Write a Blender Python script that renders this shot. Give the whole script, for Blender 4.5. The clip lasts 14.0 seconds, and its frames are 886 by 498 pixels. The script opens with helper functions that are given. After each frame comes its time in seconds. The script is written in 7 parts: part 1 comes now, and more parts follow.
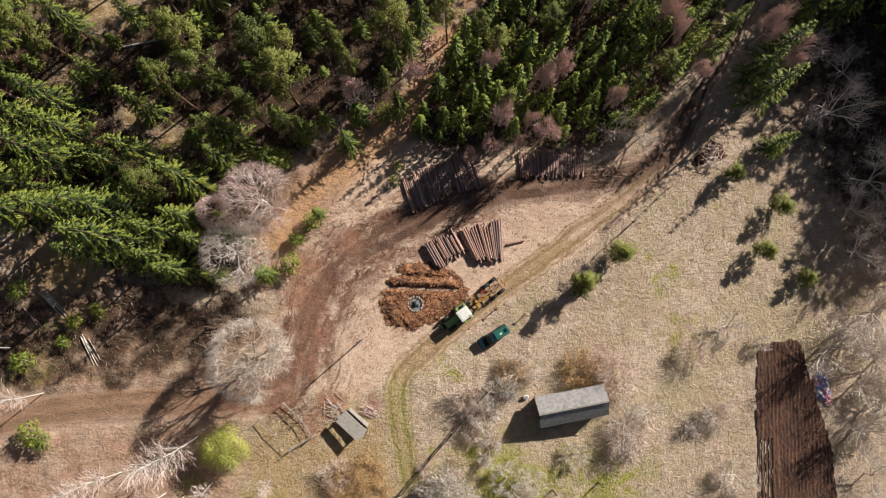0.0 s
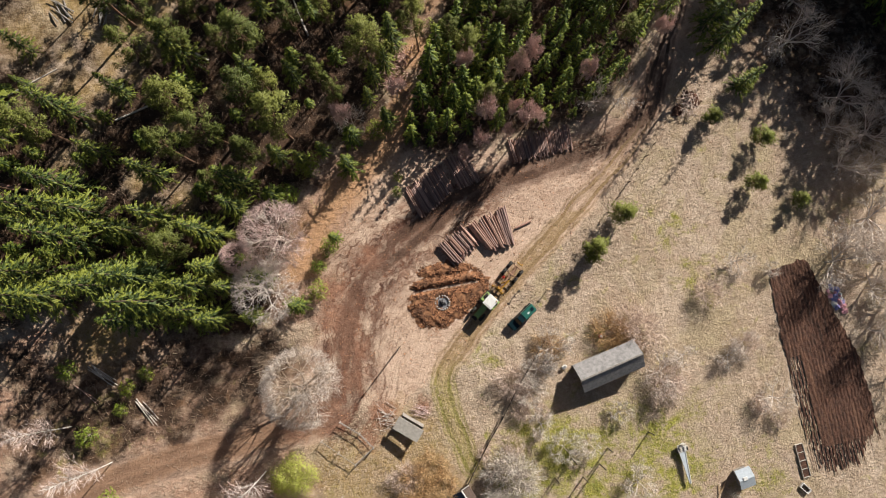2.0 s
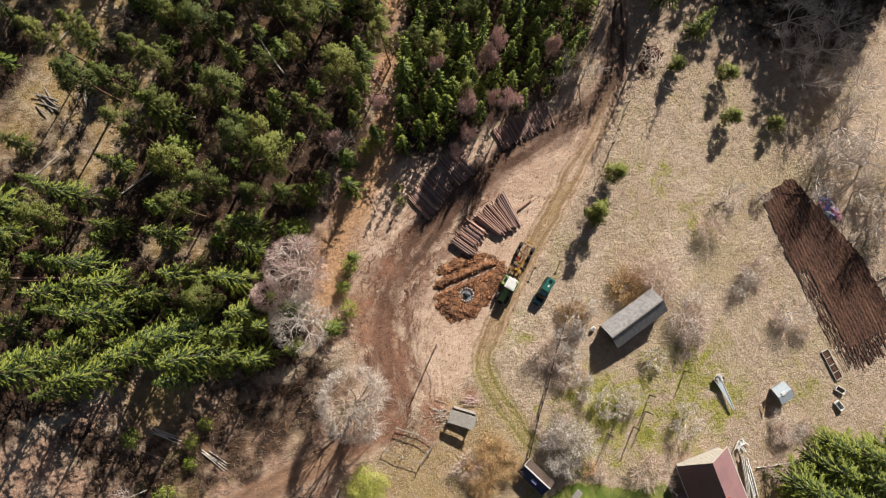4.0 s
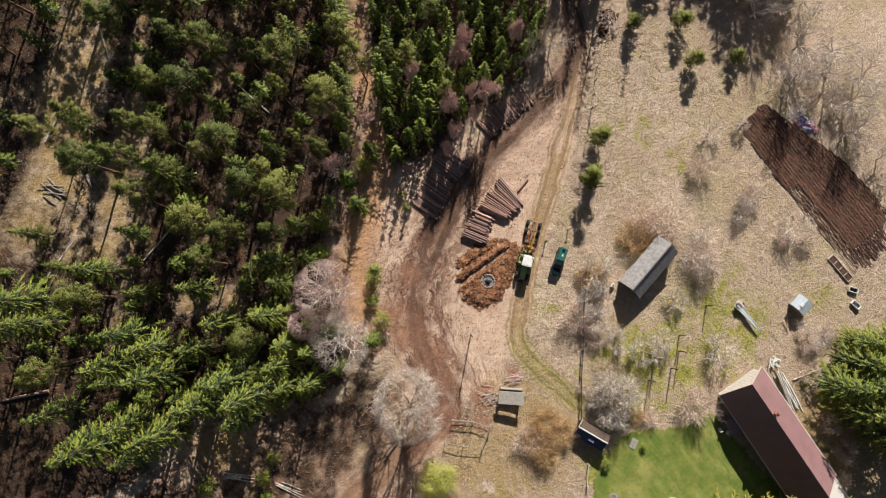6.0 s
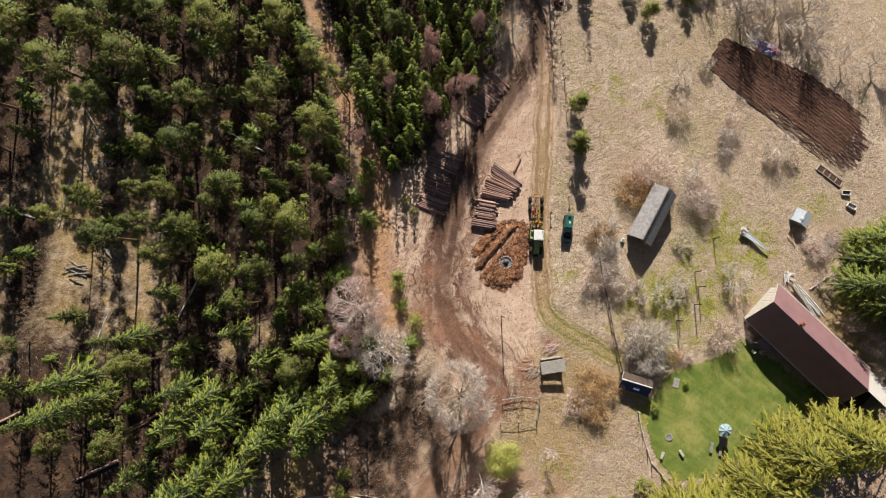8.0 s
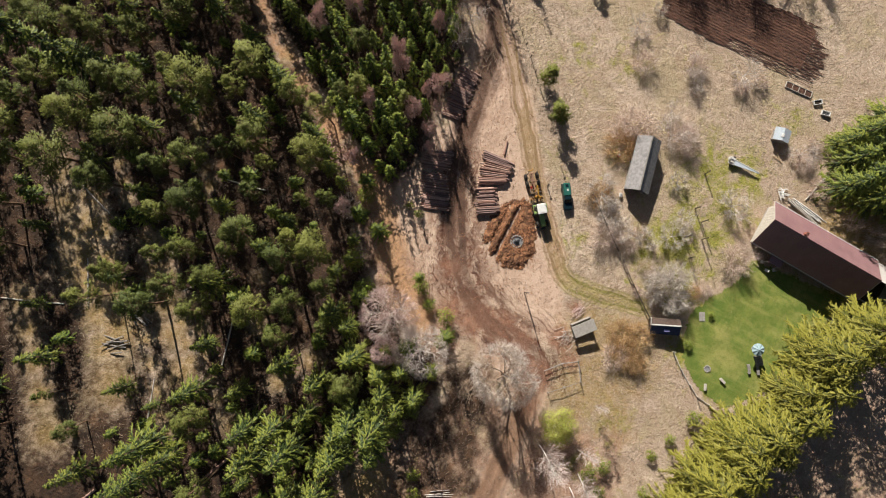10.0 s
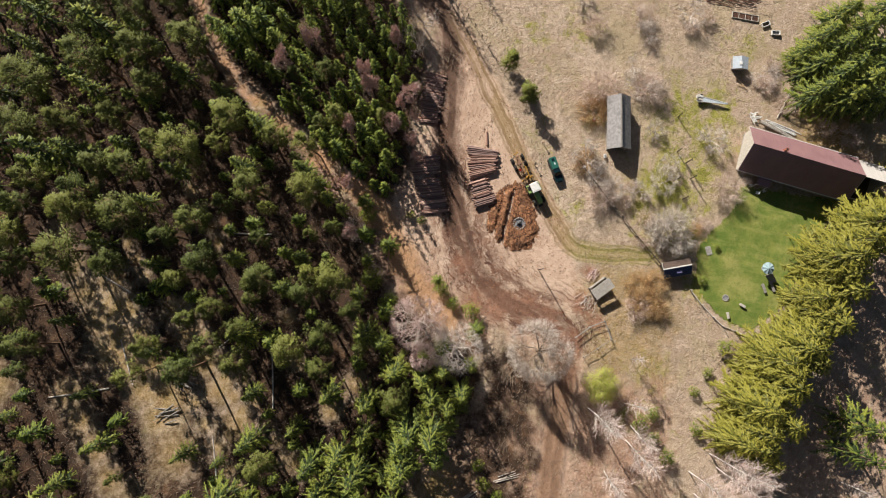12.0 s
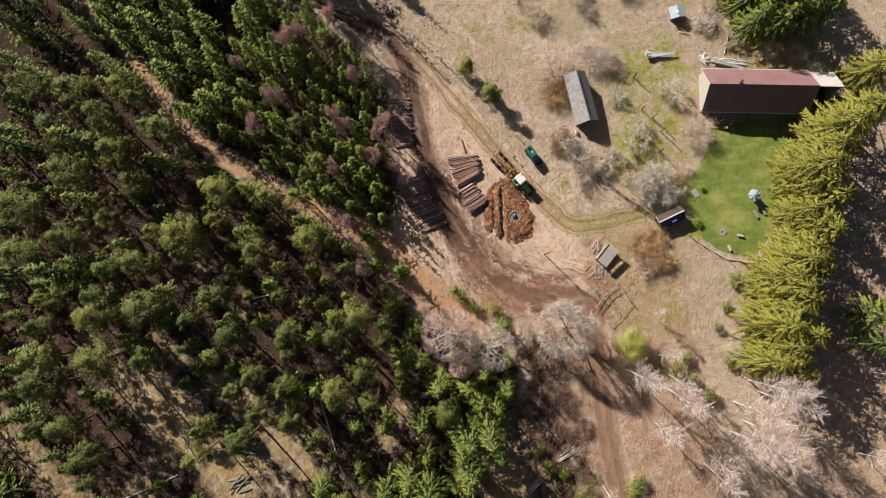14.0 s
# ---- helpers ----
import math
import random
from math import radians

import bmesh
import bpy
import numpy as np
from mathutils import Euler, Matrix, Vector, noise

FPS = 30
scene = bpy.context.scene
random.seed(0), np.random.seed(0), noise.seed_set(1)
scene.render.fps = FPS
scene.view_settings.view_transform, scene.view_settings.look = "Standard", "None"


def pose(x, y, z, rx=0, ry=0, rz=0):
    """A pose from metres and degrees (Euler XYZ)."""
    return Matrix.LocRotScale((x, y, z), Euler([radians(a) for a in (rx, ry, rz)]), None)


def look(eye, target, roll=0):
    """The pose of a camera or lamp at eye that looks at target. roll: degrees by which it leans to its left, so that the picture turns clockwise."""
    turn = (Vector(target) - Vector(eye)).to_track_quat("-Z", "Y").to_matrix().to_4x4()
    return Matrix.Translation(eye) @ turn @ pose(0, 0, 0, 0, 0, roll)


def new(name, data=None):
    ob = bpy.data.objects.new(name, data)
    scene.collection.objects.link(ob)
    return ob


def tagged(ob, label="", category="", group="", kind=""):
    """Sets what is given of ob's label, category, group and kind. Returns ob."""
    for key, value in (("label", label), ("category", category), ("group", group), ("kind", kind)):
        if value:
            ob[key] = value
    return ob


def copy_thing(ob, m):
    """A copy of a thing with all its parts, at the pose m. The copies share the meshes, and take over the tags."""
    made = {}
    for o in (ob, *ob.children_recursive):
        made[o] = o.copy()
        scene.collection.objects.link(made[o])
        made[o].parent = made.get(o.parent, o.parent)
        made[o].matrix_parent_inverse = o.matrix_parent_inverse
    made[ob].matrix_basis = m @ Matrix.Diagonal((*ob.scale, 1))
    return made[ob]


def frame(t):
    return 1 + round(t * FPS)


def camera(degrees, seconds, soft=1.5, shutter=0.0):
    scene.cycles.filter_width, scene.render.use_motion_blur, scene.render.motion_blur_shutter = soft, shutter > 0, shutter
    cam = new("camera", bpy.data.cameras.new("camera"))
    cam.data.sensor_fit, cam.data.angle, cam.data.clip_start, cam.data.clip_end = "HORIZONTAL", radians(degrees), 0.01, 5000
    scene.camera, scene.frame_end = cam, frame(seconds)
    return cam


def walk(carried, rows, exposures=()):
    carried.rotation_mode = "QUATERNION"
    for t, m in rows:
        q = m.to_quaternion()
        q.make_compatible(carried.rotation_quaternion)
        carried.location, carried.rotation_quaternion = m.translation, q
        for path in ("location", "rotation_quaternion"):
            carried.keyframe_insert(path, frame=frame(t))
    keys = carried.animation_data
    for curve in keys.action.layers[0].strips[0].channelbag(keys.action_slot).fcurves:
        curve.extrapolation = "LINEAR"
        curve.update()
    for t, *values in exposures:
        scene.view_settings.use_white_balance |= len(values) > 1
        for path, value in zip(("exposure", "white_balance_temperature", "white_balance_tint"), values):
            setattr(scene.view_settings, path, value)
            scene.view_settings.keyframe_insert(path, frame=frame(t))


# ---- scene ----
cam = camera(67.0, 14.0, soft=1.05)
ROWS = [
    (0.0, 0.006, 0.003, 87.999, 4.181, -0.267, -0.009),
    (0.5, -0.853, -0.028, 88.899, 4.158, -0.260, -2.964),
    (1.0, -1.689, -0.034, 89.849, 4.134, -0.252, -6.000),
    (1.5, -2.510, -0.010, 90.838, 4.111, -0.245, -9.100),
    (2.0, -3.324, 0.046, 91.856, 4.088, -0.238, -12.248),
    (2.5, -4.135, 0.138, 92.893, 4.065, -0.230, -15.431),
    (3.0, -4.949, 0.269, 93.943, 4.042, -0.223, -18.639),
    (3.5, -5.769, 0.439, 94.997, 4.018, -0.216, -21.862),
    (4.0, -6.595, 0.652, 96.050, 3.995, -0.209, -25.093),
    (4.5, -7.428, 0.908, 97.097, 3.972, -0.201, -28.327),
    (5.0, -8.268, 1.209, 98.133, 3.949, -0.194, -31.562),
    (5.5, -9.111, 1.553, 99.156, 3.926, -0.187, -34.795),
    (6.0, -9.954, 1.943, 100.164, 3.902, -0.179, -38.026),
    (6.5, -10.793, 2.377, 101.155, 3.879, -0.172, -41.257),
    (7.0, -11.619, 2.854, 102.131, 3.856, -0.165, -44.491),
    (7.5, -12.426, 3.374, 103.091, 3.833, -0.157, -47.730),
    (8.0, -13.205, 3.934, 104.038, 3.810, -0.150, -50.980),
    (8.5, -13.945, 4.533, 104.976, 3.786, -0.143, -54.247),
    (9.0, -14.635, 5.168, 105.907, 3.763, -0.135, -57.538),
    (9.5, -15.260, 5.837, 106.839, 3.740, -0.128, -60.860),
    (10.0, -15.808, 6.535, 107.776, 3.717, -0.121, -64.222),
    (10.5, -16.261, 7.260, 108.726, 3.694, -0.113, -67.633),
    (11.0, -16.603, 8.007, 109.697, 3.670, -0.106, -71.102),
    (11.5, -16.815, 8.772, 110.699, 3.647, -0.099, -74.639),
    (12.0, -16.878, 9.549, 111.741, 3.624, -0.091, -78.255),
    (12.5, -16.770, 10.334, 112.836, 3.601, -0.084, -81.959),
    (13.0, -16.469, 11.121, 113.994, 3.578, -0.077, -85.761),
    (13.5, -15.951, 11.903, 115.231, 3.555, -0.069, -89.673),
    (14.0, -15.190, 12.674, 116.559, 3.531, -0.062, -93.704),
]
EXPOSURE = 0.64
walk(cam, [(t, pose(x, y, z, rx, ry, rz)) for t, x, y, z, rx, ry, rz in ROWS], [(0.0, EXPOSURE), (14.0, EXPOSURE)])

# ---- light: clear spring sky and one low sun ----
SUN_AZ, SUN_EL = math.atan2(0.655, 0.755), radians(27)
world = bpy.data.worlds.new("sky")
scene.world = world
world.use_nodes = True
wn = world.node_tree
sky = wn.nodes.new("ShaderNodeTexSky")
sky.sky_type, sky.sun_disc, sky.sun_elevation = "NISHITA", False, SUN_EL
sky.sun_rotation = radians(90) - SUN_AZ
wn.links.new(sky.outputs[0], wn.nodes["Background"].inputs[0])
wn.nodes["Background"].inputs[1].default_value = 0.023
sun = new("sun", bpy.data.lights.new("sun", "SUN"))
sun.data.energy, sun.data.angle, sun.data.color = 5.0, radians(0.55), (1.0, 0.945, 0.855)
sun_dir = Vector((math.cos(SUN_AZ) * math.cos(SUN_EL), math.sin(SUN_AZ) * math.cos(SUN_EL), math.sin(SUN_EL)))
sun.matrix_world = look(sun_dir * 200, (0, 0, 0))


# ---- materials ----
class Mat:
    """A node material with short calls for the usual nodes."""

    def __init__(self, name, rough=0.85, metal=0.0):
        self.m = bpy.data.materials.new(name)
        self.m.use_nodes = True
        self.t = self.m.node_tree
        self.b = self.t.nodes["Principled BSDF"]
        self.b.inputs["Roughness"].default_value = rough
        self.b.inputs["Metallic"].default_value = metal
        self.b.inputs["Specular IOR Level"].default_value = 0.25
        self.co = self.t.nodes.new("ShaderNodeTexCoord").outputs["Object"]

    def put(self, value, socket):
        if hasattr(value, "is_output"):
            self.t.links.new(value, socket)
        else:
            socket.default_value = (*value, 1.0) if isinstance(value, tuple) and len(value) == 3 and socket.type == "RGBA" else value

    def scaled(self, sx, sy, sz):
        n = self.t.nodes.new("ShaderNodeMapping")
        self.t.links.new(self.co, n.inputs[0])
        n.inputs["Scale"].default_value = (sx, sy, sz)
        return n.outputs[0]

    def noise(self, scale, detail=4.0, rough=0.6, at=None, warp=0.0):
        n = self.t.nodes.new("ShaderNodeTexNoise")
        self.t.links.new(at or self.co, n.inputs["Vector"])
        n.inputs["Scale"].default_value, n.inputs["Detail"].default_value = scale, detail
        n.inputs["Roughness"].default_value, n.inputs["Distortion"].default_value = rough, warp
        return n.outputs["Fac"]

    def voronoi(self, scale, at=None):
        n = self.t.nodes.new("ShaderNodeTexVoronoi")
        self.t.links.new(at or self.co, n.inputs["Vector"])
        n.inputs["Scale"].default_value = scale
        return n.outputs["Distance"]

    def attr(self, name):
        n = self.t.nodes.new("ShaderNodeAttribute")
        n.attribute_name = name
        return n.outputs["Fac"]

    def span(self, value, a, b, lo=0.0, hi=1.0):
        n = self.t.nodes.new("ShaderNodeMapRange")
        self.put(value, n.inputs["Value"])
        for k, v in (("From Min", a), ("From Max", b), ("To Min", lo), ("To Max", hi)):
            n.inputs[k].default_value = v
        return n.outputs[0]

    def math(self, op, a, b=0.0):
        n = self.t.nodes.new("ShaderNodeMath")
        n.operation = op
        self.put(a, n.inputs[0]), self.put(b, n.inputs[1])
        return n.outputs[0]

    def mix(self, f, a, b, kind="MIX"):
        n = self.t.nodes.new("ShaderNodeMix")
        n.data_type, n.blend_type = "RGBA", kind
        self.put(f, n.inputs[0]), self.put(a, n.inputs[6]), self.put(b, n.inputs[7])
        return n.outputs[2]

    def random(self):
        return self.t.nodes.new("ShaderNodeObjectInfo").outputs["Random"]

    def island(self):
        return self.t.nodes.new("ShaderNodeNewGeometry").outputs["Random Per Island"]

    def colour(self, c):
        self.put(c, self.b.inputs["Base Color"])
        return self

    def bump(self, h, strength=0.5, distance=0.05):
        n = self.t.nodes.new("ShaderNodeBump")
        n.inputs["Strength"].default_value, n.inputs["Distance"].default_value = strength, distance
        self.put(h, n.inputs["Height"])
        self.t.links.new(n.outputs[0], self.b.inputs["Normal"])
        return self


def plain(name, c, c2, scale=6.0, rough=0.7, metal=0.0, bump=0.15, vary=0.0):
    """A surface with a main colour and a second, in stains and fine grain."""
    a = Mat(name, rough, metal)
    n = a.mix(a.span(a.noise(scale, 5), 0.38, 0.66), c, c2)
    if vary:
        n = a.mix(a.span(a.random(), 0, 1, 0, vary), n, c2)
    n = a.mix(a.span(a.noise(scale * 9, 3), 0.3, 0.75, 0.0, 0.3), n, tuple(v * 0.55 for v in c))
    a.colour(n).bump(a.noise(scale * 7, 3), bump, 0.02)
    return a.m


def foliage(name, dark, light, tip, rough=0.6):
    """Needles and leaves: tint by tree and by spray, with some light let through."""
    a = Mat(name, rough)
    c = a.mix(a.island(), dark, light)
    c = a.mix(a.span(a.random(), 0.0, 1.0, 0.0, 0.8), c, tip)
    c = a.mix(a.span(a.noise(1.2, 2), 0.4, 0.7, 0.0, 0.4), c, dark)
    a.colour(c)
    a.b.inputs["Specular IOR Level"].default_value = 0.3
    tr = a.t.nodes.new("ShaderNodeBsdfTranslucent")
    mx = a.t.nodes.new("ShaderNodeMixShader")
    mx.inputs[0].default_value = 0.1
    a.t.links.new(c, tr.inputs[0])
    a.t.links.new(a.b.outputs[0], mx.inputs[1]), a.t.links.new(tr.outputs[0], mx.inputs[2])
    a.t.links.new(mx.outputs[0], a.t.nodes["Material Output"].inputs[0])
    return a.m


def bark(name, c, c2, vary=0.5):
    a = Mat(name, 0.9)
    n = a.mix(a.span(a.noise(5, 4, at=a.scaled(1, 1, 0.25)), 0.35, 0.65), c, c2)
    n = a.mix(a.span(a.random(), 0, 1, 0, vary), n, c2)
    a.colour(n).bump(a.noise(14, 3, at=a.scaled(1, 1, 0.2)), 0.5, 0.03)
    return a.m


def ground_material():
    a = Mat("earth_and_dry_grass", 0.95)
    a.b.inputs["Specular IOR Level"].default_value = 0.1
    big, mid, fine = a.noise(0.09, 4), a.noise(0.55, 5, 0.65, warp=0.6), a.noise(3.2, 5, 0.7)
    hairs = a.noise(3.6, 6, 0.8, at=a.scaled(0.75, 1.35, 1))
    speck, grit = a.noise(8.5, 3, 0.65), a.voronoi(4.5)
    shift = a.t.nodes.new("ShaderNodeVectorMath")
    shift.operation = "ADD"
    wob = a.t.nodes.new("ShaderNodeTexNoise")
    a.t.links.new(a.co, wob.inputs["Vector"])
    wob.inputs["Scale"].default_value = 0.9
    a.t.links.new(a.scaled(1.25, 0.8, 1.0), shift.inputs[0]), a.t.links.new(wob.outputs["Color"], shift.inputs[1])
    tilted = shift.outputs[0]
    straw = a.mix(a.span(mid, 0.35, 0.68), (0.560, 0.440, 0.345), (0.430, 0.325, 0.248))
    straw = a.mix(a.span(big, 0.42, 0.62, 0, 0.75), straw, (0.495, 0.373, 0.302))
    straw = a.mix(a.span(hairs, 0.46, 0.72, 0, 0.75), straw, (0.180, 0.130, 0.082))
    straw = a.mix(a.span(fine, 0.52, 0.75, 0, 0.5), straw, (0.710, 0.588, 0.485))
    clumps = a.noise(1.7, 4, 0.6, at=a.scaled(0.8, 1.2, 1))
    straw = a.mix(a.span(clumps, 0.54, 0.68, 0, 0.55), straw, (0.265, 0.194, 0.135))
    drills = a.noise(0.6, 4, 0.6, at=a.scaled(2.2, 0.16, 1), warp=0.4)
    straw = a.mix(a.span(drills, 0.52, 0.7, 0, 0.5), straw, (0.33, 0.245, 0.17))
    straw = a.mix(a.span(a.noise(0.045, 3), 0.5, 0.62, 0, 0.45), straw, (0.61, 0.488, 0.39))
    straw = a.mix(a.span(a.noise(0.75, 6, 0.75, warp=0.7), 0.53, 0.64, 0, 0.65), straw, (0.31, 0.215, 0.155))
    straw = a.mix(a.span(a.noise(0.62, 6, 0.72), 0.55, 0.68, 0, 0.6), straw, (0.69, 0.565, 0.455))
    straw = a.mix(a.span(a.noise(0.13, 5, 0.65, warp=0.8), 0.5, 0.62, 0, 0.6), straw, (0.40, 0.325, 0.20))
    straw = a.mix(a.span(a.noise(0.2, 5, 0.7), 0.53, 0.66, 0, 0.6), straw, (0.43, 0.31, 0.235))
    straw = a.mix(a.span(speck, 0.54, 0.68, 0, 0.65), straw, (0.20, 0.140, 0.096))
    nests = a.math("MULTIPLY", a.span(a.voronoi(2.3, at=tilted), 0.26, 0.06), a.span(a.noise(0.5, 3), 0.4, 0.6))
    straw = a.mix(a.math("MULTIPLY", nests, 0.7), straw, (0.24, 0.165, 0.115))
    straw = a.mix(1.0, straw, (1.03, 1.025, 0.99), "MULTIPLY")
    # trodden earth of the clearing
    dirt = a.mix(a.span(mid, 0.36, 0.66), (0.635, 0.462, 0.352), (0.490, 0.338, 0.246))
    dirt = a.mix(a.span(fine, 0.5, 0.78, 0, 0.6), dirt, (0.600, 0.455, 0.352))
    dirt = a.mix(a.span(a.noise(1.4, 6, 0.75), 0.55, 0.72, 0, 0.6), dirt, (0.190, 0.116, 0.078))
    rut = a.mix(a.span(mid, 0.4, 0.7), (0.135, 0.079, 0.055), (0.070, 0.043, 0.033))
    dirt = a.mix(a.span(speck, 0.57, 0.72, 0, 0.55), dirt, (0.220, 0.141, 0.099))
    dirt = a.mix(a.span(grit, 0.0, 0.16, 0.4, 0), dirt, (0.660, 0.525, 0.424))
    # needle and leaf litter; the litter is coloured darker for shade under the trees
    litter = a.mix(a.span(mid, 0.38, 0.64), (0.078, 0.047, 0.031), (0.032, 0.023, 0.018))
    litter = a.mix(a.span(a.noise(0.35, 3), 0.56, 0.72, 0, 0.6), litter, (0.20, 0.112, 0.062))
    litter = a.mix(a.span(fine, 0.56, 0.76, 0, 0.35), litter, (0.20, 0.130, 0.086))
    leaves = a.mix(a.span(mid, 0.36, 0.66), (0.45, 0.285, 0.200), (0.245, 0.145, 0.098))
    leaves = a.mix(a.span(fine, 0.48, 0.74, 0, 0.7), leaves, (0.62, 0.445, 0.345))
    leaves = a.mix(a.span(speck, 0.55, 0.68, 0, 0.75), leaves, (0.140, 0.074, 0.052))
    leaves = a.mix(a.span(grit, 0.0, 0.2, 0.6, 0), leaves, (0.663, 0.436, 0.340))
    green = a.mix(a.span(fine, 0.35, 0.7), (0.235, 0.230, 0.042), (0.41, 0.365, 0.105))
    green = a.mix(a.span(speck, 0.52, 0.68, 0, 0.6), green, (0.085, 0.095, 0.03))
    green = a.mix(a.span(mid, 0.5, 0.66, 0, 0.7), green, (0.40, 0.33, 0.17))
    mossy = a.mix(a.span(fine, 0.35, 0.7), (0.278, 0.193, 0.066), (0.412, 0.285, 0.133))
    mossy = a.mix(a.span(mid, 0.48, 0.64, 0, 0.8), mossy, (0.474, 0.322, 0.183))
    mossy = a.mix(a.span(speck, 0.52, 0.66, 0, 0.75), mossy, (0.144, 0.097, 0.039))
    edge = a.span(a.noise(0.9, 5, 0.7), 0.25, 0.75, -0.32, 0.32)

    def mask(name, soft=0.22):
        return a.span(a.math("ADD", a.attr(name), edge), 0.5 - soft, 0.5 + soft)

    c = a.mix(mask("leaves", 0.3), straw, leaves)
    patchy = a.span(a.noise(0.42, 6, 0.72, warp=0.5), 0.3, 0.7, -0.6, 0.6)
    c = a.mix(a.span(a.math("ADD", a.attr("green"), patchy), 0.28, 0.78), c, green)
    c = a.mix(mask("dirt", 0.3), c, dirt)
    c = a.mix(mask("moss", 0.35), c, mossy)
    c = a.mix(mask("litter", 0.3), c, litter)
    c = a.mix(a.math("MULTIPLY", mask("rut", 0.4), 0.75), c, rut)
    bed = a.math("MULTIPLY", a.span(a.math("ADD", a.attr("d_upper"), a.span(mid, 0.3, 0.7, -0.5, 0.5)), 1.3, 2.1, 1, 0), a.attr("west"))
    c = a.mix(a.math("MULTIPLY", bed, 0.85), c, a.mix(a.span(fine, 0.35, 0.7), (0.45, 0.27, 0.165), (0.31, 0.18, 0.108)))
    # wheel lines beside the middle of each track
    sway = a.span(a.noise(0.16, 5, 0.6), 0.25, 0.75, -0.6, 0.6)
    worn = a.span(a.noise(0.3, 4, 0.65), 0.36, 0.52, 0.25, 1.0)

    def wheels(name, lines, half):
        d = a.math("ADD", a.attr(name), sway)
        best = None
        for off in lines:
            one = a.span(a.math("ABSOLUTE", a.math("SUBTRACT", d, off)), half * 0.5, half, 1.0, 0.0)
            best = one if best is None else a.math("MAXIMUM", best, one)
        return best

    along = a.t.nodes.new("ShaderNodeCombineXYZ")
    a.put(a.math("MULTIPLY", a.math("ADD", a.attr("s_upper"), a.span(a.noise(0.22, 6, 0.7), 0.2, 0.8, -2.2, 2.2)), 0.8), along.inputs[0])
    a.put(a.math("MULTIPLY", a.attr("l_upper"), 0.12), along.inputs[1])
    drag = a.noise(1.0, 6, 0.68, at=along.outputs[0])
    reach = a.span(a.math("ABSOLUTE", a.attr("s_upper")), 2.2, 6.0, 1, 0)
    tread = a.t.nodes.new("ShaderNodeCombineXYZ")
    a.put(a.math("MULTIPLY", a.math("ADD", a.attr("s_upper"), a.span(a.noise(0.3, 4, 0.6), 0.2, 0.8, -1.2, 1.2)), 2.6), tread.inputs[0])
    a.put(a.math("MULTIPLY", a.attr("l_upper"), 0.2), tread.inputs[1])
    marks = a.noise(1.0, 5, 0.7, at=tread.outputs[0])
    broken = a.span(a.noise(0.9, 6, 0.75), 0.36, 0.52, 0.45, 1.0)
    streak = a.math("MULTIPLY", a.math("MULTIPLY", a.span(drag, 0.43, 0.52), reach), broken)
    pale = a.math("MULTIPLY", a.span(drag, 0.46, 0.36), a.span(a.math("ABSOLUTE", a.attr("s_upper")), 5.0, 7.5, 1, 0))
    c = a.mix(a.math("MULTIPLY", a.math("MULTIPLY", pale, 0.6), a.attr("curve")), c, a.mix(a.span(fine, 0.35, 0.7), (0.52, 0.39, 0.29), (0.63, 0.50, 0.38)))
    near_way = a.math("MULTIPLY", a.span(a.math("ABSOLUTE", a.attr("s_upper")), 4.5, 8.5, 1, 0), a.attr("curve"))
    c = a.mix(a.math("MULTIPLY", a.span(marks, 0.52, 0.60, 0, 0.85), near_way), c, (0.150, 0.078, 0.054))
    c = a.mix(a.math("MULTIPLY", a.span(marks, 0.46, 0.38, 0, 0.6), near_way), c, (0.64, 0.48, 0.365))
    c = a.mix(a.math("MULTIPLY", streak, a.attr("curve")), c, a.mix(a.span(mid, 0.35, 0.68), (0.070, 0.034, 0.026), (0.215, 0.098, 0.062)))
    earth = a.mix(a.span(a.noise(1.3, 6, 0.75), 0.38, 0.62), (0.36, 0.182, 0.115), (0.190, 0.092, 0.06))
    earth = a.mix(a.span(speck, 0.55, 0.7, 0, 0.6), earth, (0.50, 0.34, 0.25))
    c = a.mix(a.math("MULTIPLY", mask("red", 0.35), 0.85), c, earth)
    orange = a.mix(a.span(fine, 0.36, 0.68), (0.60, 0.36, 0.195), (0.36, 0.195, 0.10))
    orange = a.mix(a.span(speck, 0.54, 0.68, 0, 0.7), orange, (0.17, 0.09, 0.055))
    c = a.mix(a.math("MULTIPLY", mask("ride", 0.35), 0.8), c, orange)
    lines = a.math("MAXIMUM", a.math("MULTIPLY", wheels("d_upper", (0.8,), 0.95), a.attr("mid")), a.math("MULTIPLY", wheels("d_inner", (0.8,), 0.5), 0.15))
    # Dark track band: worn earth plus the stand's shadow, both in the colour
    broad = a.math("MULTIPLY", wheels("d_upper", (0.0,), 2.3), a.attr("mid"))
    c = a.mix(a.math("MULTIPLY", broad, a.span(worn, 0, 1, 0.3, 0.6)), c, (0.20, 0.118, 0.088))
    c = a.mix(a.math("MULTIPLY", lines, a.span(worn, 0, 1, 0.45, 1.0)), c, rut)
    strip = a.math("MULTIPLY", wheels("d_track", (0.0, 0.8), 1.1), a.attr("lane"))
    c = a.mix(a.math("MULTIPLY", strip, 0.35), c, a.mix(a.span(fine, 0.35, 0.7), (0.43, 0.355, 0.15), (0.33, 0.27, 0.10)))
    pair = a.math("MULTIPLY", a.math("MAXIMUM", wheels("d_track", (0.75,), 0.34), a.math("MULTIPLY", wheels("d_track", (1.45, 0.25), 0.22), 0.5)), a.span(worn, 0, 1, 0.5, 1.0))
    tint = a.mix(a.attr("lane"), a.mix(a.attr("north"), (0.29, 0.195, 0.105), (0.085, 0.055, 0.042)), (0.235, 0.205, 0.068))
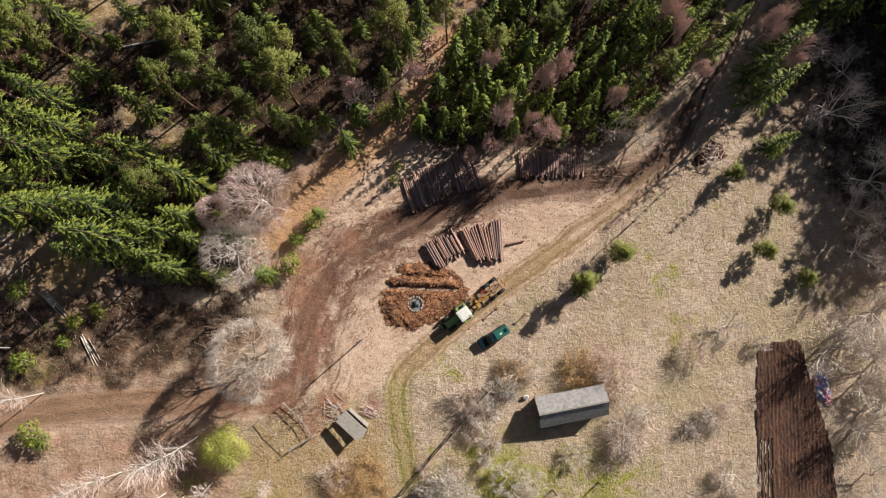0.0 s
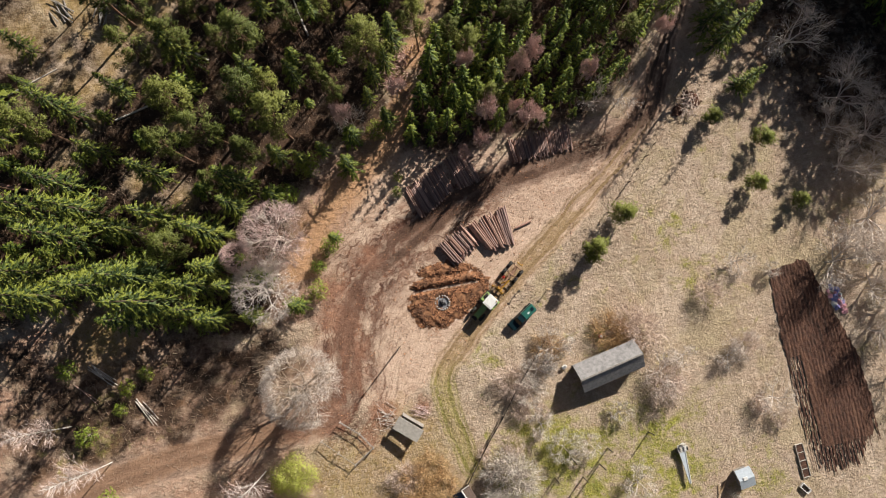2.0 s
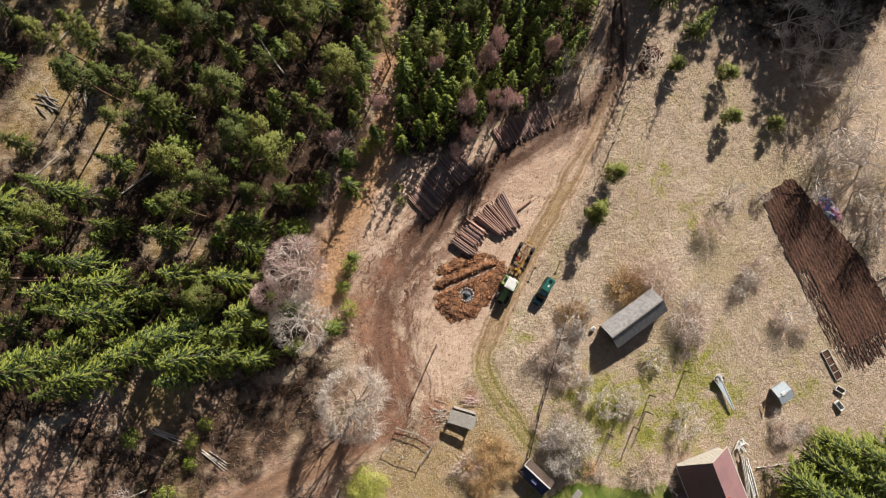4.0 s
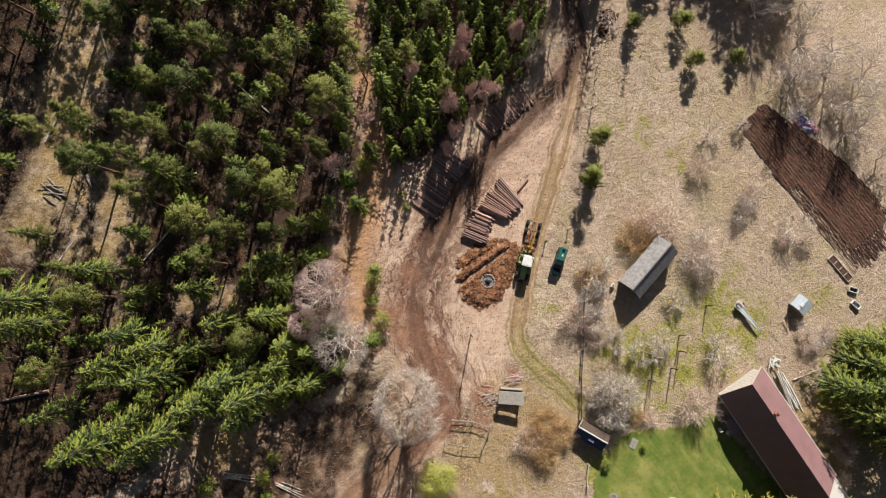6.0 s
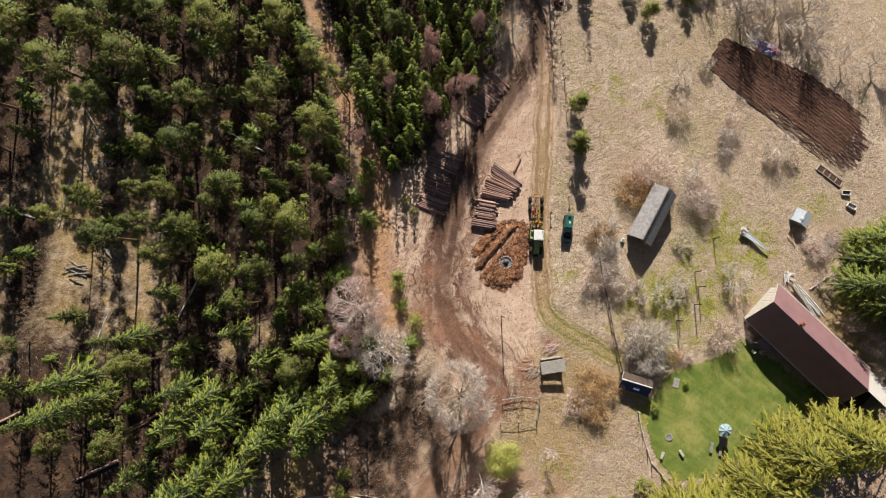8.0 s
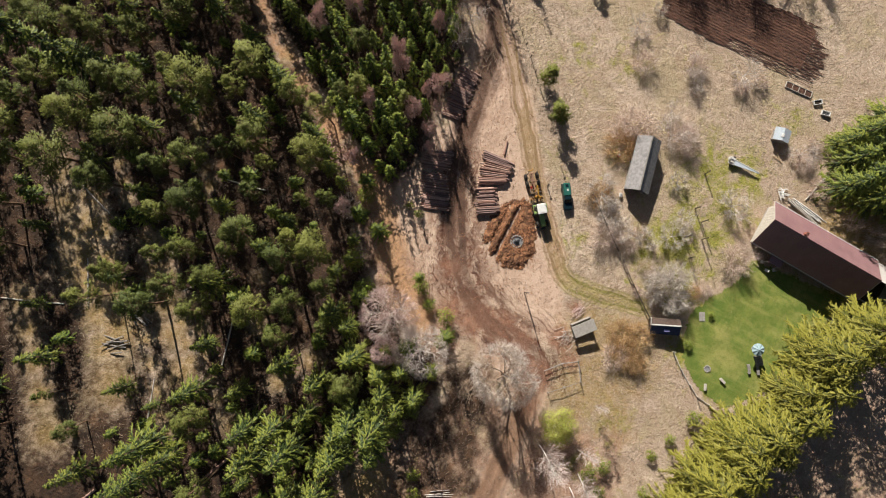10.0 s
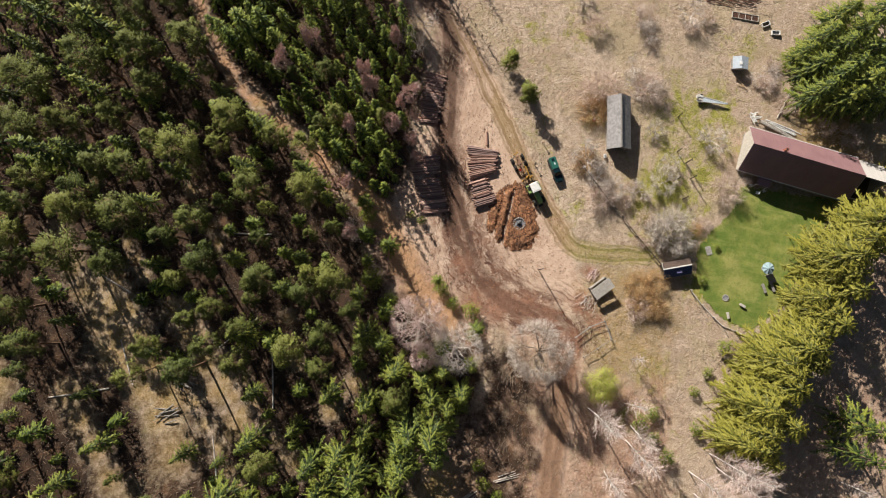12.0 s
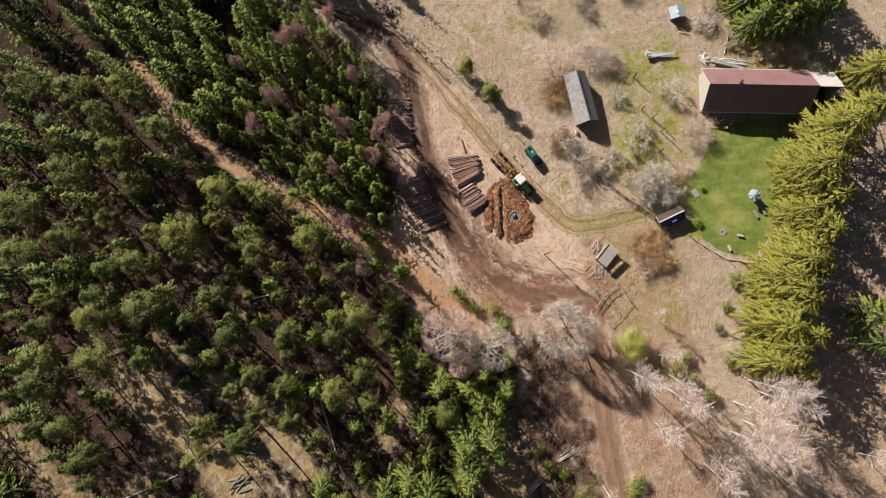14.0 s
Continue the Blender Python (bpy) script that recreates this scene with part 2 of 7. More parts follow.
    c = a.mix(pair, c, tint)
    a.colour(c)
    h = a.math("ADD", a.math("MULTIPLY", hairs, 0.45), a.math("MULTIPLY", fine, 0.4))
    h = a.math("ADD", h, a.math("MULTIPLY", clumps, a.span(a.attr("dirt"), 0.3, 0.8, 1.0, 0.35)))
    pits = a.noise(2.4, 4, 0.7, at=tilted)
    h = a.math("ADD", h, a.math("MULTIPLY", pits, a.math("MULTIPLY", a.span(a.attr("dirt"), 0.3, 0.8, 1.0, 0.3), a.span(a.attr("leaves"), 0.15, 0.5, 1.0, 0.25))))
    a.bump(h, 0.85, 0.2)
    return a.m


def chip_material():
    a = Mat("bark_chips", 0.95)
    n = a.mix(a.span(a.island(), 0.15, 0.85), (0.070, 0.032, 0.022), (0.52, 0.240, 0.120))
    n = a.mix(a.span(a.noise(0.7, 4, 0.6), 0.46, 0.6, 0, 0.75), n, (0.13, 0.07, 0.045))
    a.colour(n).bump(a.noise(18, 3), 0.4, 0.02)
    return a.m


def soil_material():
    a = Mat("ploughed_soil", 0.95)
    n = a.mix(a.span(a.noise(1.1, 5, 0.7), 0.35, 0.68), (0.118, 0.056, 0.038), (0.05, 0.028, 0.022))
    rows = a.noise(0.5, 5, 0.7, at=a.scaled(5.0, 0.22, 1), warp=0.3)
    n = a.mix(a.span(rows, 0.52, 0.66, 0, 0.7), n, (0.20, 0.108, 0.07))
    n = a.mix(a.span(rows, 0.46, 0.36, 0, 0.7), n, (0.035, 0.022, 0.018))
    n = a.mix(a.span(a.noise(7, 4), 0.58, 0.74, 0, 0.5), n, (0.30, 0.19, 0.125))
    a.colour(n).bump(a.noise(5, 5, 0.75), 1.0, 0.14)
    return a.m


def lawn_material():
    a = Mat("mown_grass", 0.9)
    n = a.mix(a.span(a.noise(0.45, 5, 0.65), 0.36, 0.66), (0.115, 0.170, 0.030), (0.225, 0.245, 0.055))
    n = a.mix(a.span(a.noise(0.22, 4, 0.65), 0.5, 0.66, 0, 0.75), n, (0.35, 0.325, 0.105))
    n = a.mix(a.span(a.noise(1.1, 5, 0.72), 0.5, 0.66, 0, 0.6), n, (0.095, 0.145, 0.024))
    n = a.mix(a.span(a.noise(0.5, 4, 0.6, at=a.scaled(2.2, 0.25, 1)), 0.54, 0.68, 0, 0.45), n, (0.30, 0.29, 0.09))
    n = a.mix(a.span(a.noise(9, 4, 0.7), 0.45, 0.75, 0, 0.6), n, (0.085, 0.112, 0.02))
    a.colour(n).bump(a.noise(14, 4, 0.7), 0.6, 0.05)
    return a.m


def metal_roof(name, c, c2):
    """Painted sheet in steps along the slope, a little faded and streaked."""
    a = Mat(name, 0.36)
    a.b.inputs["Specular IOR Level"].default_value = 0.5
    n = a.mix(a.span(a.noise(0.5, 4, at=a.scaled(1, 0.25, 1)), 0.35, 0.7), c, c2)
    n = a.mix(a.span(a.noise(8, 3), 0.45, 0.8, 0, 0.3), n, tuple(v * 1.35 for v in c2))
    a.colour(n).bump(a.noise(9, 3), 0.12, 0.02)
    return a.m


M = {
    "ground": ground_material(), "soil": soil_material(), "lawn": lawn_material(),
    # Spruce: dark inner needles and bright shoots hold bough shade and sun in colour
    "spruce": foliage("spruce_shaded_needles", (0.015, 0.031, 0.008), (0.062, 0.094, 0.019), (0.084, 0.114, 0.023)),
    "spruce_tip": foliage("spruce_sunlit_shoots", (0.090, 0.124, 0.017), (0.208, 0.236, 0.031), (0.258, 0.268, 0.038)),
    "young": foliage("young_spruce_shaded_needles", (0.016, 0.035, 0.006), (0.064, 0.102, 0.014), (0.088, 0.124, 0.018)),
    "young_tip": foliage("young_spruce_sunlit_shoots", (0.088, 0.124, 0.014), (0.198, 0.242, 0.028), (0.248, 0.268, 0.037)),
    "olive": foliage("garden_spruce_shaded_needles", (0.042, 0.050, 0.007), (0.135, 0.138, 0.019), (0.150, 0.150, 0.023)),
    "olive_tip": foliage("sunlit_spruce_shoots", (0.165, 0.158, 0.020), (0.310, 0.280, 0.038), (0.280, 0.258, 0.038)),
    "pine": foliage("pine_needles", (0.032, 0.048, 0.010), (0.152, 0.180, 0.033), (0.245, 0.252, 0.049)),
    "smallpine": foliage("young_pine_needles", (0.11, 0.13, 0.022), (0.26, 0.275, 0.045), (0.24, 0.25, 0.045)),
    "willow": foliage("willow_leaves", (0.30, 0.325, 0.058), (0.45, 0.45, 0.095), (0.41, 0.41, 0.09)),
    "shrub": foliage("shrub_leaves", (0.09, 0.145, 0.016), (0.25, 0.31, 0.035), (0.30, 0.32, 0.04)),
    "pinebark": bark("pine_bark", (0.22, 0.125, 0.07), (0.13, 0.08, 0.055)),
    "bark": bark("spruce_bark", (0.15, 0.105, 0.075), (0.085, 0.06, 0.045)),
    "twig_grey": bark("grey_twigs", (0.68, 0.60, 0.545), (0.55, 0.48, 0.43)),
    "twig_pale": bark("pale_twigs", (0.64, 0.57, 0.51), (0.50, 0.44, 0.39)),
    "twig_pink": bark("reddish_twigs", (0.69, 0.52, 0.48), (0.55, 0.40, 0.37)),
    "twig_brown": bark("brown_twigs", (0.68, 0.545, 0.47), (0.56, 0.435, 0.37)),
    "twig_oak": bark("greyish_twigs", (0.60, 0.525, 0.465), (0.51, 0.44, 0.39)),
    "twig_rust": bark("orange_brown_twigs", (0.60, 0.40, 0.20), (0.45, 0.29, 0.15)),
    "twig_birch": bark("birch_twigs", (0.68, 0.55, 0.50), (0.56, 0.43, 0.385)),
    "birchbark": bark("birch_bark", (0.66, 0.62, 0.58), (0.46, 0.42, 0.385)),
    "logbark": bark("log_bark", (0.56, 0.395, 0.345), (0.17, 0.108, 0.096), 1.0),
    "logpale": bark("peeled_log", (0.78, 0.54, 0.44), (0.22, 0.118, 0.092), 1.0),
    "cut": plain("cut_wood", (0.58, 0.42, 0.26), (0.42, 0.28, 0.17)),
    "straw": bark("dry_grass_blades", (0.52, 0.41, 0.30), (0.35, 0.26, 0.18), 0.0),
    "grass": bark("green_grass_blades", (0.16, 0.20, 0.04), (0.25, 0.25, 0.07), 0.0),
    "stick": bark("dead_sticks", (0.40, 0.30, 0.22), (0.23, 0.165, 0.12), 0.0),
    "grey_board": plain("weathered_boards", (0.36, 0.33, 0.30), (0.22, 0.195, 0.17), 3),
    "pale_board": plain("pale_boards", (0.58, 0.535, 0.475), (0.43, 0.385, 0.335), 3),
    "dark_wood": plain("dark_timber", (0.10, 0.075, 0.055), (0.055, 0.042, 0.034), 3),
    "shingle": plain("grey_shingles", (0.37, 0.35, 0.345), (0.22, 0.21, 0.21), 2.2, 0.85, 0, 0.5),
    "red_roof": metal_roof("burgundy_sheet", (0.275, 0.155, 0.158), (0.215, 0.120, 0.126)),
    "grey_sheet": metal_roof("light_grey_sheet", (0.52, 0.49, 0.46), (0.42, 0.39, 0.365)),
    "pale_blue": plain("pale_blue_sheet", (0.52, 0.57, 0.62), (0.40, 0.45, 0.50), 3, 0.45),
    "brick": plain("chimney_brick", (0.33, 0.12, 0.08), (0.22, 0.09, 0.065), 9),
    "white": plain("white_paint", (0.80, 0.79, 0.76), (0.66, 0.64, 0.60), 4, 0.55),
    "blue_roof": plain("navy_tarp", (0.045, 0.07, 0.155), (0.03, 0.045, 0.10), 3, 0.6),
    "brown_roof": plain("leafy_shaded_felt", (0.13, 0.085, 0.065), (0.06, 0.045, 0.04), 5),
    "rubber": plain("tyre_rubber", (0.03, 0.029, 0.028), (0.06, 0.05, 0.042), 8),
    "tractor_green": plain("light_green_paint", (0.36, 0.50, 0.17), (0.27, 0.40, 0.12), 5, 0.4),
    "yellow": plain("machine_yellow", (0.55, 0.29, 0.045), (0.34, 0.18, 0.05), 7, 0.5),
    "rusty": plain("rusty_frame", (0.36, 0.21, 0.135), (0.22, 0.13, 0.09), 7, 0.7),
    "red": plain("red_paint", (0.50, 0.05, 0.03), (0.38, 0.04, 0.025), 7, 0.45),
    "black": plain("black_steel", (0.03, 0.028, 0.027), (0.055, 0.045, 0.04), 8, 0.5),
    "steel": plain("dusty_steel", (0.20, 0.17, 0.145), (0.11, 0.09, 0.075), 7, 0.55),
    "car_green": plain("teal_green_paint", (0.032, 0.140, 0.112), (0.025, 0.105, 0.085), 3, 0.3, 0, 0.02),
    "car_dark": plain("dark_teal_paint", (0.010, 0.027, 0.034), (0.008, 0.02, 0.027), 3, 0.25, 0, 0.02),
    "glass": plain("dark_window_glass", (0.012, 0.016, 0.02), (0.02, 0.024, 0.028), 3, 0.08, 0, 0.0),
    "stone": plain("field_stone", (0.44, 0.41, 0.38), (0.29, 0.265, 0.245), 6, 0.9, 0, 0.4, 0.6),
    "char": plain("charred_wood", (0.03, 0.03, 0.034), (0.085, 0.085, 0.09), 9),
    "ash": plain("grey_ash", (0.34, 0.34, 0.35), (0.16, 0.16, 0.17), 9),
    "chips": chip_material(),
    "mulch": plain("bark_mulch", (0.40, 0.195, 0.100), (0.050, 0.026, 0.018), 1.6, 0.95, 0, 0.9),
    "aqua": plain("pale_blue_cloth", (0.28, 0.40, 0.44), (0.42, 0.52, 0.55), 3),
    "cloth_pink": plain("pink_cloth", (0.62, 0.24, 0.30), (0.72, 0.45, 0.48), 5),
    "cloth_blue": plain("violet_blue_cloth", (0.17, 0.18, 0.42), (0.35, 0.33, 0.55), 5),
    "orange": plain("faded_orange_plastic", (0.56, 0.21, 0.11), (0.42, 0.16, 0.09), 5),
}

# ---- the lie of the land ----
def gz(x, y):
    """Height of the ground: a hillside that falls gently to +x and levels out far away."""
    return -0.0867 * np.clip(x, -150, 150) + 0.0317 * np.clip(y, -150, 150)


def ground_at(x, y):
    return float(gz(x, y))


def wave(x, y, s):
    """Smooth uneven relief, about -1 to 1, at wavelength s."""
    k = 2 * math.pi / s
    return (np.sin(k * (x * 0.93 + y * 0.37) + 1.3 * np.sin(k * 0.41 * y + 0.7)) + np.sin(k * (y * 0.88 - x * 0.47) * 1.27 + 1.7 * np.sin(k * 0.33 * x))
            + 0.6 * np.sin(k * (x * 0.5 + y * 0.9) * 2.1 + 2.0)) / 2.6


def to_line(x, y, line):
    """Distance of points from a polyline."""
    d = np.full(x.shape, 1e9)
    for (ax, ay), (bx, by) in zip(line, line[1:]):
        ux, uy = bx - ax, by - ay
        k = np.clip(((x - ax) * ux + (y - ay) * uy) / (ux * ux + uy * uy), 0, 1)
        d = np.minimum(d, np.hypot(x - ax - k * ux, y - ay - k * uy))
    return d


def along_line(x, y, line):
    """Signed distance to the side of a polyline, and the way along it."""
    d, side, way, run = np.full(x.shape, 1e9), np.zeros(x.shape), np.zeros(x.shape), 0.0
    for (ax, ay), (bx, by) in zip(line, line[1:]):
        ux, uy = bx - ax, by - ay
        n = math.hypot(ux, uy)
        k = np.clip(((x - ax) * ux + (y - ay) * uy) / (n * n), 0, 1)
        e = np.hypot(x - ax - k * ux, y - ay - k * uy)
        near = e < d
        side = np.where(near, np.sign((x - ax) * uy - (y - ay) * ux) * e, side)
        way, d = np.where(near, run + k * n, way), np.minimum(d, e)
        run += n
    return side, way


def inside(x, y, poly):
    """Signed distance to a polygon's edge: positive inside."""
    hit = np.zeros(x.shape, bool)
    for (ax, ay), (bx, by) in zip(poly, poly[1:] + poly[:1]):
        if ay != by:
            hit ^= ((ay > y) != (by > y)) & (x < (bx - ax) * (y - ay) / (by - ay) + ax)
    d = to_line(x, y, poly + poly[:1])
    return np.where(hit, d, -d)


def ramp(d, soft):
    return np.clip(0.5 + d / (2 * soft), 0, 1)


def smooth_line(line, n=6):
    """A rounded polyline through the given corners."""
    p = [Vector((*q, 0)) for q in line]
    p = [p[0] * 2 - p[1]] + p + [p[-1] * 2 - p[-2]]
    made = []
    for a, b, c, d in zip(p, p[1:], p[2:], p[3:]):
        for k in range(n):
            t = k / n
            v = 0.5 * ((2 * b) + (c - a) * t + (2 * a - 5 * b + 4 * c - d) * t * t + (3 * b - a - 3 * c + d) * t ** 3)
            made.append((v.x, v.y))
    return made + [tuple(p[-2][:2])]


TRACK = smooth_line([(48, 48), (43.5, 41.5), (38.4, 32.6), (34.3, 25.4), (30.2, 17.8), (24.6, 12.8), (16.8, 7.4), (10.6, 2.8), (5.3, -0.9), (-0.6, -5.9), (-4.6, -9.4), (-5.7, -12.4), (-5.2, -17.2), (-4.0, -23.2)])
UPPER = smooth_line([(34.3, 25.4), (32.3, 21.8), (28.3, 18.0), (22.1, 16.0), (14.5, 15.2), (6.5, 13.7), (0.3, 11.4), (-4.8, 9.2), (-10.2, 6.2), (-14.3, 2.4), (-16.8, -1.9), (-18.0, -6.4), (-18.6, -10.3), (-22.5, -12.4), (-30.5, -13.0), (-40.8, -13.2), (-52, -14.6), (-70, -18)])
INNER = smooth_line([(0.3, 11.4), (-6.5, 6.8), (-11.5, 2.5), (-14.0, -2.5), (-15.2, -7.0), (-18.0, -11.0)])
FOREST_LINE = smooth_line([(-22.9, 4.5), (-15.6, 14.2), (-9.0, 19.5), (-5.6, 23.0), (-2.2, 30.0), (0.6, 34.4), (5.9, 43.2), (14.0, 53.8), (29.9, 64.6), (42, 73), (60, 86)])
CLEARING = [(-23, -12.5), (-14, -13.5), (-6, -11.5), (0, -6.5), (6, -0.5), (14, 5.2), (24, 11.8), (32, 18), (33, 22), (28, 20.5), (20, 19.5), (10, 18.2), (3, 20), (-4, 21.5), (-9, 19), (-14, 11.5), (-19, 3.5), (-22, -3)]
TALL_FOREST = [(-6, 23.5), (0.4, 32.6), (12.6, 53.3), (29, 65.2), (44, 80), (60, 118), (-85, 118), (-85, 9), (-47, 9), (-40, 4), (-31, 1), (-26, 4), (-22.5, 14.5), (-14, 23)]
STAND = [(-4, 22), (0.5, 20), (9, 20.6), (20, 20.6), (26, 23.5), (30, 27), (34.5, 33.5), (40, 43), (50, 62), (62, 86), (46, 75), (30.2, 64.2), (15, 53.6), (3.4, 34.4), (-0.3, 28)]
WEST = [(-24, -6), (-20, -13), (-24, -17), (-24, -30), (-50, -34), (-80, -30), (-80, 8), (-47, 8), (-40, 3), (-30, 0)]
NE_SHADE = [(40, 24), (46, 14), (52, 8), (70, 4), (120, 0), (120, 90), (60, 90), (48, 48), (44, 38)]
LAWN = [(11.2, -37.2), (6.7, -36.2), (2.1, -33.1), (-1.1, -31.4), (-4.9, -31.6), (-8.4, -32.8), (-10.9, -35.6), (-12.4, -38.6), (-12.6, -42.3), (-8.8, -46), (-2.4, -49), (6.2, -52), (12.2, -53.5)]
FIELD = [(43.4, -6.3), (43.2, -12), (43.0, -18), (43.2, -27), (43.6, -35.2), (45.2, -36), (50.0, -35.6), (53.6, -32.5), (54.3, -28), (53.9, -21.5), (51.6, -13.5), (49.4, -5.7)]
YARD = [(8, -19), (26, -19), (30, -29), (27, -36), (21, -35.5), (12.5, -34), (4, -31), (-3, -25), (1, -20)]
SOUTH = [(-85, -33), (-52, -36), (-34, -46), (-12, -55), (4, -60), (12, -66), (10, -90), (-85, -90)]
# Churned western ground, darkened in colour where the rim trees' shadow lies
CHURNED_SHADE = [(-60, 6), (-40, 3), (-29, 1), (-24, 2), (-23, -3), (-25.5, -8.5), (-33, -11), (-44, -11), (-60, -11)]
# Dark floor in the east: brown litter plus the wood's shadow put into colour
EAST_SHADED_FLOOR = [(49, 25), (53, 16), (60, 8), (68, 6), (90, 14), (90, 60), (60, 62), (49, 47), (46, 38), (47, 30)]
SHED_YARD = [(-6, -14), (-5, -23), (-9, -31), (-24, -29), (-26, -18), (-22, -15), (-12, -13.5)]


def blob(x, y, cx, cy, r):
    return np.clip(1.2 - np.hypot(x - cx, y - cy) / r, 0, 1)


# sunny gaps in the forest where the floor shows
GAPS = [(-50, 45, 6), (-44, 37, 4), (-42, 48, 5), (-33, 30, 2), (-37, 58, 6), (-30, 60, 4), (-48, 26, 3), (-60, 50, 5), (-39, 23, 3), (-26, 33, 2), (-47, 4, 6), (-34, 20, 3), (-3.5, 31, 3.5), (8, 46, 2), (-45, 75, 5)]
GAPS += [(x + 0.755 * d, y + 0.655 * d, 3.4) for x, y in ((-50, 45), (-42, 48), (-37, 58), (-60, 50), (-44, 37), (-45, 75)) for d in (6, 11, 16, 21)]


GAPS += [(x + 0.755 * d, y + 0.655 * d, 1.7) for x, y in ((-16.5, 46.8), (-24.2, 57.0), (-42.0, 36.5), (-47.4, 28.3), (-55.4, 32.4)) for d in (0, 3, 6, 10, 14, 18)]


def masks(x, y):
    """What grows or lies on the ground at each point, 0 to 1 a kind; litter also darkens shaded ground."""
    wob = 1.6 * wave(x, y, 9.0) + 0.7 * wave(y, x, 3.7)
    tall, stand = inside(x, y, TALL_FOREST), inside(x, y, STAND)
    dirt = ramp(inside(x, y, CLEARING) + wob, 1.6)
    track, upper, inner = to_line(x, y, TRACK), to_line(x, y, UPPER), to_line(x, y, INNER)
    pair = np.minimum(np.abs(track - 0.75), np.abs(track + 0.75))
    dirt = np.maximum(dirt, ramp(1.7 + 0.3 * wob - track, 0.7) * np.clip((y + 14) / 6, 0.25, 1))
    dirt = np.maximum(dirt, ramp(2.6 + 0.5 * wob - upper, 1.2) * 0.9)
    lines = np.minimum(np.abs(upper - 0.8), np.minimum(np.abs(upper - 2.0), np.abs(inner - 0.9)))
    rut = np.maximum(ramp(2.1 + 0.8 * wob - upper, 1.1) * np.where(x > -5, 0.5, 0.12), ramp(0.28 - lines, 0.45) * 0.8 * (upper < 6))
    rut = np.maximum(rut, ramp(0.28 - pair, 0.32) * 0.66)
    north = np.clip((y - 4) / 6, 0, 1) * np.clip((30 - x) / 6, 0, 1)
    rut = rut * (0.6 + 0.4 * np.maximum(north, (x < -12) * 1.0))
    rut = np.maximum(rut, blob(x, y, -15.5, -3.5, 4.5) * (0.45 + 0.25 * wob) * (np.abs(upper - inner) < 9))
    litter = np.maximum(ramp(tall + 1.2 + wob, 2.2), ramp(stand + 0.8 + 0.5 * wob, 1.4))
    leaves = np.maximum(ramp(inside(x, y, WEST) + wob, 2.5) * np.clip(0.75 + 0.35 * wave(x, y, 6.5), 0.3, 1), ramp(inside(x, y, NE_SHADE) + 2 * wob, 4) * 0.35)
    leaves = np.maximum(leaves, ramp(np.where(y > 28, 1.7, 4.5) + 0.4 * wob - to_line(x, y, FOREST_LINE), 1.2) * (litter < 0.7))
    ride = ramp(1.5 + 0.4 * wob - to_line(x, y, FOREST_LINE), 0.9) * (y > 20) * np.where(y > 30, np.clip(0.7 + 0.6 * wave(x, y, 6.1), 0.2, 1), 1)
    litter, leaves = litter * (1 - 0.9 * ride), np.maximum(leaves, 0.95 * ride)
    churned_shade = ramp(inside(x, y, CHURNED_SHADE) + 1.5 * wob, 2.5) * np.clip(0.8 + 0.35 * wave(x, y, 5.3), 0.35, 1)
    # both shaded areas enter as extra dark litter
    litter = np.maximum(np.maximum(litter, 0.9 * churned_shade), ramp(inside(x, y, EAST_SHADED_FLOOR) + 2 * wob, 4) * 0.75)
    open_floor = np.zeros(x.shape)
    for cx, cy, r in GAPS:
        gap = blob(x, y, cx, cy, r * 1.1)
        litter, leaves, open_floor = litter * (1 - 0.65 * gap), np.maximum(leaves, gap * 0.3), np.maximum(open_floor, gap)
    green = ramp(inside(x, y, YARD) + 2 * wob, 4) * 0.56
    for cx, cy, r, k in ((0, -28, 4, 0.8), (8, -24, 5, 0.95), (3, -21, 3, 0.8), (12, -30, 4, 0.8), (16, -29, 6, 0.6), (-7, -33, 4, 0.8), (33, -6, 6, 0.32), (36, -34, 6, 0.45), (30, 2, 7, 0.28), (1, -9, 4, 0.4), (17, -10, 3.5, 0.45), (22, -34, 4, 0.55), (-22, -26, 5, 0.4), (-30, -24, 4, 0.5), (-47, -5, 5, 0.4), (-52, -8, 5, 0.6), (-48.5, -13.5, 3.5, 0.5)):
        green = np.maximum(green, blob(x, y, cx, cy, r) * k * 1.1)
    green = np.maximum(green, ramp(inside(x, y, LAWN), 0.8))
    moss = np.maximum(ramp(inside(x, y, SHED_YARD) + wob, 3) * 0.6, ramp(1.3 - np.abs(track - 0.2), 0.9) * 0.55 * (y < 8))
    moss = np.maximum(np.maximum(moss, blob(x, y, 24, -52, 12) * 0.9), open_floor * 0.75)
    leaves = np.maximum(leaves, ramp(inside(x, y, SOUTH) + wob, 3) * np.where(x > -55, 0.52, 0.8))
    red = np.zeros(x.shape)
    for cx, cy, r in ((-17.3, 4.0, 3), (-16.6, 0.5, 3.4), (-16.5, -3.9, 3), (-17.1, -8.0, 2.6), (-21, -12.4, 3), (-26, -13, 2.4), (-11.6, 7.0, 2), (-14.5, -13.8, 2.6), (-16.5, -16.5, 2.0), (-8.5, -13.6, 1.6)):
        red = np.maximum(red, blob(x, y, cx, cy, r) * (1.1 + 0.3 * wob))
    side, way = along_line(x, y, UPPER)
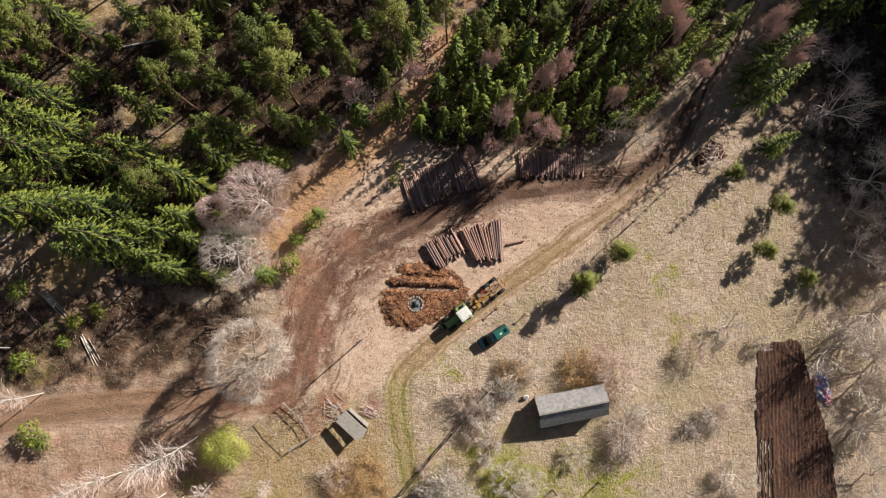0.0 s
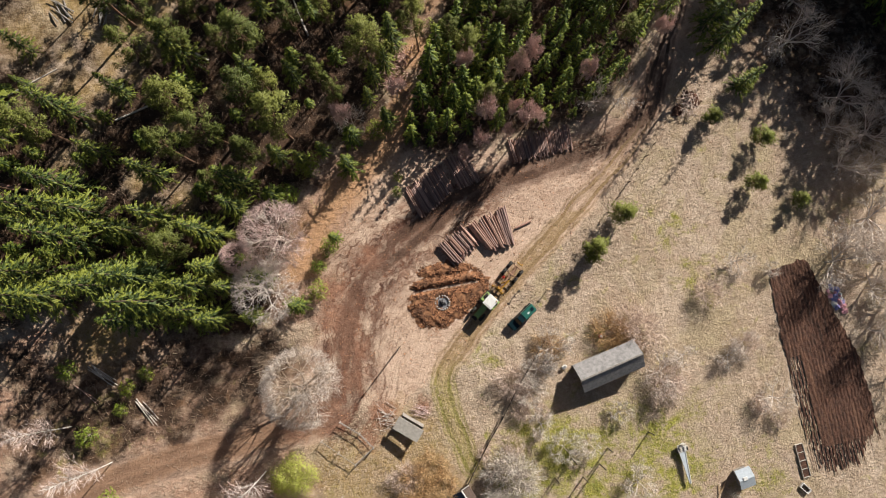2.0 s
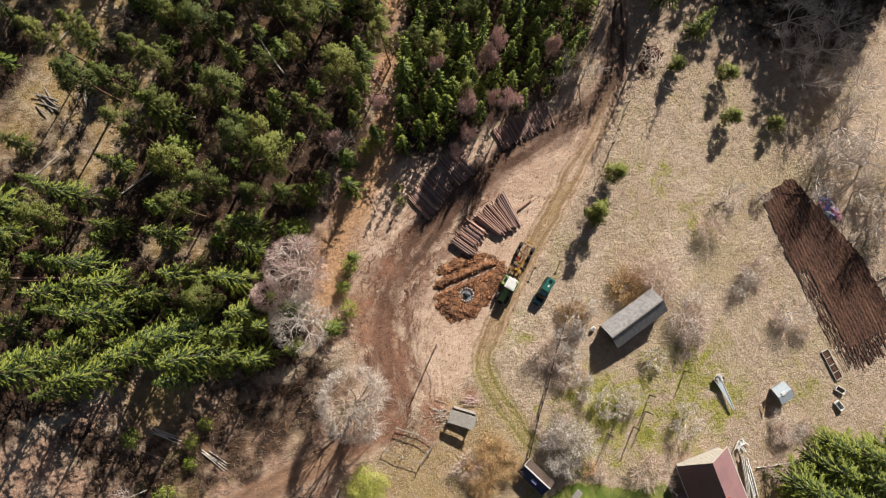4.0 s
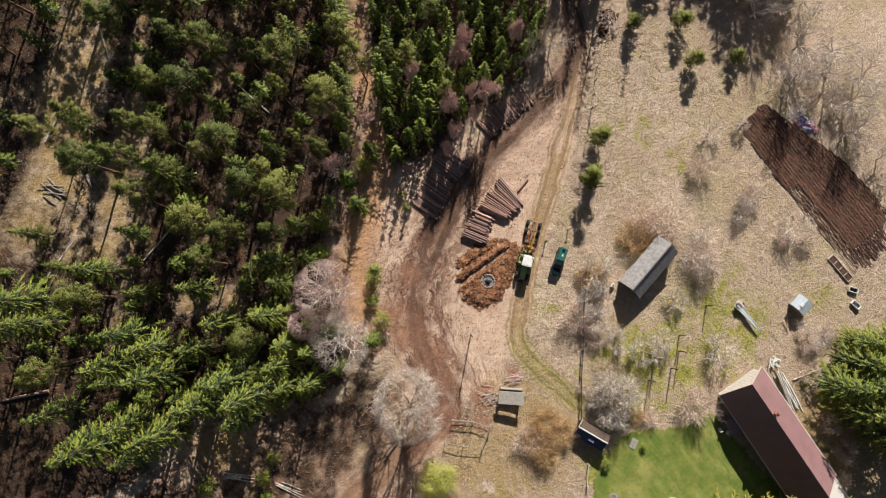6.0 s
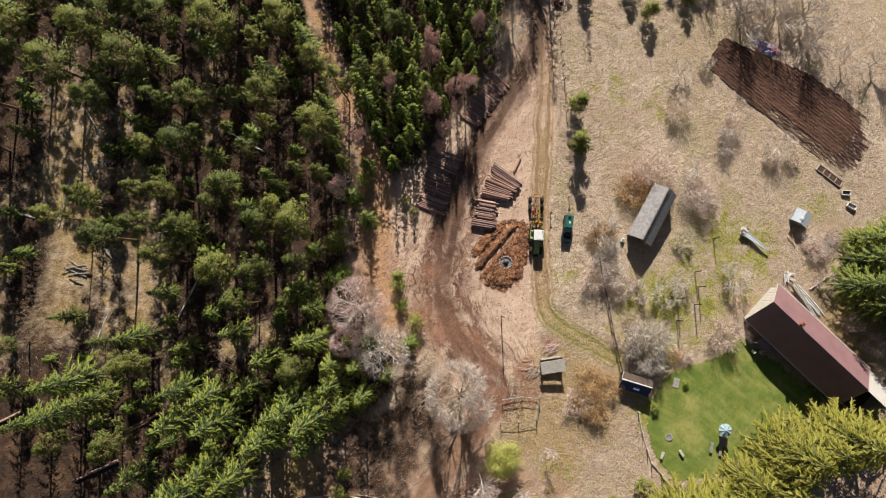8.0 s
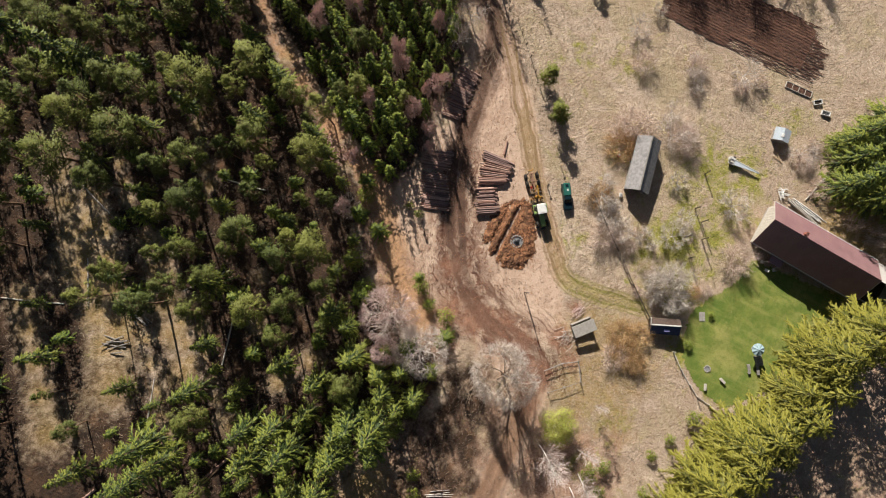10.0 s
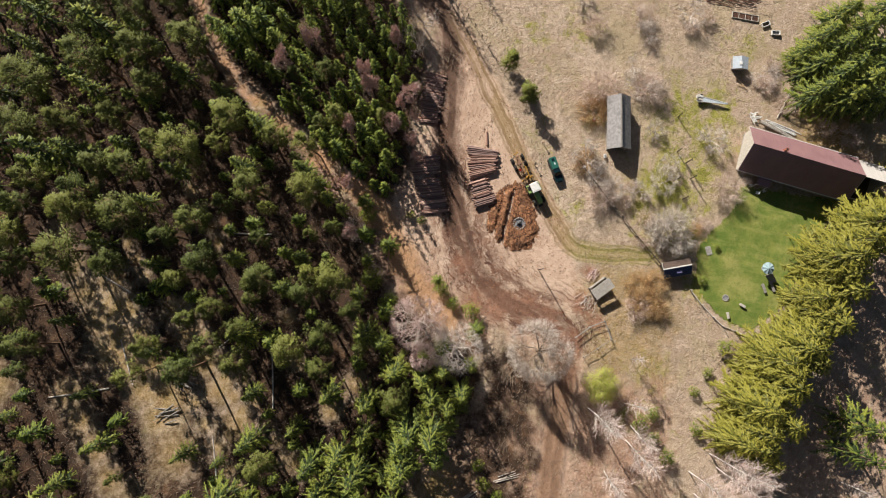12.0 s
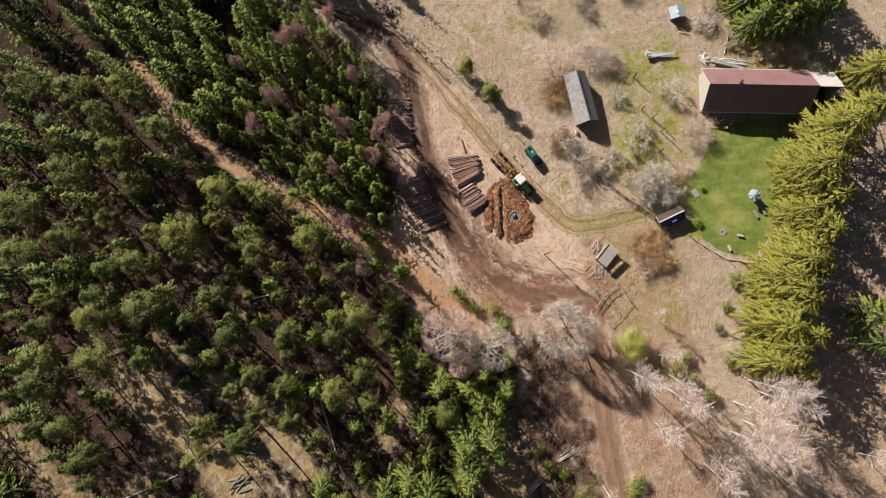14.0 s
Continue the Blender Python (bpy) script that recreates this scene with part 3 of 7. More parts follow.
    return {"ride": ramp(np.where(y > 26, 1.15, 1.9) + 0.6 * wob - to_line(x, y, FOREST_LINE), 1.1) * (y > 6) * np.where(y > 30, np.clip(0.62 + 0.7 * wave(x, y, 6.1), 0, 1), 1), "s_upper": np.clip(side, -14, 14), "l_upper": way, "curve": np.clip((10 - x) / 6, 0.25, 1) * np.clip((x + 24) / 4, 0, 1), "mid": np.where(x < -19, 0.42, np.clip((x + 14) / 8, 0.42, 1)) * np.where(x > 15, 0.75, 1), "red": np.clip(red, 0, 1), "north": np.clip((y - 13) / 6, 0, 1), "west": np.clip((-19 - x) / 4, 0, 1), "lane": np.clip((-8 - y) / 4, 0, 1), "d_track": np.minimum(track, 12), "d_upper": np.minimum(upper, 12), "d_inner": np.minimum(inner, 12), "dirt": dirt, "rut": np.clip(rut, 0, 1), "litter": litter, "leaves": leaves, "green": green, "moss": moss}


def relief(x, y, k):
    """Small ups and downs: tussocks in the meadow, ruts in the tracks."""
    rough = 1 - np.maximum(np.maximum(k["dirt"], ramp(inside(x, y, LAWN), 1.0)), k["litter"] * 0.5)
    z = 0.05 * rough * wave(x, y, 1.9) + 0.03 * rough * wave(y + 3, x, 1.15) + 0.02 * wave(x, y, 1.1) + 0.05 * wave(x, y, 6.0)
    return z - 0.16 * k["rut"] - 0.02


def axis(core_a, core_b, step, far):
    inner = list(np.arange(core_a, core_b + step, step))
    out, d = [], step
    while core_b + (out[-1] if out else 0) < far:
        d *= 1.35
        out.append((out[-1] if out else 0) + d)
    return np.array([core_a - v for v in reversed(out)] + inner + [inner[-1] + v for v in out])


def sheet(name, xs, ys, keep, lift, mat):
    """A grid mesh over xs and ys with the ground's relief and masks, of the cells that keep() allows."""
    gx, gy = np.meshgrid(xs, ys)
    x, y = gx.ravel(), gy.ravel()
    k = masks(x, y)
    z = gz(x, y) + relief(x, y, k) * (np.abs(x) < 140) + lift
    n, m = len(xs), len(ys)
    i = (np.arange(m - 1)[:, None] * n + np.arange(n - 1)[None]).ravel()
    faces = np.stack([i, i + 1, i + n + 1, i + n], 1)
    if keep is not None:
        cx, cy = x[faces].mean(1), y[faces].mean(1)
        faces = faces[keep(cx, cy)]
        used = np.unique(faces)
        back = np.zeros(len(x), int)
        back[used] = np.arange(len(used))
        faces, x, y, z, k = back[faces], x[used], y[used], z[used], {a: v[used] for a, v in k.items()}
    me = bpy.data.meshes.new(name)
    me.from_pydata(np.stack([x, y, z], 1).tolist(), [], faces.tolist())
    for a, v in k.items():
        me.attributes.new(a, "FLOAT", "POINT").data.foreach_set("value", v.astype(np.float32))
    me.shade_smooth()
    me.materials.append(M[mat])
    return new(name, me)


ground = sheet("ground", axis(-64, 66, 0.42, 2500), axis(-68, 92, 0.42, 2500), None, 0.0, "ground")
tagged(ground, "sloping ground of dry straw grass, trodden earth and forest litter", "ground", kind="structure")
road = sheet("road", np.arange(-64, 52, 0.42), np.arange(-26, 54, 0.42), lambda x, y: np.minimum(to_line(x, y, TRACK) - 1.5, to_line(x, y, UPPER) - 2.4) < 0, 0.03, "ground")
tagged(road, "rutted brown dirt track across the logging clearing", "dirt road", kind="structure")
lawn = sheet("lawn", np.arange(-14, 14, 0.35), np.arange(-55, -30, 0.35), lambda x, y: inside(x, y, LAWN) + 0.25 * wave(x, y, 1.5) > 0, 0.05, "lawn")
tagged(lawn, "short green mown lawn with yellowish patches beside the house", "lawn", kind="structure")


def ploughed():
    xs, ys = np.arange(41.5, 56, 0.09), np.arange(-39, -4, 0.22)
    gx, gy = np.meshgrid(xs, ys)
    x, y = gx.ravel(), gy.ravel()
    wob = 0.12 * np.sin(y * 0.7) + 0.08 * np.sin(y * 1.9 + x)
    z = gz(x, y) + 0.13 + 0.045 * np.sin((x + 0.35 * wob) * 2 * math.pi / 0.52) * np.clip(0.45 + 0.6 * wave(x, y, 3.3), 0, 1) + 0.05 * wave(x, y, 0.9) + 0.03 * wave(y, x, 0.5)
    n = len(xs)
    i = (np.arange(len(ys) - 1)[:, None] * n + np.arange(n - 1)[None]).ravel()
    f = np.stack([i, i + 1, i + n + 1, i + n], 1)
    cx, cy = x[f].mean(1), y[f].mean(1)
    lane = np.sin((cx + 0.35 * 0.12 * np.sin(cy * 0.7)) * 2 * math.pi / 0.52)
    ragged = 0.22 * wave(cx, cy, 2.1) + np.clip((-29 - cy) / 4, 0, 1) * 1.1 * wave(cx * 3.1, cx, 2.7)
    bare = ((cx < 45.4 + 0.3 * wave(cx, cy, 3.0)) & (cy < -19) & (lane < 0.1)) | ((cy < -32.5) & (lane < -0.2))
    f = f[(inside(cx, cy, FIELD) + ragged > 0) & ~bare]
    used = np.unique(f)
    back = np.zeros(len(x), int)
    back[used] = np.arange(len(used))
    me = bpy.data.meshes.new("ploughed_field")
    me.from_pydata(np.stack([x, y, z], 1)[used].tolist(), [], back[f].tolist())
    me.shade_smooth()
    me.materials.append(M["soil"])
    return tagged(new("ploughed_field", me), "dark brown ploughed field strip with long straight furrows", "field", kind="structure")


ploughed()


# ---- building blocks for meshes ----
class Mesh:
    """Collects vertices and faces quickly, then links them as one object."""

    def __init__(self):
        self.v, self.f, self.m, self.o, self.round = [], [], [], [], 0.76

    def add(self, verts, faces, mat=0, out=None):
        """Faces with their material slot; out is the way that the leaf mass faces there."""
        o = len(self.v)
        self.v += [tuple(p) for p in verts]
        self.o += [out] * len(verts)
        self.f += [tuple(i + o for i in q) for q in faces]
        self.m += [mat] * len(faces)

    def tube(self, a, b, ra, rb, sides=3, cap=False, mat=0, capmat=None):
        a, b = Vector(a), Vector(b)
        d = (b - a).normalized()
        u = d.cross(Vector((0.31, 0.17, 0.93)) if abs(d.z) < 0.9 else Vector((1, 0, 0))).normalized()
        w = d.cross(u)
        ring = [(u * math.cos(2 * math.pi * k / sides) + w * math.sin(2 * math.pi * k / sides)) for k in range(sides)]
        vs = [a + q * ra for q in ring] + [b + q * rb for q in ring]
        self.add(vs, [(k, (k + 1) % sides, sides + (k + 1) % sides, sides + k) for k in range(sides)], mat)
        if cap:
            self.add(vs[:sides], [tuple(range(sides - 1, -1, -1))], mat if capmat is None else capmat)
            self.add(vs[sides:], [tuple(range(sides))], mat if capmat is None else capmat)

    def box(self, c, s, turn=0.0, tilt=0.0, bevel=0.0, mat=0):
        """A box at centre c of size s, with chamfered edges, turned about z and tilted about its y."""
        bm = bmesh.new()
        bmesh.ops.create_cube(bm, size=1)
        for v in bm.verts:
            v.co = Vector((v.co.x * s[0], v.co.y * s[1], v.co.z * s[2]))
        if bevel:
            bmesh.ops.bevel(bm, geom=list(bm.edges), offset=min(bevel, 0.45 * min(s)), segments=1, affect="EDGES")
        m = pose(*c, 0, tilt, turn)
        bm.verts.index_update()
        self.add([m @ v.co for v in bm.verts], [[v.index for v in q.verts] for q in bm.faces], mat)
        bm.free()
        return self

    def prism(self, profile, x0, x1, mat=0):
        """A closed profile in y and z, drawn out along x."""
        n = len(profile)
        vs = [(x0, *p) for p in profile] + [(x1, *p) for p in profile]
        self.add(vs, [tuple(range(n - 1, -1, -1)), tuple(range(n, 2 * n))] + [(k, (k + 1) % n, n + (k + 1) % n, n + k) for k in range(n)], mat)
        return self

    def side(self, profile, y0, y1, mat=0):
        """A closed profile in x and z, drawn out along y."""
        n = len(profile)
        vs = [(p[0], y0, p[1]) for p in profile] + [(p[0], y1, p[1]) for p in profile]
        self.add(vs, [tuple(range(n)), tuple(range(2 * n - 1, n - 1, -1))] + [(k, n + k, n + (k + 1) % n, (k + 1) % n) for k in range(n)], mat)
        return self

    def data(self, name, mats, smooth=False):
        me = bpy.data.meshes.new(name)
        leafy = [o is not None for o in self.o]
        lit = [(0.0, 0.0, 0.0)] * len(self.v)
        if any(leafy):
            for i, q in enumerate(self.f):
                a, b, c = (Vector(self.v[k]) for k in q[:3])
                n = (b - a).cross(c - a).normalized()
                if n.z < 0:
                    self.f[i], n = tuple(reversed(q)), -n
                for k in q:
                    lit[k] = tuple((n * (1 - self.round) + (self.o[k] or n).normalized() * self.round).normalized())
        me.from_pydata(self.v, [], self.f)
        for q in mats if isinstance(mats, (list, tuple)) else [mats]:
            me.materials.append(M[q])
        if any(self.m):
            me.polygons.foreach_set("material_index", self.m)
        if smooth or any(leafy):
            me.shade_smooth()
        if any(leafy):
            me.normals_split_custom_set_from_vertices(lit)
        return me


def part(name, mesh, mat, parent, label="", smooth=False):
    me = mesh if isinstance(mesh, bpy.types.Mesh) else mesh.data(name, mat, smooth)
    ob = new(name, me)
    ob.parent = parent
    return tagged(ob, label)


def thing(name, label, category, m=None, group="", kind=""):
    ob = new(name)
    if m is not None:
        ob.matrix_basis = m
    return tagged(ob, label, category, group, kind)


def upright(x, y, turn=0.0, sink=0.0, scale=1.0):
    return pose(x, y, ground_at(x, y) - sink, 0, 0, turn) @ Matrix.Scale(scale, 4)


def on_slope(x, y, turn=0.0, lift=0.0):
    """A pose on the ground that leans with the hillside."""
    normal = Vector((0.0867, -0.0317, 1)).normalized()
    q = Vector((0, 0, 1)).rotation_difference(normal).to_matrix().to_4x4()
    return Matrix.Translation((x, y, ground_at(x, y) + lift)) @ q @ pose(0, 0, 0, 0, 0, turn)


# ---- trees ----
def spruce_mesh(h, r, seed, step=0.78, per=7, spray=0.46, low=0.1, full=0.85):
    """Trunk and whorled, drooping boughs, each a feather of side twigs that hang to both sides."""
    g = random.Random(seed)
    trunk, crown = Mesh(), Mesh()
    crown.round = 0.5
    trunk.tube((0, 0, -0.6), (0, 0, h * 0.55), 0.013 * h + 0.03, 0.007 * h + 0.02, 6)
    trunk.tube((0, 0, h * 0.55), (0, 0, h), 0.007 * h + 0.02, 0.015, 5)
    z = low * h
    while z < h * 0.985:
        k = 1 - z / h
        reach = r * min(1.0, 1.12 * k ** full + 0.03)
        n = max(4, round((per + 1) * (0.6 + 0.4 * k)))
        a0 = g.uniform(0, 6.3)
        for j in range(n):
            a = a0 + 6.283 * j / n + g.uniform(-0.4, 0.4)
            L = reach * g.choice((0.6, 0.75, 0.88, 0.98, 1.06)) * g.uniform(0.92, 1.08)
            out = Vector((math.cos(a), math.sin(a), 0))
            across = Vector((-out.y, out.x, 0))
            rise = g.uniform(-0.42, -0.12) if k > 0.25 else g.uniform(0.0, 0.5)
            zb = z + g.uniform(-0.5, 0.5) * step * (0.6 + 0.8 * k)
            lift = g.uniform(0.05, 0.2)
            steps = max(3, round(L / (spray * 0.62)))
            wide = (0.75 * spray + 0.1 * L) * g.uniform(0.75, 1.25)
            sway = g.uniform(-0.3, 0.3) * L

            def spine(t):
                return out * (L * t) + across * (sway * t * t) + Vector((0, 0, zb + L * rise * t * t + lift * L * math.sin(2.6 * t)))

            for i in range(steps):
                t = 0.16 + 0.86 * (i + g.uniform(0.2, 0.8)) / steps
                p, w = spine(t), wide * (1.1 - 0.55 * t) * (0.5 + 1.2 * min(t, 0.45)) * g.choice((0.45, 0.8, 1.0, 1.3))
                for sgn in (-1, 1):
                    d = (out * g.uniform(0.4, 1.3) + across * sgn * g.uniform(0.45, 1.0) + Vector((0, 0, g.uniform(-0.6, 0.25)))).normalized() * w * g.uniform(0.85, 1.45)
                    b = out * (0.24 * spray * g.uniform(0.8, 1.3) + 0.02)
                    # slot 1, the sunlit shoot colour, towards the bough's end
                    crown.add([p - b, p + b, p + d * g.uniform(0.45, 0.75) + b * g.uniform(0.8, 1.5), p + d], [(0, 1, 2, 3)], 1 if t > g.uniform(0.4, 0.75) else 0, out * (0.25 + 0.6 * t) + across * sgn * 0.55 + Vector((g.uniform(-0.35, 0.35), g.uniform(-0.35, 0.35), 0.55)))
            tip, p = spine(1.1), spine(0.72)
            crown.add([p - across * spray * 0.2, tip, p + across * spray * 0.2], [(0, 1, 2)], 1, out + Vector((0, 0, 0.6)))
        z += step * (0.6 + 0.8 * k) * g.uniform(0.85, 1.15)
    crown.add([(-0.09, 0, h * 0.95), (0.09, 0, h * 0.95), (0, 0, h + 0.35)], [(0, 1, 2)], 1)
    crown.add([(0, -0.09, h * 0.95), (0, 0.09, h * 0.95), (0, 0, h + 0.35)], [(0, 1, 2)], 1)
    return trunk.data("trunk", "bark"), crown


def pine_mesh(h, r, seed, limbs=20, tufts=60, base=0.62, size=0.34):
    """A bare reddish trunk, crooked limbs of uneven length, and needle clumps along the outer half of each limb."""
    g = random.Random(seed)
    trunk, crown = Mesh(), Mesh()
    crown.round = 0.74
    lean = Vector((g.uniform(-0.05, 0.05), g.uniform(-0.05, 0.05), 0))

    def stem(z):
        return lean * z + Vector((0.12 * math.sin(z * 0.5 + seed), 0.12 * math.cos(z * 0.4 + seed), z))

    zs = [-0.6 + (h * 0.97 + 0.6) * k / 6 for k in range(7)]
    for a, b in zip(zs, zs[1:]):
        trunk.tube(stem(a), stem(b), max(0.03, 0.012 * (h - a) + 0.02), max(0.02, 0.012 * (h - b) + 0.02), 6)
    heart = stem(h * (base + 0.25 * (1 - base)))
    for k in range(limbs):
        f = (k + g.uniform(0.2, 0.8)) / limbs
        zt = base + (0.99 - base) * f
        a = k * 2.4 + g.uniform(-0.7, 0.7)
        reach = r * (0.7 + 0.75 * f if f < 0.4 else 1.0 - 1.0 * (f - 0.4) / 0.6 + 0.12) * g.choice((0.6, 0.8, 0.95, 1.05, 1.2))
        way = Vector((math.cos(a), math.sin(a), 0))
        root = stem(zt * h - 0.3 * reach)
        end = root + way * reach + Vector((0, 0, reach * g.uniform(0.05, 0.5)))
        mid = (root + end) / 2 + Vector((g.uniform(-0.15, 0.15), g.uniform(-0.15, 0.15), -0.1)) * reach
        trunk.tube(root, mid, 0.06, 0.045, 3)
        trunk.tube(mid, end, 0.045, 0.012, 3)
        for j, t in enumerate((0.42, 0.66, 0.84, 1.0)):
            if j == 0 and g.random() < 0.45:
                continue
            c = root.lerp(mid, t * 2) if t < 0.5 else mid.lerp(end, t * 2 - 1)
            off = Vector((-way.y, way.x, 0)) * g.uniform(-0.26, 0.26) * reach * (1 if j < 3 else 0.3)
            c = c + off + Vector((0, 0, 0.12))
            cr = (0.2 + 0.17 * r) * g.uniform(0.7, 1.3)
            away = (c - heart).normalized()
            for _ in range(int(tufts * 0.3 * g.uniform(0.75, 1.25))):
                q = Vector((g.gauss(0, 1), g.gauss(0, 1), g.gauss(0.2, 0.7))).normalized() * cr * math.sqrt(g.uniform(0.25, 1.2))
                q.z *= 0.7
                n = (q.normalized() * 0.7 + away * 0.35 + Vector((g.uniform(-0.7, 0.7), g.uniform(-0.7, 0.7), g.uniform(-0.1, 0.7)))).normalized()
                w = n.cross(Vector((g.uniform(-1, 1), g.uniform(-1, 1), 0.6))).normalized()
                s, p = size * g.uniform(0.55, 1.15), c + q
                crown.add([p - n * s * 0.3 + w * s * 0.26, p - n * s * 0.3 - w * s * 0.26, p + n * s * 0.55], [(0, 1, 2)], 0, q.normalized() * 0.75 + away * 0.75 + Vector((g.uniform(-0.3, 0.3), g.uniform(-0.3, 0.3), g.uniform(-0.1, 0.35))))
    return trunk.data("trunk", "pinebark"), crown


def bare_mesh(h, r, seed, stems=1, depth=5, twigs=3, split=0.25, droop=0.0, lift=0.55, thick=1.0, fine=0.022):
    """A leafless tree: limbs that fork again and again down to fine twigs. Returns wood and twigs."""
    g = random.Random(seed)
    wood, brush = Mesh(), Mesh()

    def grow(p, d, L, rad, level):
        q = p + d * L * 0.5 + Vector((g.uniform(-1, 1), g.uniform(-1, 1), g.uniform(-0.4, 0.6))) * 0.06 * L
        e = q + (d + Vector((g.uniform(-0.2, 0.2), g.uniform(-0.2, 0.2), g.uniform(-0.1, 0.12) - droop))).normalized() * L * 0.5
        if level <= 1:
            for a, b, ra in ((p, q, rad), (q, e, rad * 0.7)):
                s = (b - a).cross(Vector((g.uniform(-1, 1), g.uniform(-1, 1), 0.3))).normalized() * max(fine, ra)
                brush.add([a - s, a + s, b + s * 0.6, b - s * 0.6], [(0, 1, 2, 3)])
        else:
            side = 5 if level >= depth - 1 else 3
            wood.tube(p, q, rad, rad * 0.85, side)
            wood.tube(q, e, rad * 0.85, rad * 0.62, side)
        if level == 0:
            return
        n = twigs + (1 if level <= 2 else 0)
        for k in range(n):
            t = 0.35 + 0.65 * (k + g.uniform(0.2, 0.9)) / n
            at = p.lerp(q, t * 2) if t < 0.5 else q.lerp(e, t * 2 - 1)
            u = d.orthogonal().normalized()
            u.rotate(Matrix.Rotation(k * 2.4 + g.uniform(0, 6.3), 3, d))
            nd = (d * g.uniform(0.55, 0.9) + u * g.uniform(0.55, 0.95) + Vector((0, 0, g.uniform(-0.05, 0.25) - droop))).normalized()
            grow(at, nd, L * (g.uniform(0.52, 0.74) if level > 1 else g.uniform(0.75, 1.15)), rad * 0.5, level - 1)
        grow(e, (d + Vector((g.uniform(-0.3, 0.3), g.uniform(-0.3, 0.3), 0.1))).normalized(), L * g.uniform(0.55, 0.72), rad * 0.6, level - 1)

    if stems == 1:
        low = h * split
        wood.tube((0, 0, -0.5), (0, 0, low), 0.022 * h * thick, 0.016 * h * thick, 6)
        for k in range(5 + int(h > 9) * 2):
            a = 2.4 * k + g.uniform(-0.4, 0.4)
            d = Vector((math.cos(a), math.sin(a), g.uniform(lift * 0.6, lift * 2.2))).normalized()
            grow(Vector((0, 0, low * g.uniform(0.75, 1.0))), d, g.uniform(0.42, 0.55) * math.hypot(r, (h - low) * d.z), 0.011 * h * thick, depth - 1)
    else:
        for k in range(stems):
            a = 2.4 * k + g.uniform(-0.4, 0.4)
            d = Vector((math.cos(a), math.sin(a), g.uniform(lift * 0.6, lift * 2.4))).normalized()
            grow(Vector((math.cos(a) * 0.12 * r * g.random(), math.sin(a) * 0.12 * r * g.random(), -0.15)), d, g.uniform(0.42, 0.58) * math.hypot(r, h * d.z), 0.009 * h * thick, depth - 1)
    return wood, brush


def dome_mesh(h, r, seed, limbs=9, split=0.26, fine=0.0105):
    """A broad leafless crown: limbs that fork three times towards an even dome edged with fine twigs."""
    g = random.Random(seed)
    wood, brush = Mesh(), Mesh()
    low = h * split
    heart = Vector((0, 0, low))
    wood.tube((0, 0, -0.5), (0, 0, low * 1.05), 0.026 * h, 0.02 * h, 7)

    def reach(d, k):
        return heart + Vector((d.x * r, d.y * r, d.z * (h - low))) * k

    def stray(d, amount):
        v = (d + Vector((g.gauss(0, amount), g.gauss(0, amount), g.gauss(0, amount)))).normalized()
        v.z = max(0.03, v.z)
        return v.normalized()

    def bough(p, q, ra, rb, sides):
        m = p.lerp(q, 0.5) + Vector((g.uniform(-1, 1), g.uniform(-1, 1), g.uniform(-0.2, 0.8))) * 0.08 * (q - p).length
        wood.tube(p, m, ra, (ra + rb) / 2, sides)
        wood.tube(m, q, (ra + rb) / 2, rb, sides)

    for i in range(limbs):
        a = 2.4 * i + g.uniform(-0.3, 0.3)
        d1 = Vector((math.cos(a), math.sin(a), g.uniform(0.15, 1.3) if i else 3.0)).normalized()
        p1 = reach(d1, g.uniform(0.34, 0.46))
        bough(Vector((0, 0, low * g.uniform(0.85, 1.05))), p1, 0.0095 * h, 0.006 * h, 5)
        for _ in range(6):
            d2 = stray(d1, 0.3)
            p2 = reach(d2, g.uniform(0.6, 0.74))
            bough(p1, p2, 0.0048 * h, 0.0026 * h, 4)
            for _ in range(7):
                d3 = stray(d2, 0.2)
                p3 = reach(d3, g.uniform(0.82, 0.96))
                bough(p2, p3, 0.0021 * h, 0.0012 * h, 3)
                for _ in range(10):
                    q = p2.lerp(p3, g.uniform(0.35, 1.0))
                    t = reach(stray(d3, 0.16), g.uniform(0.94, 1.04)) - q
                    w = t.cross(Vector((g.uniform(-1, 1), g.uniform(-1, 1), 0.3))).normalized() * fine
                    brush.add([q - w, q + w, q + t * 0.6 + w * 0.7, q + t], [(0, 1, 2, 3)])
    return wood, brush


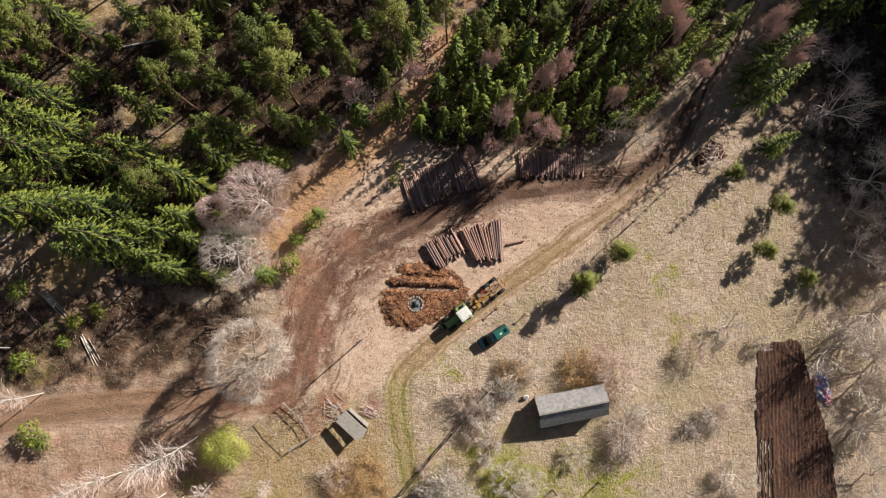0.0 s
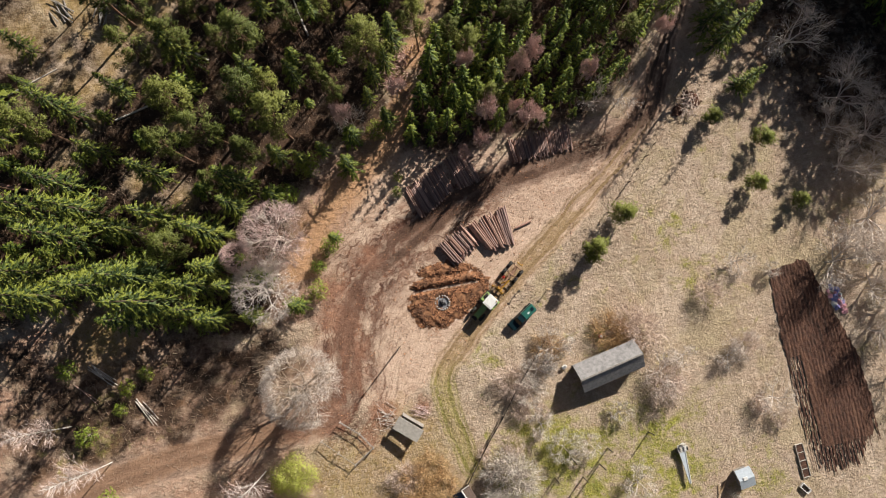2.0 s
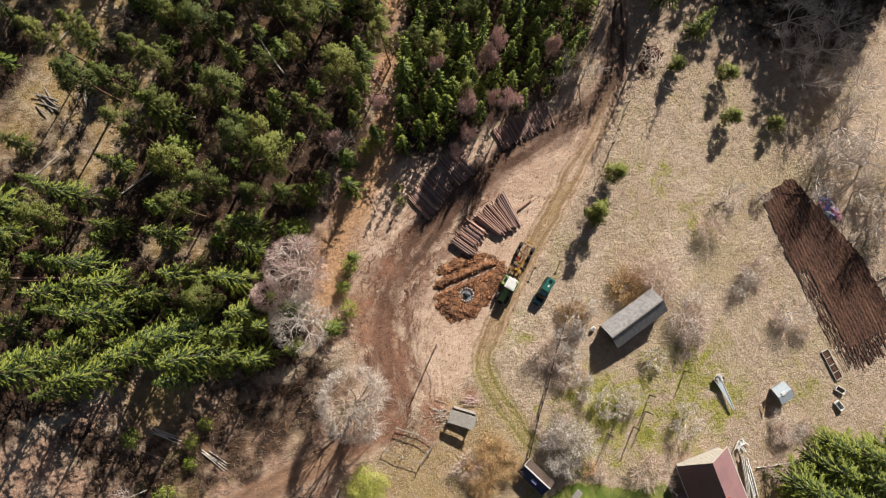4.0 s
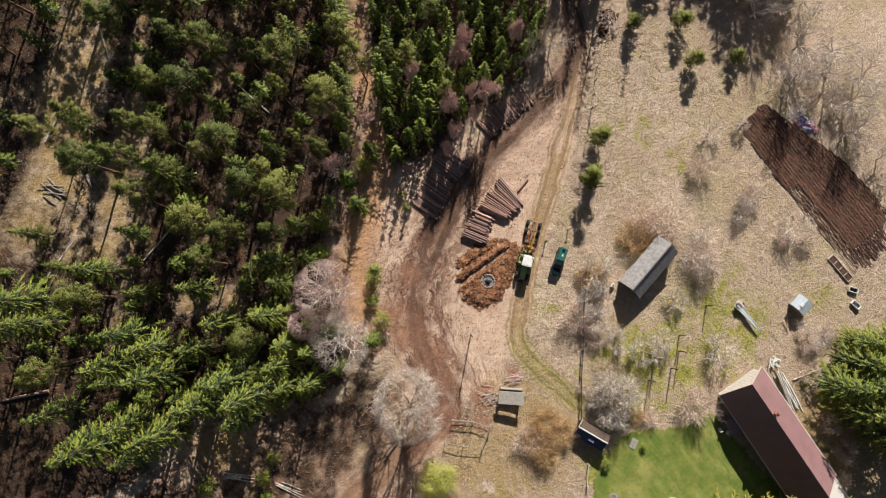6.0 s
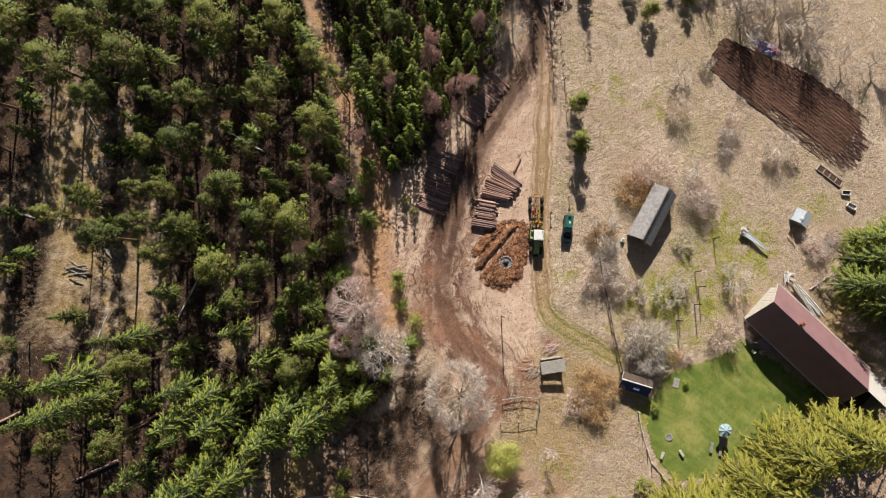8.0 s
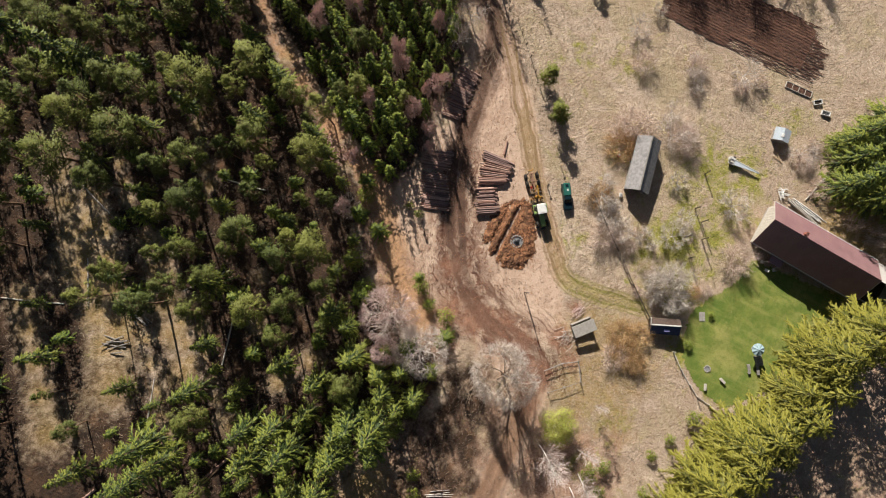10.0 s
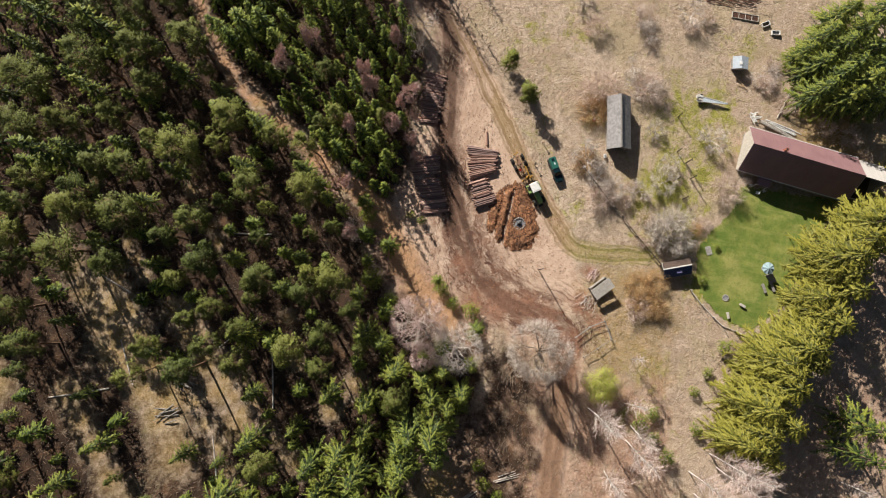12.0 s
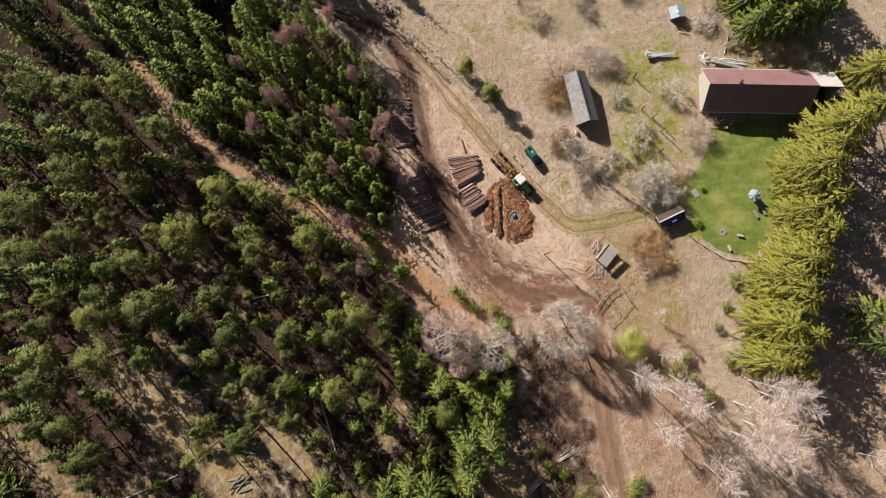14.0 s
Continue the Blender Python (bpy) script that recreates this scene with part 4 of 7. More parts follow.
def birch_mesh(h, r, seed):
    """A slender white trunk with thin limbs that rise steeply and carry fine twigs."""
    g = random.Random(seed)
    trunk, brush = Mesh(), Mesh()
    bend = Vector((g.uniform(-0.05, 0.05), g.uniform(-0.05, 0.05), 0))

    def stem(z):
        return bend * z + Vector((0.2 * math.sin(z * 0.25 + seed), 0.2 * math.cos(z * 0.21 + seed), z))

    zs = [-0.5 + (h + 0.3) * k / 9 for k in range(10)]
    for a, b in zip(zs, zs[1:]):
        trunk.tube(stem(a), stem(b), 0.0045 * (h - a) + 0.022, 0.0045 * max(0, h - b) + 0.02, 6)
    for k in range(int(h * 4.6)):
        z = h * (0.22 + 0.76 * g.random() ** 0.9)
        a = g.uniform(0, 6.3)
        L = r * g.uniform(0.8, 1.6) * min(1, 1.6 * (1 - z / h) + 0.35)
        d = Vector((math.cos(a), math.sin(a), g.uniform(0.8, 1.8))).normalized()
        p = stem(z)
        m = p + d * L * 0.55
        e = m + (d + Vector((0, 0, 0.35))).normalized() * L * 0.6
        trunk.tube(p, m, 0.03, 0.02, 3)
        trunk.tube(m, e, 0.02, 0.008, 3)
        for _ in range(20):
            q = p.lerp(m, g.uniform(0.3, 1)) if g.random() < 0.4 else m.lerp(e, g.random())
            t = (d + Vector((g.gauss(0, 0.45), g.gauss(0, 0.45), g.gauss(0.1, 0.35)))).normalized() * L * g.uniform(0.25, 0.6)
            s = t.cross(Vector((g.uniform(-1, 1), g.uniform(-1, 1), 0.3))).normalized() * 0.0105
            brush.add([q - s, q + s, q + t * 0.6 + s * 0.7 - Vector((0, 0, 0.03 * L)), q + t - Vector((0, 0, 0.08 * L))], [(0, 1, 2, 3)])
    return trunk, brush


def leafy_mesh(h, r, seed, n=900, size=0.2):
    """A rounded leafy shrub: stems, and small leaves in loose clumps with gaps."""
    g = random.Random(seed)
    wood, crown = Mesh(), Mesh()
    lobes = []
    for k in range(14):
        a, d = 2.4 * k, r * 0.72 * math.sqrt((k + 0.4) / 14)
        c = Vector((math.cos(a) * d, math.sin(a) * d, h * (0.78 - 0.42 * (d / r) ** 2) * g.uniform(0.8, 1.1)))
        lobes.append((c, r * g.uniform(0.26, 0.42)))
        wood.tube((0, 0, -0.2), c, 0.02 + 0.006 * h, 0.012, 3)
    for k in range(n):
        c, cr = lobes[k % 14]
        q = Vector((g.gauss(0, 1), g.gauss(0, 1), g.gauss(0, 0.8))).normalized() * cr * g.uniform(0.4, 1.1)
        nrm = (q.normalized() + Vector((g.uniform(-0.7, 0.7), g.uniform(-0.7, 0.7), 0.4))).normalized()
        u = nrm.orthogonal().normalized()
        u.rotate(Matrix.Rotation(g.uniform(0, 6.3), 3, nrm))
        w, s, p = nrm.cross(u), size * g.uniform(0.6, 1.2), c + q
        crown.add([p - u * s * 0.5, p + w * s * 0.3, p + u * s * 0.5, p - w * s * 0.3], [(0, 1, 2, 3)], 0, q.normalized() + Vector((c.x / r, c.y / r, 0.5)) * 0.5)
    return wood, crown


def kind_of_tree(name, label, category, parts):
    """A tree to copy: an empty with a trunk and a crown."""
    ob = thing(name, label, category)
    for pname, me, plabel in parts:
        part(pname, me, None, ob, plabel)
    return ob


ORIGINALS = []


def plant(first, x, y, scale=1.0, turn=0.0, wide=1.0, group=""):
    m = pose(x, y, ground_at(x, y) - 0.1, 0, 0, turn) @ Matrix.Diagonal((scale * wide, scale * wide, scale, 1))
    if first not in ORIGINALS:
        ORIGINALS.append(first)
        first.matrix_basis = m
        return tagged(first, group=group)
    undo = Matrix.Diagonal([1 / v for v in first.scale] + [1])
    return tagged(copy_thing(first, m @ undo), group=group)


SPRUCE = []
for k, (h, r) in enumerate(((16, 3.0), (15, 2.7), (17, 3.3), (14, 2.5))):
    t, c = spruce_mesh(h, r, 11 + k, spray=0.31)
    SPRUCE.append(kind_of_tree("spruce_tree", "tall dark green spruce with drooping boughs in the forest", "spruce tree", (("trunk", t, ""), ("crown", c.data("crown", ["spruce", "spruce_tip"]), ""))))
PINE = []
for k, (h, r) in enumerate(((16.5, 2.7), (15.5, 2.4), (17.5, 3.0), (16, 2.2), (15, 2.6))):
    t, c = pine_mesh(h, r, 31 + k, 28, 190, 0.46, 0.30)
    PINE.append(kind_of_tree("pine_tree", "tall pine with reddish trunk and loose yellow-green crown", "pine tree", (("trunk", t, "bare reddish-brown trunk"), ("crown", c.data("crown", "pine"), ""))))
YOUNG = []
for k, (h, r) in enumerate(((7.0, 1.4), (6.0, 1.3), (7.6, 1.5), (5.4, 1.2))):
    t, c = spruce_mesh(h, r, 51 + k, 0.6, 6, 0.36, 0.1, 0.75)
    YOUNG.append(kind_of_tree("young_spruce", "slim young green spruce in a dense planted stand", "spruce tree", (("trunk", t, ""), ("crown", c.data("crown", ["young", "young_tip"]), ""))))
SAPLING = []
for k, (h, r) in enumerate(((5.0, 1.3), (3.8, 1.1))):
    t, c = spruce_mesh(h, r, 61 + k, 0.42, 6, 0.36, 0.08, 0.65)
    SAPLING.append(kind_of_tree("spruce_sapling", "small green spruce growing under the forest trees", "spruce tree", (("trunk", t, ""), ("crown", c.data("crown", ["young", "young_tip"]), ""))))
OLIVE = []
for k, (h, r) in enumerate(((10.8, 3.6), (10.0, 3.4), (11.6, 3.9))):
    t, c = spruce_mesh(h, r, 71 + k, 0.52, 10, 0.30, 0.03, 0.5)
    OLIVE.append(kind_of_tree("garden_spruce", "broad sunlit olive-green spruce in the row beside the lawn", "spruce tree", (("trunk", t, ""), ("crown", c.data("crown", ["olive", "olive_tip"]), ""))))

# trees of the forest: place and crown radius
PINES_NEAR = [(-33.7, 13.2, 2.8), (-27.6, 20.1, 1.4), (-22, 22, 2), (-54.2, 25.1, 2.2), (-46.5, 30.1, 2.9), (-33.4, 36.4, 2.1), (-31.3, 24.3, 1.8), (-29.5, 30.3, 2.8), (-28.2, 37.3, 2.2), (-26.2, 25.5, 2.1), (-21.3, 29.9, 2.1), (-20, 37, 3.2), (-18.5, 29.4, 1.6), (-18.4, 25.1, 3), (-12.4, 30.6, 1.4), (-11.1, 27.6, 1.4), (-6, 33.1, 2.8), (0.9, 33.9, 1.9), (-37.5, 50.8, 2), (-35.6, 44, 2.9), (-33, 49.4, 2), (-31.8, 41.1, 1.8), (-28.6, 45.7, 2.1), (-26.1, 41.7, 2.1), (-22.9, 48.4, 2.5), (-20.1, 46.3, 3.6), (-17.1, 51.7, 2.3), (-14.4, 38.2, 1.7), (-14.3, 47.9, 2.5), (-10.2, 37.7, 1.4)]
PINES_FAR = [(-7.8, 41.1, 2.9), (-3.7, 51.7, 3.1), (1.1, 39.8, 2.6), (2.5, 46.4, 3.1), (-37.1, 67.1, 2.5), (-22.7, 58.6, 3.5), (-22.2, 66.3, 3.7), (-16.4, 65.9, 3.7), (-15, 58.2, 3.4), (-13.1, 63.6, 2.2), (-8.6, 64.1, 3), (-8.4, 59.2, 2.5), (-3, 57.4, 2), (-1, 64.5, 2.9), (5.5, 60.2, 2.6), (9.2, 62.4, 2.9), (13.4, 55.2, 2.9), (16.3, 65.3, 2.6), (-31.8, 70.8, 3.3), (-25.7, 73.5, 3), (-21.3, 73.4, 2.7), (-16.7, 74.1, 2.3), (-13, 73.4, 2.5), (-5.7, 75.9, 3), (-3.5, 70.1, 2.7), (2, 75.9, 3.1), (6.9, 68.6, 2.6), (15, 72.5, 3.4), (20.8, 69.8, 3.1), (21.1, 76.5, 2.6)]
SPRUCES_EDGE = [(-42.8, 10, 2.9), (-50, 10.4, 2.9), (-48.8, 20.8, 2.9), (-51.5, 13.6, 2.7), (-29, 7, 2.2), (-26.5, 17, 2.0), (-31, 9.8, 2.4), (-34.5, 5.2, 2.2), (-27.5, 2.8, 1.6), (-41, 5.5, 2.4), (-25.6, 19.8, 2.6), (-30, 14.2, 2.7), (-35.5, 17.2, 2.8), (-40.4, 11.4, 3.0), (-33, 8, 2.7), (-20, 22.5, 1.9), (-14.5, 22.4, 1.4)]
SPRUCES = [(-37.7, 7, 3.4), (-31.6, 3.5, 2.1), (-21.5, 2.9, 1.7), (-58.8, 16.1, 2.2), (-58.6, 20.7, 2.9), (-56, 14, 3.7), (-54.3, 10.1, 2.6), (-45.6, 16.6, 3.1), (-45.5, 12.6, 2.2), (-44.4, 10.7, 2.8), (-43.6, 19.6, 3.7), (-40.4, 16.7, 2.6), (-37.7, 10, 3.5), (-17.3, 21.4, 1.4), (-15.3, 10.6, 1.2), (-11.4, 19.4, 1.9), (-54.2, 31.9, 2.6), (-53.2, 34.9, 3.3), (-45.5, 23.3, 3), (-44.5, 33, 2.6), (-41.9, 27.3, 1.9), (-29.1, 37.5, 2.7), (-21.4, 33.7, 1.8), (-16.2, 32.7, 1.6), (-5.3, 24.6, 1.7), (-48.6, 42.5, 1.6), (-34.8, 51.2, 2.1), (-12.3, 58.1, 2)]
rng = random.Random(5)
taken = []
for x, y, r in PINES_NEAR + PINES_FAR:
    first = PINE[rng.randrange(5)]
    plant(first, x, y, rng.uniform(0.8, 1.05), rng.uniform(0, 360), r / 2.8, "forest pines")
    taken.append((x, y, r))
for x, y, r in SPRUCES + SPRUCES_EDGE:
    k = min(1.15, max(0.45, r / 2.9))
    plant(SPRUCE[rng.randrange(4)], x, y, k, rng.uniform(0, 360), 1.0, "forest spruces")
    taken.append((x, y, r))


def fill(poly, tries, gap, chooser, taken, group, low=(-62, -68), high=(66, 92), bars=(), hollows=0.0):
    """Trees scattered over a polygon, none nearer to another than the gap; hollows thins them out in patches."""
    made = []
    spots = np.array([[rng.uniform(low[0], high[0]), rng.uniform(low[1], high[1])] for _ in range(tries)])
    ok = inside(spots[:, 0], spots[:, 1], poly) > 0.3
    for x, y in spots[ok]:
        if any(math.hypot(x - cx, y - cy) < cr for cx, cy, cr in bars):
            continue
        if hollows and float(wave(np.array(x + 4.0), np.array(y), 15.0) + 0.5 * wave(np.array(y), np.array(x), 7.3)) < hollows - 1.0:
            continue
        if all((x - q[0]) ** 2 + (y - q[1]) ** 2 > (gap * rng.uniform(0.85, 1.1)) ** 2 for q in taken) and all((x - q[0]) ** 2 + (y - q[1]) ** 2 > gap * gap for q in made):
            first, k, wide = chooser()
            if group == "young spruce stand" and y < 24 and x < 22:
                k = min(k, 1.3 if x < 4 else 1.12 if x < 13 else 1.05)
            plant(first, x, y, k, rng.uniform(0, 360), wide, group)
            made.append((x, y, 1))
    return made


RIM = [(-50, 8), (-47, 9.4), (-40, 4.6), (-31, 2.2), (-28, 3.2), (-27.5, 6), (-31, 8.5), (-40, 12.5), (-50, 17)]
taken += fill(RIM, 3500, 3.1, lambda: (SPRUCE[rng.randrange(4)], rng.uniform(0.65, 1.15), rng.uniform(0.8, 1.05)), taken, "spruces at the forest rim", bars=[(-47, 4, 4), (-22.3, 12.1, 3.5), (-25.6, 4.6, 2.5), (-24.5, 7.5, 2.0)])
DEEP = [(-46, 12), (-38, 12), (-28, 9), (-26, 16), (-22, 20), (-30, 27), (-46, 24)]
taken += fill(DEEP, 2500, 3.7, lambda: (SPRUCE[rng.randrange(4)], rng.uniform(0.8, 1.1), 0.95), taken, "spruces at the forest rim", bars=GAPS + [(-22.8, 11.5, 4.6)])
GAPS += [(x, y, 2.2 if y < 30 else 1.7) for x, y in FOREST_LINE]
FAR = []
for k, (h, r) in enumerate(((19, 3.2), (17, 3.0))):
    t, c = spruce_mesh(h, r, 81 + k, 1.0, 6, 0.7, 0.08, 0.7)
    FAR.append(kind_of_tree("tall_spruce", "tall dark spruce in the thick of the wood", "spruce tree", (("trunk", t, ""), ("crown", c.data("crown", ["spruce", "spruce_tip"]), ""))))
side = [(p, q) for p, q in zip(FOREST_LINE[::4], FOREST_LINE[4::4]) if p[1] > 22]
for (ax, ay), (bx_, by_) in side:
    d = math.hypot(bx_ - ax, by_ - ay)
    for k in range(max(1, round(d / 3.2))):
        t, off = (k + rng.uniform(0.2, 0.8)) / max(1, round(d / 3.2)), rng.uniform(2.2, 4.0)
        x, y = ax + (bx_ - ax) * t - (by_ - ay) / d * off, ay + (by_ - ay) * t + (bx_ - ax) / d * off
        if all(math.hypot(x - q[0], y - q[1]) > 1.9 for q in taken):
            plant(SPRUCE[rng.randrange(4)] if rng.random() < 0.6 else PINE[rng.randrange(5)], x, y, rng.uniform(0.45, 0.85), rng.uniform(0, 360), 1.0, "trees along the ride")
            taken.append((x, y, 1.5))
taken += fill(TALL_FOREST, 2200, 4.5, lambda: (PINE[rng.randrange(5)], rng.uniform(0.55, 1.05), rng.uniform(0.8, 1.1)) if rng.random() < 0.15 else (FAR[rng.randrange(2)], rng.choice((0.35, 0.5, 0.65, 0.85, 1.1)) * rng.uniform(0.9, 1.1), 1.0), taken, "far forest trees", low=(-62, 54), high=(60, 92), bars=GAPS, hollows=0.72)
taken += fill(TALL_FOREST, 3200, 4.1, lambda: (PINE[rng.randrange(5)], rng.uniform(0.5, 1.0), rng.uniform(0.65, 0.95)) if rng.random() < 0.3 else (SPRUCE[rng.randrange(4)], rng.choice((0.4, 0.5, 0.65, 0.9)) * rng.uniform(0.9, 1.12), 1.0), taken, "forest trees", bars=GAPS + [(-22.8, 11.5, 4.6)], hollows=0.7)
taken += fill(TALL_FOREST, 1500, 2.9, lambda: (SAPLING[rng.randrange(2)], rng.uniform(0.6, 1.3), 1.15), taken, "forest undergrowth", low=(-58, 4), high=(30, 88), bars=GAPS + [(-22.8, 11.5, 4.6)])

# leafless trees
def bare_kind(name, label, h, r, seed, mat, woodmat=None, **kw):
    wood, brush = bare_mesh(h, r, seed, **kw)
    return kind_of_tree(name, label, "bare tree" if kw.get("stems", 1) == 1 else "bush", (("trunk", wood.data("trunk", woodmat or mat), ""), ("crown", brush.data("crown", mat), "leafless twigs")))


PINK = [bare_kind("bare_bush", "leafless reddish birch bush among the young spruces", 6.5, 1.8, 91 + k, "twig_pink", "twig_pink", stems=1, depth=4, twigs=6, split=0.4, lift=0.7, fine=0.022) for k in range(3)]
GREY = [bare_kind("bare_tree", "leafless grey-brown tree with fine twigs", 7.0, 2.6, 95 + k, "twig_grey", None, stems=1, depth=4, twigs=4, split=0.2, lift=0.5, fine=0.0125) for k in range(3)]
PALE = [bare_kind("bare_tree", "leafless pale grey fruit tree with crooked limbs", 5.0, 2.4, 101 + k, "twig_pale", "twig_grey", stems=1, depth=4, twigs=5, split=0.22, lift=0.4, fine=0.012) for k in range(2)]
BROWN = [bare_kind("bare_bush", "leafless brown multi-stemmed bush on dry grass", 3.0, 2.2, 105 + k, "twig_brown", None, stems=15, depth=3, twigs=6, lift=0.75, fine=0.011, thick=0.5) for k in range(2)]

stand_taken = []
for x, y, r in [(3.7, 17.9, 1.2), (6.4, 19.3, 1.3), (-10.8, 25.5, 1.6), (-3.2, 27.4, 1.4), (6.2, 29.3, 1.5), (7.9, 22.9, 1.7), (11.4, 22.2, 1.1), (13.2, 27.6, 1.8), (13.4, 20.8, 2.0), (15.4, 29.0, 1.6), (10.1, 19.7, 1.1), (22.2, 25.4, 1.4), (43.0, 35.0, 2.0), (45.5, 31.6, 2.1), (30.4, 34.4, 1.6), (33.4, 29.0, 1.4), (29.3, 36.4, 1.7), (14.0, 41.9, 2.1), (18.9, 38.3, 1.7), (25.1, 44.4, 1.3)]:
    k = 1.35 if y < 20 else 1.85 if y < 26 else 2.0
    plant(PINK[rng.randrange(3)], x, y, k, rng.uniform(0, 360), 0.62 * r / (1.75 * k), "bare bushes in the stand")
    stand_taken += [(x, y, r)]
fill(STAND, 4200, 1.8, lambda: (YOUNG[rng.randrange(4)], rng.choice((0.75, 1.0, 1.2, 1.35, 1.5)) * rng.uniform(0.92, 1.08), rng.uniform(0.72, 0.95)) if rng.random() < 0.93 else (PINE[rng.randrange(5)], rng.uniform(0.55, 0.7), 0.9), stand_taken, "young spruce stand", low=(-4, 18), high=(48, 42), hollows=0.3)
HALF = []
for k, (h, r) in enumerate(((10, 1.9), (8.5, 1.7))):
    t, c = spruce_mesh(h, r, 56 + k, 0.6, 6, 0.42, 0.1, 0.65)
    HALF.append(kind_of_tree("half_grown_spruce", "half-grown green spruce in the far part of the stand", "spruce tree", (("trunk", t, ""), ("crown", c.data("crown", ["young", "young_tip"]), ""))))
fill(STAND, 2600, 2.6, lambda: (HALF[rng.randrange(2)], rng.choice((0.7, 0.9, 1.1, 1.3)) * rng.uniform(0.9, 1.1), rng.uniform(0.95, 1.25)), stand_taken, "far spruce stand", low=(8, 42.5), high=(66, 88), hollows=0.6)

def broad_kind(label, h, r, seed, mat, woodmat, **kw):
    wood, brush = dome_mesh(h, r, seed, **kw)
    return kind_of_tree("broad_bare_tree", label, "bare tree", (("trunk", wood.data("trunk", woodmat), ""), ("crown", brush.data("crown", mat), "leafless twigs")))


BIG_OAK = broad_kind("large leafless tree with a broad round pale grey crown", 11.5, 4.75, 121, "twig_oak", "stick", fine=0.014)
plant(BIG_OAK, -23.0, -7.6, 1.0, 20, 1.18)
BIG_PINK = broad_kind("large leafless tree with pinkish-grey twigs at the forest edge", 11.5, 4.9, 123, "twig_pink", "twig_pale", fine=0.013)
plant(BIG_PINK, -22.3, 12.1, 1.0, 70)
EDGE_GREY = broad_kind("leafless grey tree with thin twigs at the forest edge", 9.5, 4.0, 125, "twig_grey", "twig_grey", limbs=7, fine=0.011)
plant(EDGE_GREY, -25.2, 5.6, 1.0, 10, 1.15)
EDGE_PINK = broad_kind("small leafless reddish tree at the forest edge", 8.0, 2.4, 127, "twig_pink", "twig_pink", limbs=6, fine=0.011)
plant(EDGE_PINK, -27.6, 10.4, 1.0, 200)
for first, x, y, k, wide in ((GREY[2], 23.4, 22.2, 1.25, 0.55), (GREY[0], 27.4, 22.0, 1.25, 0.6), (GREY[1], -9.9, 25.4, 0.8, 0.8), (GREY[1], -23.6, 7.5, 1.1, 0.6)):
    plant(first, x, y, k, 40 * k, wide)
for x, y, r in [(57.2, -11.8, 2.4), (52.3, -6.9, 3), (56.4, -5.5, 2.4), (56.8, 6.4, 2.2), (58.8, -2, 2.9), (56.6, 12.3, 2.6), (59, 16, 2.8), (48.6, 34.5, 3), (53.4, 25.3, 3), (55.9, 31, 2.9), (61, 5, 2.5), (63, -6, 2.6), (57, -18, 2.2), (60, -14, 2.4), (58.5, -24, 2.3), (62, -28, 2.4), (62, 10, 2.8), (65, 3, 2.8), (60.5, -8.5, 2.6), (66, 12, 3), (64, -12, 2.6), (61.5, 18.5, 2.8)]:
    plant(GREY[rng.randrange(3)], x, y, rng.uniform(1.1, 1.6), rng.uniform(0, 360), r / 3.3, "bare trees beyond the field")
for first, x, y, k, wide in ((GREY[0], 31.2, -37.7, 0.55, 1.4), (PALE[0], 12.1, -23.7, 0.8, 1.0), (PALE[1], 17.8, -30.4, 0.9, 1.25), (GREY[1], 39.4, -23.6, 0.65, 1.3), (PALE[0], 5.7, -15.2, 0.9, 1.0), (PALE[1], 6.4, -19.7, 0.8, 1.0), (PALE[0], 8.7, -23.3, 0.9, 1.15), (PALE[1], 10.2, -9.9, 1.0, 1.2), (PALE[0], 17.5, -20.6, 0.7, 1.0), (GREY[2], 24.4, -16.6, 0.65, 1.5), (GREY[0], 36.9, -15.1, 0.6, 1.1), (GREY[1], 38.8, -3.9, 0.6, 1.2), (PALE[0], 43.6, -6.0, 0.6, 0.9), (PALE[1], 7.5, -12.4, 0.8, 1.2), (GREY[2], 34.5, -16.5, 0.55, 1.1), (GREY[0], 28, -15, 0.5, 1.2)):
    plant(first, x, y, k, rng.uniform(0, 360), wide, "bare trees round the farmyard")
ROUND_BUSH = bare_kind("round_bare_bush", "dense round pale grey leafless bush beside the cabin", 4.2, 3.6, 131, "twig_pale", "twig_grey", stems=20, depth=4, twigs=5, lift=0.6, fine=0.016)
plant(ROUND_BUSH, 0.6, -26.0)
for x, y, k, wide in ((23.8, -54.5, 0.8, 1.2), (30.2, -38.6, 0.8, 1.1), (34.2, -39.2, 0.7, 1.0), (-13.2, -22.4, 0.8, 1.3), (9.6, -34.4, 1.3, 1.05), (37.5, -24, 0.6, 1.1), (40, -26.8, 0.6, 1.2), (4.7, -14.9, 0.6, 1.2), (7.1, -18.2, 0.6, 1.0), (3.2, -31.8, 0.5, 1.1), (20.6, -12.0, 0.8, 0.9), (26, -19, 0.6, 1.2), (2.2, -21.5, 0.7, 1.1), (4.0, -17.5, 0.6, 1.1), (27, -42.5, 0.8, 1.1), (24.5, -50, 0.8, 1.0), (-2, -21.8, 0.45, 1.1), (23.2, -10.6, 1.45, 1.0), (24.6, -18.6, 1.3, 1.05), (33.7, -7.6, 1.0, 1.1), (21.4, -8.4, 0.9, 1.2), (37.4, -15.6, 0.9, 1.1), (3.6, -13.0, 1.1, 1.0), (20.5, -57.5, 0.7, 1.0)):
    plant(BROWN[rng.randrange(2)], x, y, k, rng.uniform(0, 360), wide, "brown bushes")

